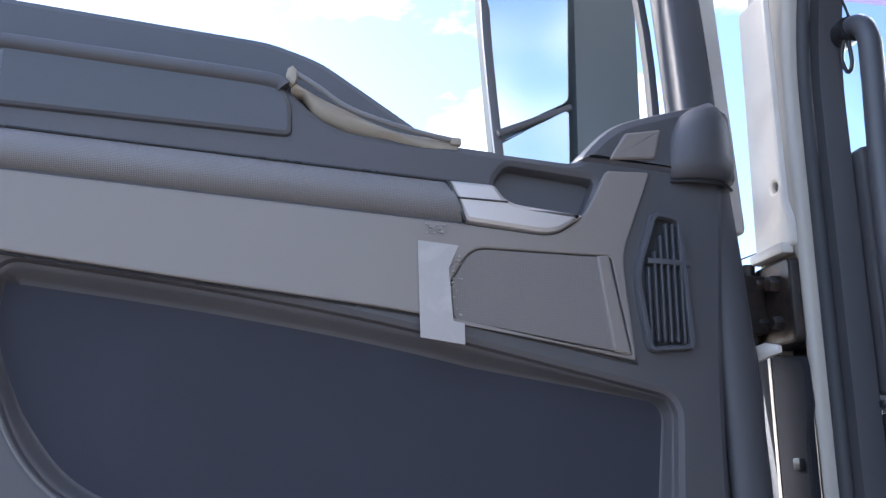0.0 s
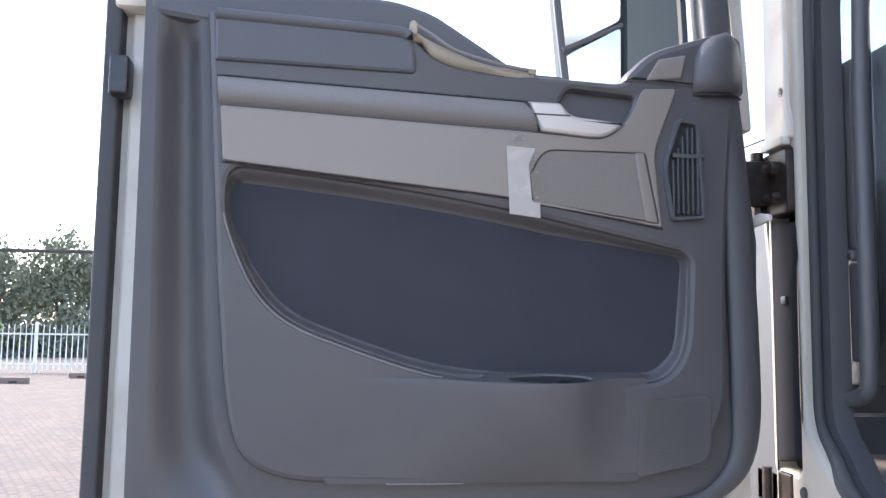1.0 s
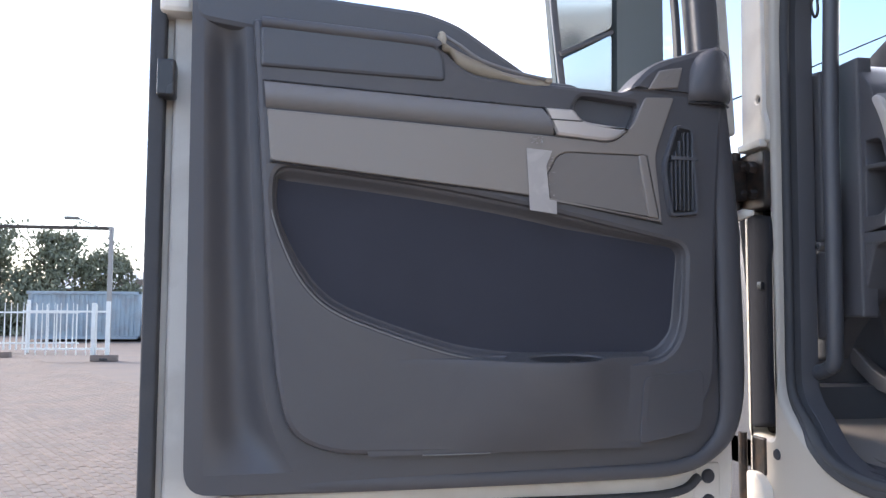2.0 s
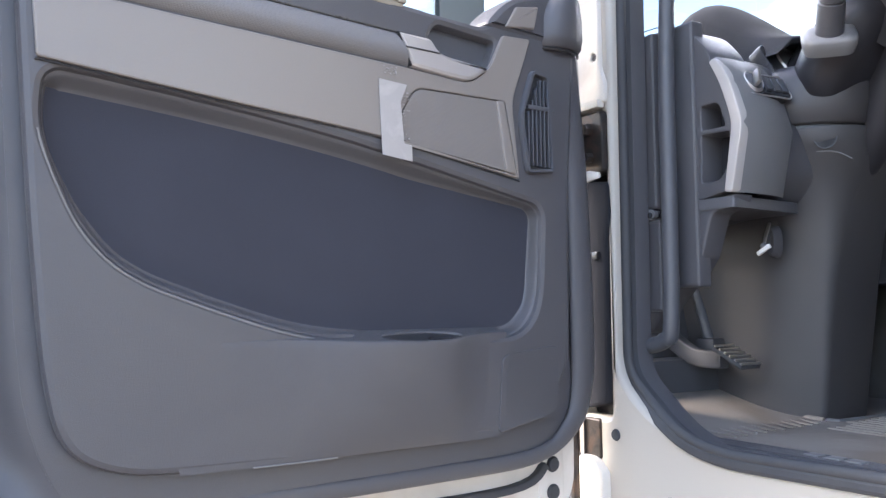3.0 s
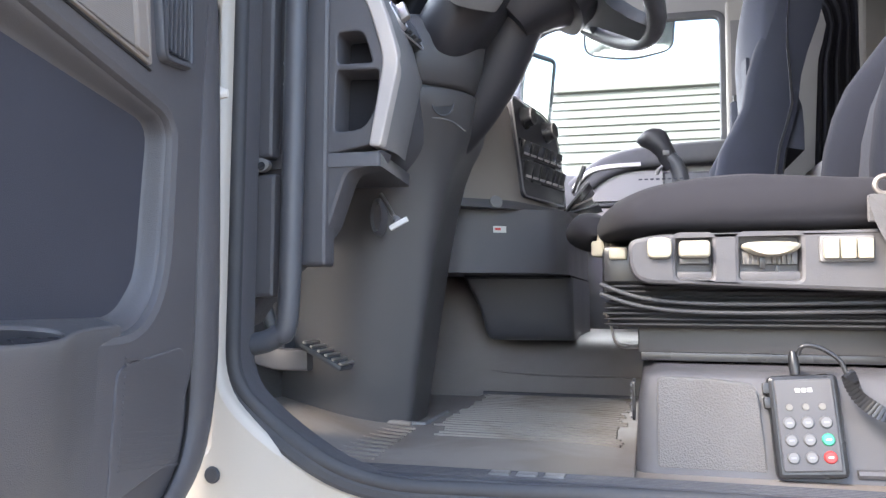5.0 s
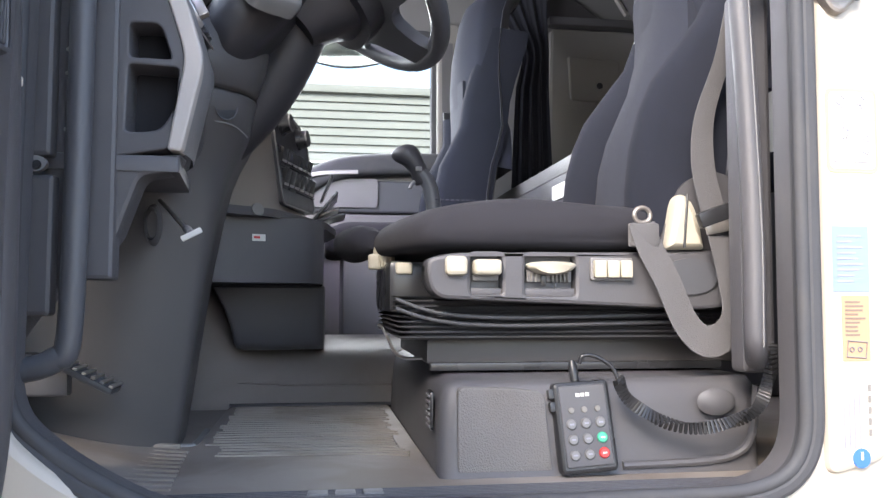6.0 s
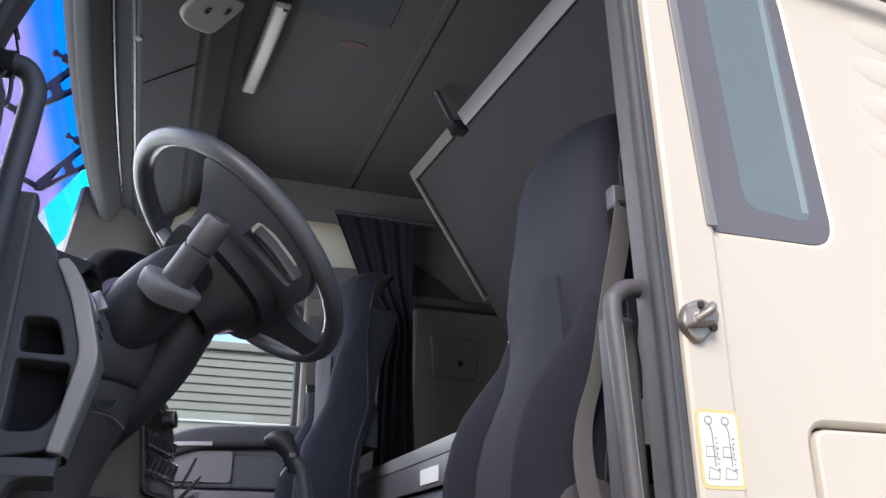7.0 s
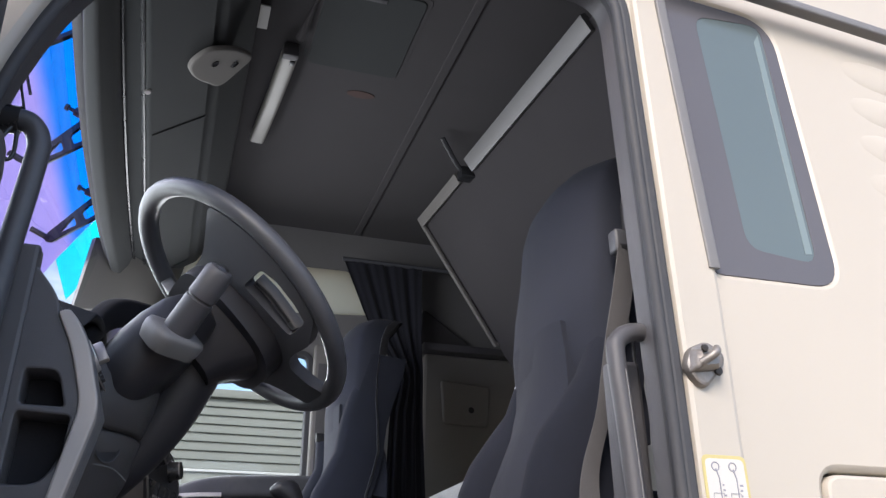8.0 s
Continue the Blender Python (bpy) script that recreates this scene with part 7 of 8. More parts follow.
part("shelf_edge", box((1.34, 2.33, 2.895), (1.97, 2.40, 2.93), 0.008), plastic, cup)
part("corner_trim", plate(fillet([(1.33, 2.93), (1.60, 2.95), (1.36, 3.12)], 0.03, 3), 0.0, 0.03, side(2.437), 0.008), headlining, cup)

cur = []
left_edge = [(3.27, 0.955), (2.98, 1.075), (2.86, 1.15), (2.755, 1.214), (2.70, 1.205), (2.60, 1.182), (2.246, 1.164), (2.0, 1.155)]
for k in range(37):
    t = k / 36
    col_pts = []
    for z in np.linspace(3.27, 2.0, 22):
        xl = float(np.interp(-z, [-a for a, b in left_edge], [b for a, b in left_edge]))
        xr = 1.318 + 0.02 * max(0.0, (2.7 - z) / 0.5)
        tight = 1.0 - 0.55 * math.exp(-((z - 2.74) / 0.07) ** 2)
        w = (0.004 * math.sin(k * 1.35 + 0.6 * math.sin(3 * z)) + 0.005 * math.sin(k * 0.7 + 2 * z)) * tight
        col_pts.append(Vector((xl + (xr - xl) * t, 2.30 + w - 0.025 * math.exp(-((z - 2.74) / 0.10) ** 2), z)))
    cur.append(col_pts)
curtain = thing("curtain", "dark navy cloth curtain hanging by the far door pillar", "curtain", (1.15, 2.3, 2.0))
part("cloth", sheet(cur), curtain_mat, curtain, "", 70)
part("track", tube([(0.95, 2.30, 3.27), (1.95, 2.30, 3.27)], 0.010, n=1), plastic_dark, curtain)
b2 = thing("passenger_seat_belt", "dark seat belt on the far pillar", "seat belt", (0.9, 2.36, 2.3))
part("webbing", sweep([(0.905, 2.37, 2.80), (0.905, 2.36, 2.5), (0.90, 2.35, 2.1)], web, n=2, up=(0, -1, 0)), belt_mat, b2)
part("guide", box((0.885, 2.345, 2.46), (0.925, 2.38, 2.50), 0.006), black, b2)
post = thing("far_pillar_cover", "pale grey cover on the far door pillar", "pillar cover", (0.92, 2.41, 2.3))
part("cover", plate(rrect(0.868, 2.26, 0.965, 2.90, 0.02), 0.0, 0.03, side(2.437), 0.010), lining_light, post)

# overhead lockers above the windscreen
loc = thing("overhead_locker", "dark overhead lockers above the windscreen", "locker", (0.15, 1.2, 3.1))
prof = [(0.012, 3.000), (0.045, 3.005), (0.075, 3.060), (0.085, 3.10), (0.135, 3.105), (0.150, 3.090), (0.30, 3.195), (0.33, 3.215), (0.405, 3.36), (0.415, 3.47), (0.012, 3.47)]
bowed = []
for y in np.linspace(0.07, 2.40, 13):
    bowed.append([Vector((x + (0.045 * (y - 1.3) ** 2 - 0.012) * max(0, 1 - (x - 0.012) / 0.12), y, z)) for x, z in fillet(prof, 0.01, 3)])
part("body", loft(bowed), locker_felt, loc, "", 50)
for y0, y1 in ((0.10, 0.55), (0.56, 1.195), (1.205, 2.30)):
    door_f = [[Vector((x, y, z)) for x, z in ((0.160, 3.087), (0.298, 3.184), (0.298, 3.190), (0.160, 3.093))] for y in (y0, y1)]
    flap = part("flap", loft(door_f), locker_felt, loc, "dark locker flap")
    part("flap_edge", sweep([(0.165, y1 + 0.004, 3.088), (0.23, y1 + 0.004, 3.133), (0.30, y1 + 0.004, 3.182)], circle(0.0015, 6), n=2), black, loc)
    part("lock", lathe([(0, 0.006), (0.008, 0.005), (0.009, 0)], aim((0.148, (y0 + y1) / 2 + 0.1, 3.088), (0.3, -0.2, -1)), 12), silver, loc, "small bright lock")
for x, z in ((0.088, 3.098), (0.136, 3.102)):
    part("groove", sweep([(x + (0.045 * (y - 1.3) ** 2 - 0.012) * max(0, 1 - (x - 0.012) / 0.12), y, z - 0.003) for y in np.linspace(0.08, 2.39, 12)], circle(0.006, 8), n=1), black, loc)
ax = Vector((0.125, 0.150, 0.088)).normalized()
nx = (Vector((0.57, 0, -0.82)) - ax * Vector((0.57, 0, -0.82)).dot(ax)).normalized()
ay = nx.cross(ax)
LP = Matrix(((ax.x, ay.x, nx.x, 0.310), (ax.y, ay.y, nx.y, 0.930), (ax.z, ay.z, nx.z, 3.190), (0, 0, 0, 1)))
lampm = part("lamp_plate", plate(fillet([(-0.102, -0.030), (-0.036, -0.066), (0.090, -0.072), (0.098, 0.072), (0.0, 0.074), (-0.090, 0.042)], 0.035, 5), 0.004, 0.018, LP, 0.006), lining_light, loc, "pale grey lamp plate")
part("lamp_eye", lathe([(0, 0.010), (0.010, 0.013), (0.012, 0.011)], LP @ Matrix.Translation((-0.022, 0.005, 0.008)), 16), black, lampm)
part("lamp_switch", box((0.040, 0.012, 0.016), (0.054, 0.034, 0.022), 0.002, m=LP), black, lampm)
rl = thing("roof_light", "unlit white strip light on the headlining", "strip light", (0.5, 1.4, 3.42))
part("tube_cover", sweep([(0.530, 1.145, 3.432), (0.511, 1.41, 3.432), (0.487, 1.675, 3.432)], rrect(-0.026, -0.022, 0.026, 0.022, 0.012, 3), n=2, up=(0, 0, 1)), milky, rl, "milky white cover")
part("end_cap", box((0.506, 1.120, 3.408), (0.556, 1.150, 3.456), 0.006), plastic, rl)
part("switch", box((0.532, 1.152, 3.405), (0.548, 1.170, 3.412), 0.002), black, rl)
part("end_spike", loft([[Vector((0.548 + 0.014 * a, 1.06, 3.43 + 0.012 * b)) for a, b in circle(1, 8)], [Vector((0.575 + 0.002 * a, 0.88, 3.455 + 0.002 * b)) for a, b in circle(1, 8)]]), headlining, rl)
single("roof_label", box((0.415, 0.955, 3.4385), (0.445, 1.06, 3.4425), 0.0), paper, "small white label on the headlining", "label")
single("roof_stain", plate([(0.80 + 0.05 * a, 1.33 + 0.02 * b) for a, b in circle(1, 14)], 0.0, -0.002, flat(3.4595), 0.0005), stain_felt, "brown stain on the headlining", "stain")

# sun visor of tinted acrylic outside the windscreen, on black brackets
vis = thing("outside_sun_visor", "blue and violet tinted acrylic sun visor on black brackets", "sun visor", (-0.2, 1.2, 3.0))
upper = [(-0.02, 3.46), (-0.10, 3.36), (-0.17, 3.245)]
lower = [(-0.171, 3.243), (-0.22, 3.16), (-0.34, 2.92), (-0.40, 2.79)]
for name, m_v, y0, y1, pts in (("tinted_panel", visor_tint, 0.10, 2.42, upper + lower[1:]), ("cyan_panel", visor_cyan, 2.422, 2.90, upper + lower[1:2])):
    part(name, sheet([[Vector((x, y, z)) for y in np.linspace(y0, y1, 5)] for x, z in pts]), m_v, vis, "blue and violet tinted acrylic" if name[0] == "t" else "cyan tinted acrylic")
for y in (0.29, 0.81, 1.33, 1.85):
    arm = fillet([(-0.178, 2.992), (-0.150, 2.990), (-0.02, 3.105), (0.0, 3.20), (-0.035, 3.205), (-0.172, 3.022)], [0.010, 0.010, 0.01, 0.01, 0.01, 0.010], 3)
    hole_a = fillet([(-0.130, 3.030), (-0.085, 3.066), (-0.098, 3.096)], 0.008, 3)
    hole_b = fillet([(-0.060, 3.090), (-0.025, 3.120), (-0.035, 3.175), (-0.075, 3.118)], 0.008, 3)
    part("bracket", plate(arm, -0.006, 0.006, side(y), 0.003, holes=(hole_a, hole_b)), black, vis, "black pierced bracket")
    part("bracket_foot", tube([(-0.225, y - 0.004, 3.030), (-0.165, y, 3.004)], 0.010, n=1), black, vis)
    part("bracket_bolt", lathe([(0, 0.03), (0.010, 0.029), (0.011, 0.020), (0.006, 0.018), (0.006, 0.0), (0.014, -0.002), (0.014, -0.03)], aim((-0.075, y - 0.02, 3.195), (-1, 0, 0.4)), 12), black, vis)
part("aerial", tube([(-0.12, 0.95, 3.0), (-0.16, 0.93, 3.12), (-0.18, 0.92, 3.18)], 0.004, n=2), black, vis)

# labels on the door pillar
lab = thing("warning_label", "white pictogram label with a yellow border on the pillar", "label", (1.06, -0.012, 1.94))
part("border", plate(rrect(1.026, 1.884, 1.098, 1.994, 0.010), 0.010, 0.0108, side(0), 0.0003), yellow_ink, lab)
part("field", plate(rrect(1.0305, 1.889, 1.0935, 1.989, 0.008), 0.0108, 0.0113, side(0), 0.0002), paper, lab)
mk = random.Random(7)
for x in (1.046, 1.074):
    part("drawing", tube([(x, -0.0118, 1.975), (x + 0.004, -0.0118, 1.962), (x + 0.004, -0.0118, 1.915)], 0.0009, n=1, seg=5), ink_pale, lab, "thin line drawing")
    part("drawing", sweep([(x + 0.006 * a, -0.0118, 1.978 + 0.006 * b) for a, b in circle(1, 10)], circle(0.0008, 5), n=1, closed=True), ink_pale, lab)
    part("drawing", sweep([(x + a, -0.0118, 1.928 + b) for a, b in ((-0.010, 0), (0.008, 0), (0.008, 0.014), (-0.008, 0.014))], circle(0.0006, 5), n=1, closed=True), ink_pale, lab)
    part("drawing", sweep([(x + a, -0.0118, 1.898 + b) for a, b in ((-0.010, 0), (0.008, 0), (0.010, 0.010), (-0.006, 0.016))], circle(0.0006, 5), n=1, closed=True), ink_pale, lab)
    for k in range(7):
        part("text_bar", box((x + 0.008, -0.0119, 1.910 + 0.007 * k), (x + 0.010 + 0.004 * mk.random(), -0.0112, 1.9125 + 0.007 * k), 0), ink_pale, lab)
lb = thing("blue_label", "pale blue printed label on the pillar", "label", (1.055, -0.012, 1.77))
part("field", plate(rrect(1.030, 1.732, 1.080, 1.815, 0.001), 0.010, 0.0108, side(0), 0.0002), blue_ink, lb)
part("border", plate(rrect(1.029, 1.731, 1.081, 1.816, 0.001), 0.010, 0.0105, side(0), 0.0002), ink_pale, lb)
for k in range(9):
    part("text_bar", box((1.036, -0.0114, 1.744 + 0.0072 * k), (1.056 + 0.016 * mk.random(), -0.0107, 1.7464 + 0.0072 * k), 0), ink_pale, lb)
lo = thing("orange_label", "pale orange printed label on the pillar", "label", (1.06, -0.012, 1.69))
part("field", plate(rrect(1.041, 1.644, 1.079, 1.727, 0.001), 0.010, 0.0108, side(0), 0.0002), orange_ink, lo)
for k in range(9):
    part("text_bar", box((1.045, -0.0114, 1.676 + 0.0052 * k), (1.060 + 0.016 * mk.random(), -0.0107, 1.6785 + 0.0052 * k), 0), dark_brick, lo)
part("drawing", sweep([(1.060 + a, -0.0116, 1.660 + b) for a, b in ((-0.014, -0.010), (0.012, -0.012), (0.014, 0.008), (-0.012, 0.010))], circle(0.0009, 5), n=1, closed=True), ink, lo)
for x in (1.053, 1.064):
    part("drawing", sweep([(x + 0.003 * a, -0.0116, 1.659 + 0.003 * b) for a, b in circle(1, 8)], circle(0.0008, 5), n=1, closed=True), ink, lo)
ls = thing("lower_label", "upright printed label with a blue round sign", "label", (1.06, -0.012, 1.57))
for k in range(4):
    part("text_bar", box((1.040 + 0.007 * k, -0.0110, 1.535), (1.0415 + 0.007 * k, -0.0103, 1.605 + 0.018 * mk.random()), 0), ink_pale, ls)
part("round_sign", lathe([(0, 0.0008), (0.012, 0.0006), (0.0125, 0)], aim((1.063, -0.0100, 1.523), (0, -1, 0)), 24), blue_solid, ls, "blue round sign")
part("sign_mark", box((1.0615, -0.0116, 1.521), (1.0645, -0.0108, 1.531), 0), paper, ls)
for k in range(5):
    part("text_bar", box((1.074, -0.0110, 1.55 + 0.014 * k), (1.078, -0.0103, 1.559 + 0.014 * k), 0), lining_light, ls)

# striker of the door lock
stk = thing("door_striker", "bare steel door striker bolted to the pillar", "striker", (1.05, -0.02, 2.12))
part("plate", plate(fillet([(1.014, 2.118), (1.030, 2.092), (1.046, 2.087), (1.080, 2.120), (1.084, 2.140), (1.056, 2.158), (1.026, 2.146)], 0.008, 3), 0.008, 0.022, side(0), 0.005), dull_steel, stk)
part("block", loft([[Vector((1.045 + x, -0.02 - d, 2.125 + z)) for x, z in fillet([(-0.022 * k, -0.016 * k), (0.020 * k, -0.010 * k), (0.016 * k, 0.018 * k), (-0.018 * k, 0.014 * k)], 0.006, 3)] for d, k in ((0, 1.2), (0.012, 1.0), (0.020, 0.7))]), dull_steel, stk, "", 50)
part("pin", tube([(1.030, -0.036, 2.118), (1.046, -0.050, 2.130), (1.056, -0.040, 2.140)], 0.006, n=4), dull_steel, stk)
part("screw", lathe([(0, 0.004), (0.006, 0.003), (0.007, 0)], aim((1.066, -0.023, 2.112), (0, -1, 0)), 12), hinge_metal, stk)
part("screw", lathe([(0, 0.004), (0.005, 0.003), (0.006, 0)], aim((1.034, -0.042, 2.138), (0, -1, 0)), 12), hinge_metal, stk)

# mirrors outside the passenger side
m2 = thing("passenger_mirror", "wing mirror outside the passenger window", "wing mirror", (0.0, 2.75, 2.4))
MG = Matrix.Translation((0.045, 2.735, -0.055)) @ Matrix.Rotation(radians(-33), 4, "Z") @ facing_x(0) @ Matrix.Translation((0, 2.52, 0)) @ Matrix.Rotation(radians(7.75), 4, "X") @ Matrix.Translation((0, -2.52, 0))
part("housing", plate(rrect(-0.112, 2.205, 0.118, 2.885, 0.05, 5), -0.13, 0.010, MG, 0.015, holes=(rrect(-0.090, 2.238, 0.098, 2.862, 0.02),)), plastic_dark, m2, "", 50)
part("glass_backing", plate(rrect(-0.10, 2.22, 0.105, 2.87, 0.03), -0.02, -0.005, MG, 0.001), black, m2)
part("upper_glass", plate(rrect(-0.088, 2.47, 0.096, 2.86, 0.02), -0.004, 0.006, MG, 0.002), mirror, m2, "mirror glass")
part("lower_glass", plate(rrect(-0.088, 2.24, 0.096, 2.45, 0.02), -0.004, 0.006, MG, 0.002), mirror, m2, "mirror glass")
part("arm", tube([(-0.10, 2.48, 2.30), (-0.10, 2.70, 2.30)], 0.025, n=1), plastic_dark, m2)
m3 = thing("kerb_mirror", "grey kerb mirror above the passenger door", "kerb mirror", (0.5, 2.65, 2.8))
km = []
for d, g in ((0.050, 0.35), (0.040, 0.75), (0.020, 0.94), (0.0, 1.0), (-0.006, 1.0)):
    km.append([Vector((0.49, 2.66, 2.865)) + Vector((g * a, d * 0.85 - 0.35 * g * b, 0.94 * g * b - d * 0.3)) for a, b in
               fillet([(-0.20, -0.070), (0.0, -0.110), (0.185, -0.070), (0.195, 0.085), (-0.20, 0.085)], [0.04, 0.20, 0.035, 0.03, 0.03], 5)])
shell = part("housing", loft(km), plastic_dark, m3, "dark shell", 50)
part("glass", loft([[Vector((0.49, 2.66, 2.865)) + Vector((g * a, d - 0.35 * g * b, 0.94 * g * b + d * 0.3)) for a, b in
                     fillet([(-0.20, -0.070), (0.0, -0.110), (0.185, -0.070), (0.195, 0.085), (-0.20, 0.085)], [0.04, 0.20, 0.035, 0.03, 0.03], 5)]
                    for d, g in ((-0.003, 0.955), (-0.008, 0.955), (-0.016, 0.7), (-0.021, 0.4), (-0.022, 0.05))]), kerb_glass, m3, "grey convex mirror glass", 60)
part("arm", tube([(0.49, 2.66, 2.97), (0.49, 2.55, 3.05), (0.49, 2.48, 3.05)], 0.015, n=3), black, m3)

hatch = thing("roof_hatch", "dark roof hatch in the headlining", "hatch", (0.735, 1.0, 3.44))
part("lid", plate(fillet([(0.590, 0.815), (0.890, 0.815), (0.890, 1.205), (0.590, 1.205)], 0.025, 4), 0.004, -0.004, flat(3.4585), 0.003), locker_felt, hatch)
part("frame", plate(fillet([(0.575, 0.800), (0.905, 0.800), (0.905, 1.220), (0.575, 1.220)], 0.03, 4), 0.002, -0.001, flat(3.4595), 0.0008, holes=(fillet([(0.592, 0.817), (0.888, 0.817), (0.888, 1.203), (0.592, 1.203)], 0.025, 4),)), headlining, hatch)
part("handle", box((0.70, 0.84, 3.4505), (0.77, 0.855, 3.4555), 0.002), plastic, hatch)

# ---------------------------------------------------------------- the yard
ground = structure("ground", plate([(-600, -600), (600, -600), (600, 600), (-600, 600)], -0.5, 0.0, flat(-0.004), 0.001), joint_sand, "sandy ground between the paving blocks")
rg = random.Random(11)
TURN_P = Matrix.Rotation(radians(28), 4, "Z")


def block_at(i, j):
    """Running bond of 200 x 100 mm blocks, the courses turned to the yard."""
    return TURN_P @ Vector((0.206 * i + (0.103 if j % 2 else 0.0), 0.106 * j, 0))


verts, faces = [], []
near = []
for j in range(-330, 40):
    for i in range(-190, 0):
        c = block_at(i, j)
        if not (-31 < c.x < -3.2 and -1.2 + 0.36 * c.x - 2.2 < c.y < -0.8 + 0.20 * c.x + 0.6):
            continue
        if -6.4 < c.x < -5.0 and len(near) < 290 and -3.2 < c.y:
            near.append((c, i, j))
            continue
        h = rg.uniform(-0.0015, 0.002)
        b = len(verts)
        for x, y, z in ((-0.1, -0.05, -0.004), (0.1, -0.05, -0.004), (0.1, 0.05, -0.004), (-0.1, 0.05, -0.004),
                        (-0.093, -0.043, 0.009 + h), (0.093, -0.043, 0.009 + h), (0.093, 0.043, 0.009 + h), (-0.093, 0.043, 0.009 + h)):
            verts.append(TURN_P.to_3x3() @ Vector((x, y, z)) + c)
        faces += [(b + 4, b + 5, b + 6, b + 7), (b, b + 1, b + 5, b + 4), (b + 1, b + 2, b + 6, b + 5), (b + 2, b + 3, b + 7, b + 6), (b + 3, b, b + 4, b + 7)]
me = bpy.data.meshes.new("paving_blocks")
me.from_pydata(verts, [], faces)
paving_isl = paving.copy()
nt = paving_isl.node_tree
geo = nt.nodes.new("ShaderNodeNewGeometry")
for n in nt.nodes:
    if n.type == "OBJECT_INFO":
        nt.links.new(geo.outputs["Random Per Island"], n.outputs["Random"].links[0].to_socket)
me.materials.append(paving_isl)
pavement = tagged(new("pavement", me), "worn brown grey block paving of the yard", "paving", kind="stuff")
unit = bmesh.new()
loft([[Vector((a * sx, b * sy, z)) for a, b in ((-1, -1), (1, -1), (1, 1), (-1, 1))] for sx, sy, z in ((0.1, 0.05, -0.004), (0.093, 0.043, 0.009))], unit)
unit_mesh = mesh_of("paving_block", unit, paving)
for c, i, j in near:
    ob = new("paving_block", unit_mesh)
    ob.matrix_basis = Matrix.Translation(c + Vector((0, 0, rg.uniform(-0.001, 0.002)))) @ TURN_P
    ob.parent = pavement
structure("road", plate([(-400, -400), (400, -400), (400, 400), (-400, 400)], -0.05, 0.0, flat(-0.001), 0.0005), paving, "worn block paving reaching to the fences")

# white palisade fence
def fence(p0, p1, height, label):
    p0, p1 = Vector(p0), Vector(p1)
    f = thing("fence", label, "fence", p0, "fences of the yard")
    d = (p1 - p0)
    n = int(d.length / 0.21)
    way = d.normalized()
    m = Matrix.Translation(p0) @ Matrix.Rotation(math.atan2(way.y, way.x), 4, "Z")
    pale = mesh_of("pale", box((-0.03, -0.012, 0.12), (0.03, 0.012, height), 0.0), fence_white)
    for v in pale.vertices:
        if v.co.z > height - 0.001 and abs(v.co.x) > 0.02:
            v.co.x *= 0.25
    for k in range(n):
        ob = new("pale", pale)
        ob.matrix_basis = m @ Matrix.Translation((0.21 * k, 0, 0))
        ob.parent = f
        ob.matrix_parent_inverse = f.matrix_basis.inverted()
    for z in (0.35, height - 0.35):
        part("rail", box((0, 0.012, z - 0.03), (d.length, 0.05, z + 0.03), 0.0, m=m), fence_white, f)
    for k in range(int(d.length / 2.75) + 1):
        part("post", box((2.75 * k - 0.05, 0.05, 0), (2.75 * k + 0.05, 0.14, height + 0.1), 0.005, m=m), fence_white, f)


fence((-30, -30, 0), (-30, -9, 0), 1.80, "white steel palisade fence along the yard")
fence((-41.5, -14, 0), (-41.5, 2, 0), 1.75, "white steel palisade fence behind the parked car")
# loose barrier panels on block feet
for k, (x, y) in enumerate(((-24.3, -11.7), (-27.2, -10.75), (-25.2, -7.0))):
    br = thing("concrete_block", "dark recycled block foot of a barrier panel", "barrier foot", (x, y, 0), "feet of the barriers")
    part("foot", box((x - 0.13, y - 0.40, 0), (x + 0.13, y + 0.40, 0.20), 0.03), dark_brick, br)
    part("foot_slot", box((x + 0.10, y - 0.12, 0.03), (x + 0.14, y + 0.12, 0.10), 0.01), black, br)
bp = thing("road_barrier", "white barrier fence panel standing on block feet", "barrier", (-25.2, -8.5, 0))
for k in range(8):
    part("bar", box((-25.22, -9.3 + 0.29 * k, 0.2), (-25.18, -9.27 + 0.29 * k, 1.75), 0.0), fence_white, bp)
for z in (0.35, 1.5):
    part("rail", box((-25.23, -9.4, z), (-25.17, -6.9, z + 0.06), 0.005), fence_white, bp)
part("post", box((-25.26, -6.98, 0.15), (-25.14, -6.86, 1.85), 0.01), fence_white, bp)
part("post", box((-25.26, -7.40, 0.15), (-25.14, -7.28, 1.80), 0.01), fence_white, bp)

# gantry with lamps
gan = thing("lamp_gantry", "dark steel gantry with small lamps over the yard", "gantry", (-36, -9.33, 0))
part("post", box((-36.09, -9.42, 0), (-35.91, -9.24, 5.15), 0.01), concrete, gan, "grey steel post")
part("beam", box((-36.08, -34, 5.00), (-35.92, -9.25, 5.15), 0.01), hinge_metal, gan, "dark steel beam")
part("post", box((-36.09, -34, 0), (-35.91, -33.8, 5.15), 0.01), concrete, gan)
for y in (-9.8, -20.3):
    part("lamp_arm", tube([(-36, y, 5.1), (-35.4, y - 0.8, 5.45)], 0.03, n=1), concrete, gan)
    part("lamp_head", box((-35.6, y - 1.3, 5.38), (-35.2, y - 0.75, 5.50), 0.03), lining_light, gan)

# blue-grey container
ct = thing("container", "blue grey corrugated steel container", "container", (-39, -11, 0))
part("body", box((-45, -13.6, 0.15), (-39.06, -8.62, 2.32), 0.02), blue_steel, ct)
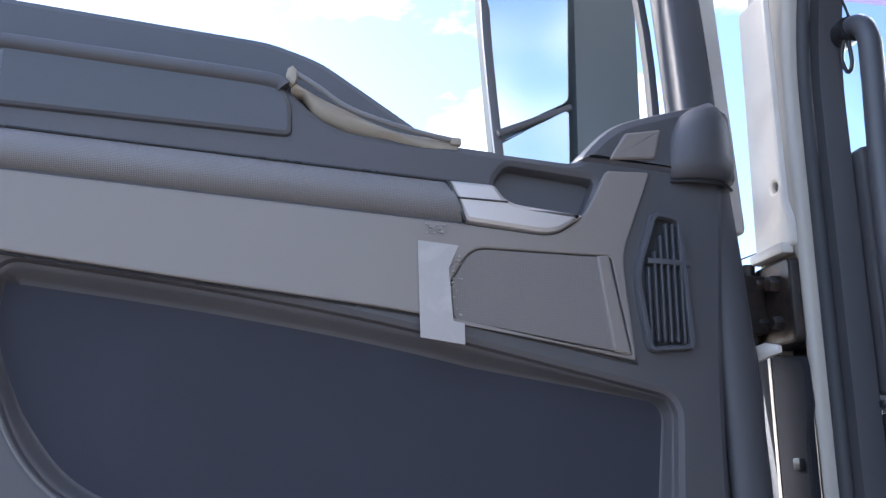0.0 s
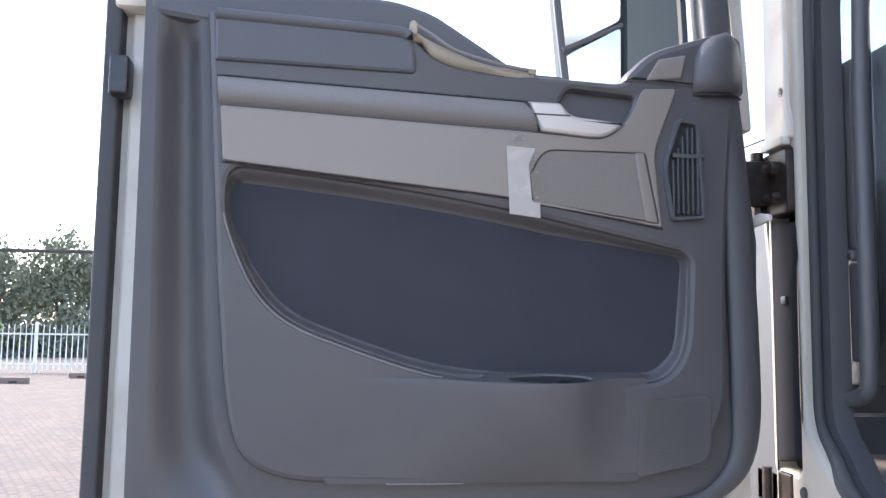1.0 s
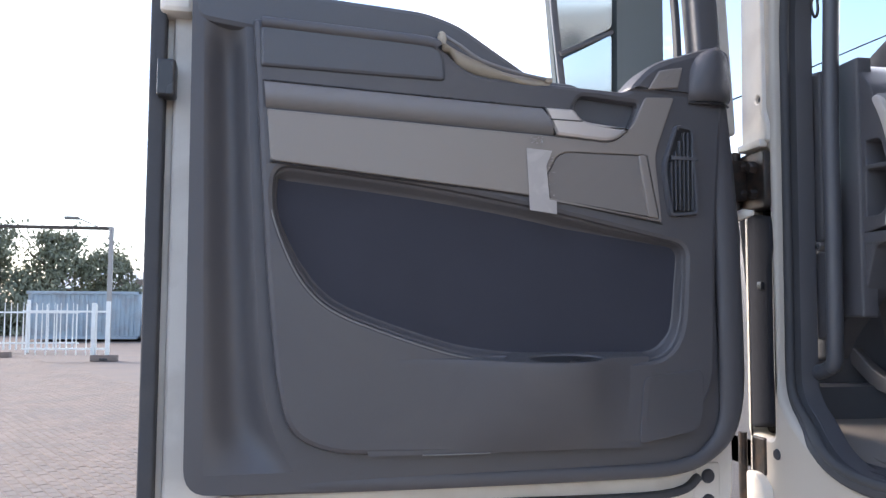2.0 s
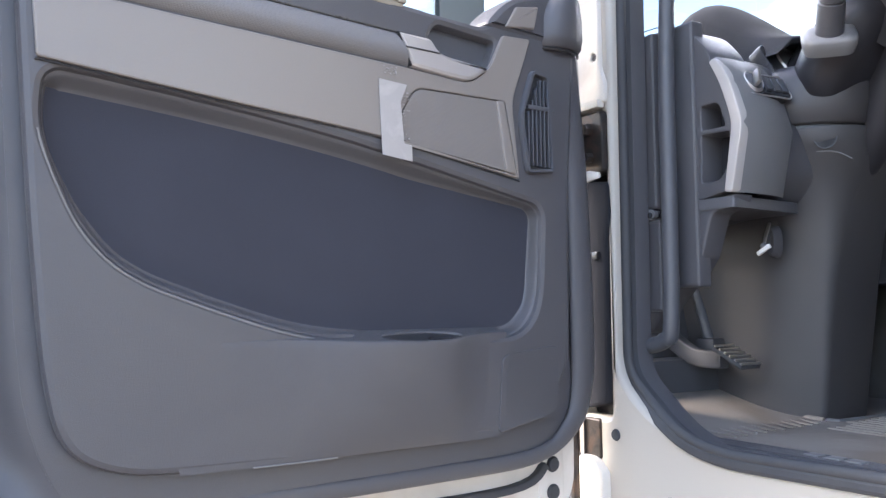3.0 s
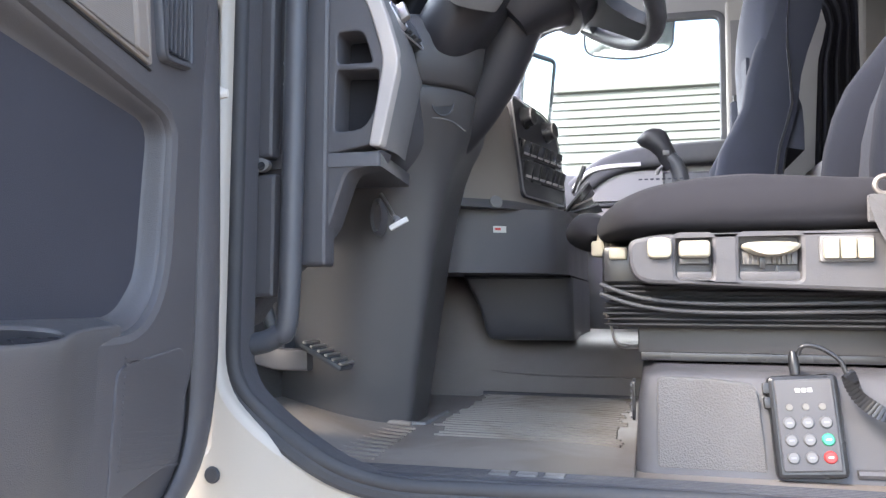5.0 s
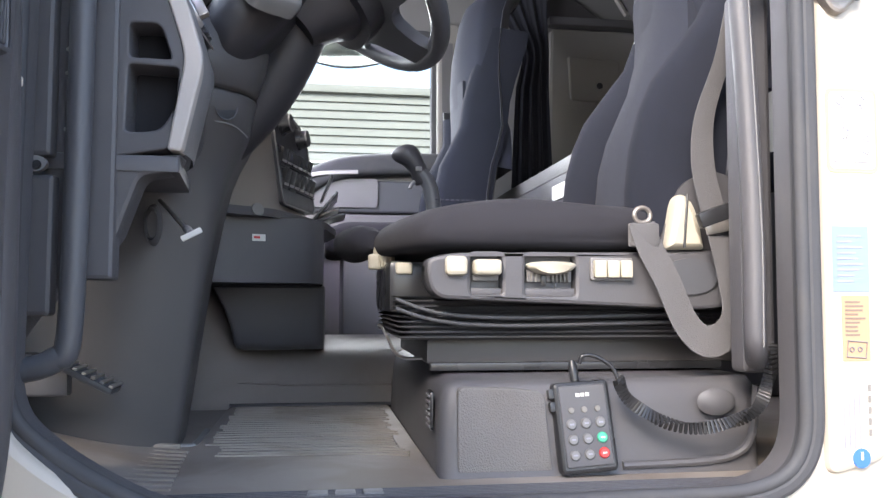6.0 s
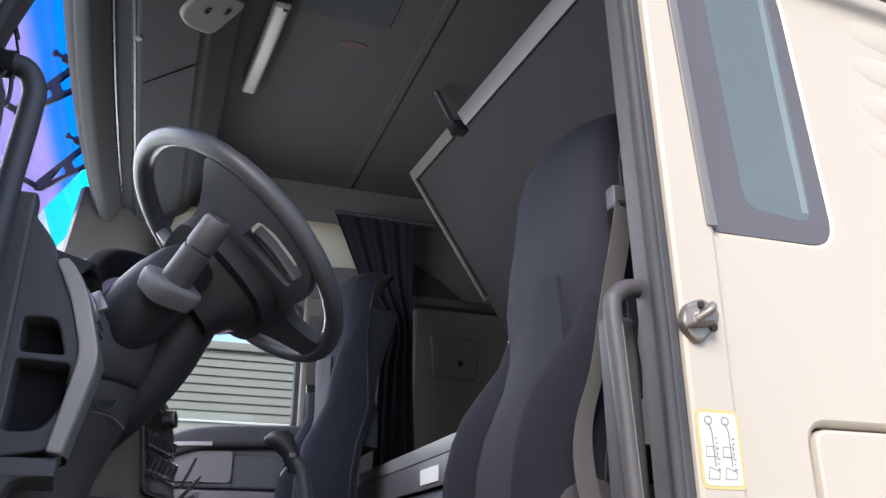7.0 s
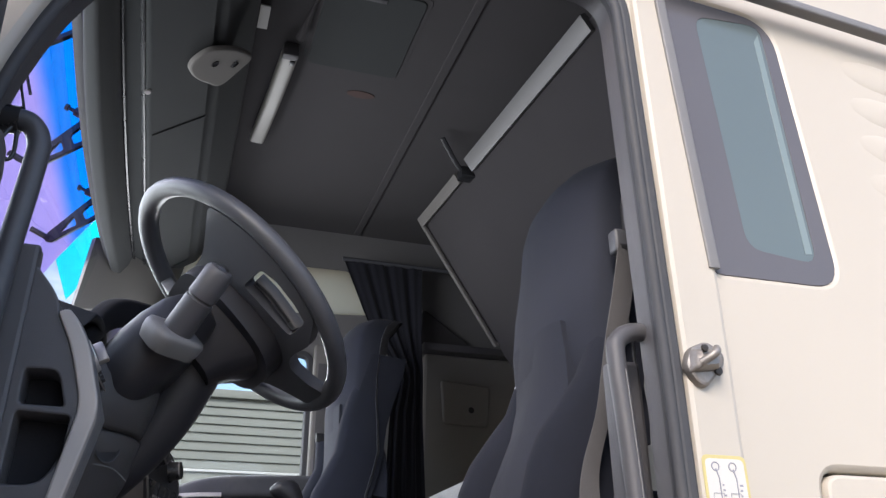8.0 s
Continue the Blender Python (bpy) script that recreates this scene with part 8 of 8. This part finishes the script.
for k in range(24):
    part("corrugation", box((-39.08, -13.5 + 0.205 * k, 0.25), (-39.02, -13.39 + 0.205 * k, 2.22), 0.015, seg=1), blue_steel, ct)
for z in (0.12, 2.22):
    part("edge_beam", box((-39.10, -13.65, z), (-38.98, -8.56, z + 0.14), 0.01), blue_steel, ct)
part("corner_post", box((-39.10, -8.70, 0.12), (-38.98, -8.56, 2.36), 0.01), blue_steel, ct)

# parked car seen from behind
car = thing("car", "small white hatchback parked with its back to the yard", "car", (-39.5, -7.2, 0))
sec = []
for x, zb, zs, zt, wb, wt in ((-42.0, 0.35, 0.70, 0.80, 0.74, 0.66), (-41.4, 0.25, 0.80, 0.98, 0.83, 0.72), (-40.8, 0.25, 0.88, 1.42, 0.84, 0.62), (-40.0, 0.25, 0.92, 1.50, 0.84, 0.60), (-39.0, 0.25, 0.95, 1.49, 0.84, 0.60),
                              (-38.45, 0.28, 0.98, 1.42, 0.83, 0.58), (-38.22, 0.32, 0.95, 1.02, 0.81, 0.70), (-38.16, 0.38, 0.72, 0.82, 0.77, 0.70)):
    sec.append([Vector((x, -7.26 + y, z)) for y, z in fillet([(-wb, zb), (wb, zb), (wb, zs), (wt, zt), (-wt, zt), (-wb, zs)], 0.10, 3)])
part("body", loft(sec), car_white, car, "white painted body", 50)
part("rear_window", loft([[Vector((-38.215 - 0.26 * (z - 1.03) / 0.36, -7.26 + y * (1 - 0.28 * (z - 1.0)), z)) for y in (-0.62, 0.62)] + [Vector((-38.26 - 0.26 * (z - 1.03) / 0.36, -7.26 + y * (1 - 0.28 * (z - 1.0)), z)) for y in (0.62, -0.62)]
                          for z in (1.04, 1.36)]), black, car, "dark rear window")
for s in (-1, 1):
    part("tail_lamp", box((-38.28, -7.26 + s * 0.72 - 0.09, 0.82), (-38.15, -7.26 + s * 0.72 + 0.09, 1.02), 0.03), red_lamp, car, "red tail lamp")
    for x in (-38.9, -41.3):
        wh = part("wheel", lathe([(0.0, 0.09), (0.29, 0.09), (0.31, 0.05), (0.31, -0.09), (0.0, -0.09)], aim((x, -7.26 + s * 0.72, 0.31), (0, 1, 0)), 24), rubber, car, "black tyre")
        part("rim", lathe([(0, 0.10), (0.17, 0.10), (0.18, 0.085)], aim((x, -7.26 + s * 0.735, 0.31), (0, s, 0)), 16), steel, wh)
part("bumper", box((-38.30, -8.05, 0.36), (-38.12, -6.47, 0.60), 0.05), car_white, car)
part("bumper_foot", box((-38.28, -7.95, 0.26), (-38.14, -6.57, 0.38), 0.03), plastic_dark, car)
part("number_plate", box((-38.13, -7.52, 0.66), (-38.115, -7.0, 0.77), 0.004), plate_yellow, car, "plain yellow plate")

# low buildings and trees beyond the fence
fb = thing("far_shed", "long dark masonry shed with a pale roof", "shed", (-66, -8, 0))
part("wall", box((-76, -20, 0), (-66, 12, 3.0), 0.02), dark_brick, fb)
part("roof", loft([[Vector((-65.6, y, 3.0)), Vector((-71, y, 4.5)), Vector((-76.5, y, 3.0)), Vector((-76.5, y, 2.9)), Vector((-65.6, y, 2.9))] for y in (-20.5, 12.5)]), roof_grey, fb, "pale sheet roof")
for k in range(6):
    part("window", box((-66.02, -18 + 5 * k, 1.3), (-65.96, -16.2 + 5 * k, 2.3), 0.01), black, fb)
for k in range(2):
    part("vent", box((-67.2, -15.5 + 1.3 * k, 3.2), (-66.4, -14.8 + 1.3 * k, 3.75), 0.03), dark_brick, fb)


def tree(x, y, h, w, leafy, n, seed, label, name="tree"):
    r = random.Random(seed)
    t = thing(name, label, name, (x, y, 0), "trees behind the fence")
    trunk = tube([(x, y, 0), (x + 0.1, y, h * 0.25), (x - 0.05, y + 0.1, h * 0.5), (x, y, h * 0.8)], 0.035 * h, n=4, seg=8, scale=lambda q: 1.1 - 0.85 * q)
    for k in range(9):
        a, z = r.uniform(0, 6.28), h * r.uniform(0.22, 0.6)
        rr = w * r.uniform(0.3, 0.48)
        tube([(x, y, z), (x + rr * 0.5 * math.cos(a), y + rr * 0.5 * math.sin(a), z + 0.14 * h), (x + rr * math.cos(a), y + rr * math.sin(a), z + 0.22 * h)], 0.012 * h, trunk, 6, 3, scale=lambda q: 1 - 0.75 * q)
    part("trunk", trunk, bark, t)
    clumps = []
    for k in range(26):
        a, q, z = r.uniform(0, 6.28), math.sqrt(r.random()), r.random()
        rad = 0.5 * w * q * math.sin(math.pi * (0.12 + 0.80 * z)) ** 0.6
        clumps.append((Vector((x + rad * math.cos(a), y + rad * math.sin(a), h * (0.16 + 0.80 * z))), w * r.uniform(0.10, 0.20)))
    vs, fs = [], []
    for k in range(n):
        c, s = clumps[r.randrange(len(clumps))]
        p = c + Vector((r.gauss(0, 1), r.gauss(0, 1), r.gauss(0, 0.8))) * s * 0.62
        if p.z < 0.2:
            continue
        e = Euler((r.uniform(0, 6.28), r.uniform(0, 6.28), r.uniform(0, 6.28))).to_matrix()
        q = r.uniform(0.09, 0.20)
        b = len(vs)
        vs += [p + e @ Vector(v) * q for v in ((-1, 0, 0), (0, -0.55, 0.12), (1, 0, 0), (0, 0.55, 0.12))]
        fs.append((b, b + 1, b + 2, b + 3))
    m2 = bpy.data.meshes.new("crown")
    m2.from_pydata(vs, [], fs)
    m2.materials.append(leafy)
    ob = new("crown", m2)
    ob.parent = t
    ob.matrix_parent_inverse = t.matrix_basis.inverted()


for k, (x, y, h, w) in enumerate(((-52, -31.5, 7.6, 7.0), (-50, -25.8, 7.0, 5.8), (-51, -20.6, 7.6, 5.6), (-53, -16.6, 6.2, 4.6), (-56, -14.2, 5.4, 4.6), (-58, -37, 8.5, 8.0), (-60, -23, 6.5, 8.0), (-60, -29, 7.0, 8.0))):
    tree(x, y, h, w, leaf, 5200, 20 + k, "dark green broadleaf tree beyond the fence")
tree(-44.5, -23.5, 2.9, 3.8, leaf_light, 3200, 60, "light green bush by the fence", "bush")
hd = thing("hedge", "dense dark hedge behind the fence", "hedge", (-48, -24, 0))
hv, hf = [], []
for k in range(9000):
    p = Vector((-48 + rg.gauss(0, 0.7), rg.uniform(-40, -14), abs(rg.gauss(0, 1.0)) + 0.1))
    e = Euler((rg.uniform(0, 6.28), rg.uniform(0, 6.28), rg.uniform(0, 6.28))).to_matrix()
    b = len(hv)
    hv += [p + e @ Vector(v) * 0.2 for v in ((-1, 0, 0), (0, -0.55, 0.1), (1, 0, 0), (0, 0.55, 0.1))]
    hf.append((b, b + 1, b + 2, b + 3))
hm = bpy.data.meshes.new("foliage")
hm.from_pydata(hv, [], hf)
hm.materials.append(leaf)
ho = new("foliage", hm)
ho.parent = hd
ho.matrix_parent_inverse = hd.matrix_basis.inverted()

# workshop with pale horizontal cladding on the passenger side
ws = thing("workshop", "pale clad workshop building beside the truck", "building", (0, 14, 0))
part("wall", box((-3.2, 14.02, 0), (34, 24, 5.55), 0.01), cladding, ws, "pale grey green wall")
board = mesh_of("board", loft([[Vector((x, 0.0, 0.0)), Vector((x, -0.045, 0.004)), Vector((x, -0.045, 0.016)), Vector((x, -0.012, 0.136)), Vector((x, 0.0, 0.158))] for x in (-1.55, 34)]), cladding)
for k in range(9):
    ob = new("board", board)
    ob.matrix_basis = Matrix.Translation((0, 14.01, 4.27 + 0.157 * k))
    ob.parent = ws
    ob.matrix_parent_inverse = ws.matrix_basis.inverted()
part("eave", box((-3.3, 13.90, 5.53), (34.1, 14.1, 5.68), 0.02), cladding, ws)
part("corner_strip", box((-1.85, 13.955, 0), (-1.55, 14.02, 5.53), 0.01), cladding, ws)
part("base_rail", box((-1.55, 13.97, 4.225), (34, 14.02, 4.27), 0.005), roof_grey, ws)
off = thing("glazed_office", "office front with green glass and white mullions", "building", (-6, 13.8, 0))
part("wall", box((-12, 14.1, 0), (-3.25, 24, 6.4), 0.01), cladding, off)
part("glass", box((-11.9, 14.0, 0.6), (-3.35, 14.08, 6.25), 0.0), tint_glass, off, "green tinted glass")
for k in range(11):
    part("mullion", box((-11.95 + 0.86 * k, 13.92, 0.5), (-11.87 + 0.86 * k, 14.04, 6.3), 0.0), fence_white, off)
for k in range(6):
    part("transom", box((-11.95, 13.93, 0.6 + 1.1 * k), (-3.3, 14.03, 0.68 + 1.1 * k), 0.0), fence_white, off)
wire = thing("overhead_wire", "dark overhead wire between two grey masts", "wire", (-25, 8, 0))
part("cable", tube([(-25, 8.0, 6.7), (-25, 15.1, 9.63), (-25, 21.0, 12.24), (-25, 27.5, 14.9)], 0.03, n=3, seg=6), hinge_metal, wire)
for y, h in ((7.9, 7.0), (27.5, 15.0)):
    part("mast", tube([(-25, y, 0), (-25, y, h)], 0.10, n=2, seg=10, scale=lambda q: 1 - 0.5 * q), roof_grey, wire, "grey steel mast")

# white site building behind the truck, seen in the door mirror
cabin = thing("site_building", "white flat-roofed site building with wide windows", "building", (36, -5, 0))
part("wall", box((36, -18, 0), (44, 7, 6.3), 0.02), site_white, cabin, "white wall")
part("roof_edge", box((35.8, -18.2, 6.25), (44.2, 7.2, 6.6), 0.02), roof_grey, cabin, "grey roof edge")
for z in (1.2, 4.0):
    for k in range(8):
        w = part("window", box((35.95, -17.2 + 3.0 * k, z), (36.02, -15.2 + 3.0 * k, z + 1.5), 0.005), dark_pane, cabin, "dark window")
        part("frame", box((35.93, -16.25 + 3.0 * k, z), (35.96, -16.15 + 3.0 * k, z + 1.5), 0.003), fence_white, w)

# yellow excavator behind the truck, seen in the passenger mirror
ex = thing("excavator", "yellow tracked excavator with raised boom", "excavator", (75, 16.9, 0))
part("body", box((73.6, 16.0, 0.9), (76.8, 19.6, 2.7), 0.12), excavator_yellow, ex, "yellow painted body")
cabx = part("cab", box((73.5, 16.2, 1.2), (75, 17.3, 3.3), 0.1), excavator_yellow, ex)
part("cab_window", box((73.46, 16.4, 2.0), (73.52, 17.1, 3.0), 0.02), dark_pane, cabx, "dark cab window")
for y in (15.6, 19.2):
    part("track", loft([[Vector((x, y + dy, z)) for x, z in fillet([(73.0, 0.0), (77.2, 0.0), (77.2, 0.95), (73.0, 0.95)], 0.4, 4)] for dy in (0, 0.6)]), rubber, ex, "dark steel track")
part("boom", sweep([(75, 18.6, 2.2), (75, 18.1, 3.5), (75, 17.3, 4.6), (75, 16.2, 5.4)], rrect(-0.25, -0.45, 0.25, 0.45, 0.03, 2), n=5, up=(1, 0, 0), scale=lambda t: 1.25 - 0.4 * t), excavator_yellow, ex, "yellow curved boom")
part("stick", sweep([(75, 16.0, 5.6), (75, 15.6, 4.2), (75, 15.5, 2.6)], rrect(-0.14, -0.24, 0.14, 0.24, 0.03, 2), n=2, up=(1, 0, 0), scale=lambda t: 1.2 - 0.5 * t), excavator_yellow, ex, "yellow stick")
part("ram", tube([(74.6, 18.0, 2.6), (74.6, 17.5, 4.1)], 0.09, n=1), steel, ex, "steel ram")
part("bucket", loft([[Vector((x, y, z)) for y, z in fillet([(15.7, 2.7), (15.1, 2.7), (14.7, 1.9), (15.1, 1.4), (15.7, 1.9)], 0.1, 3)] for x in (74.5, 75.5)]), dull_steel, ex, "worn steel bucket")
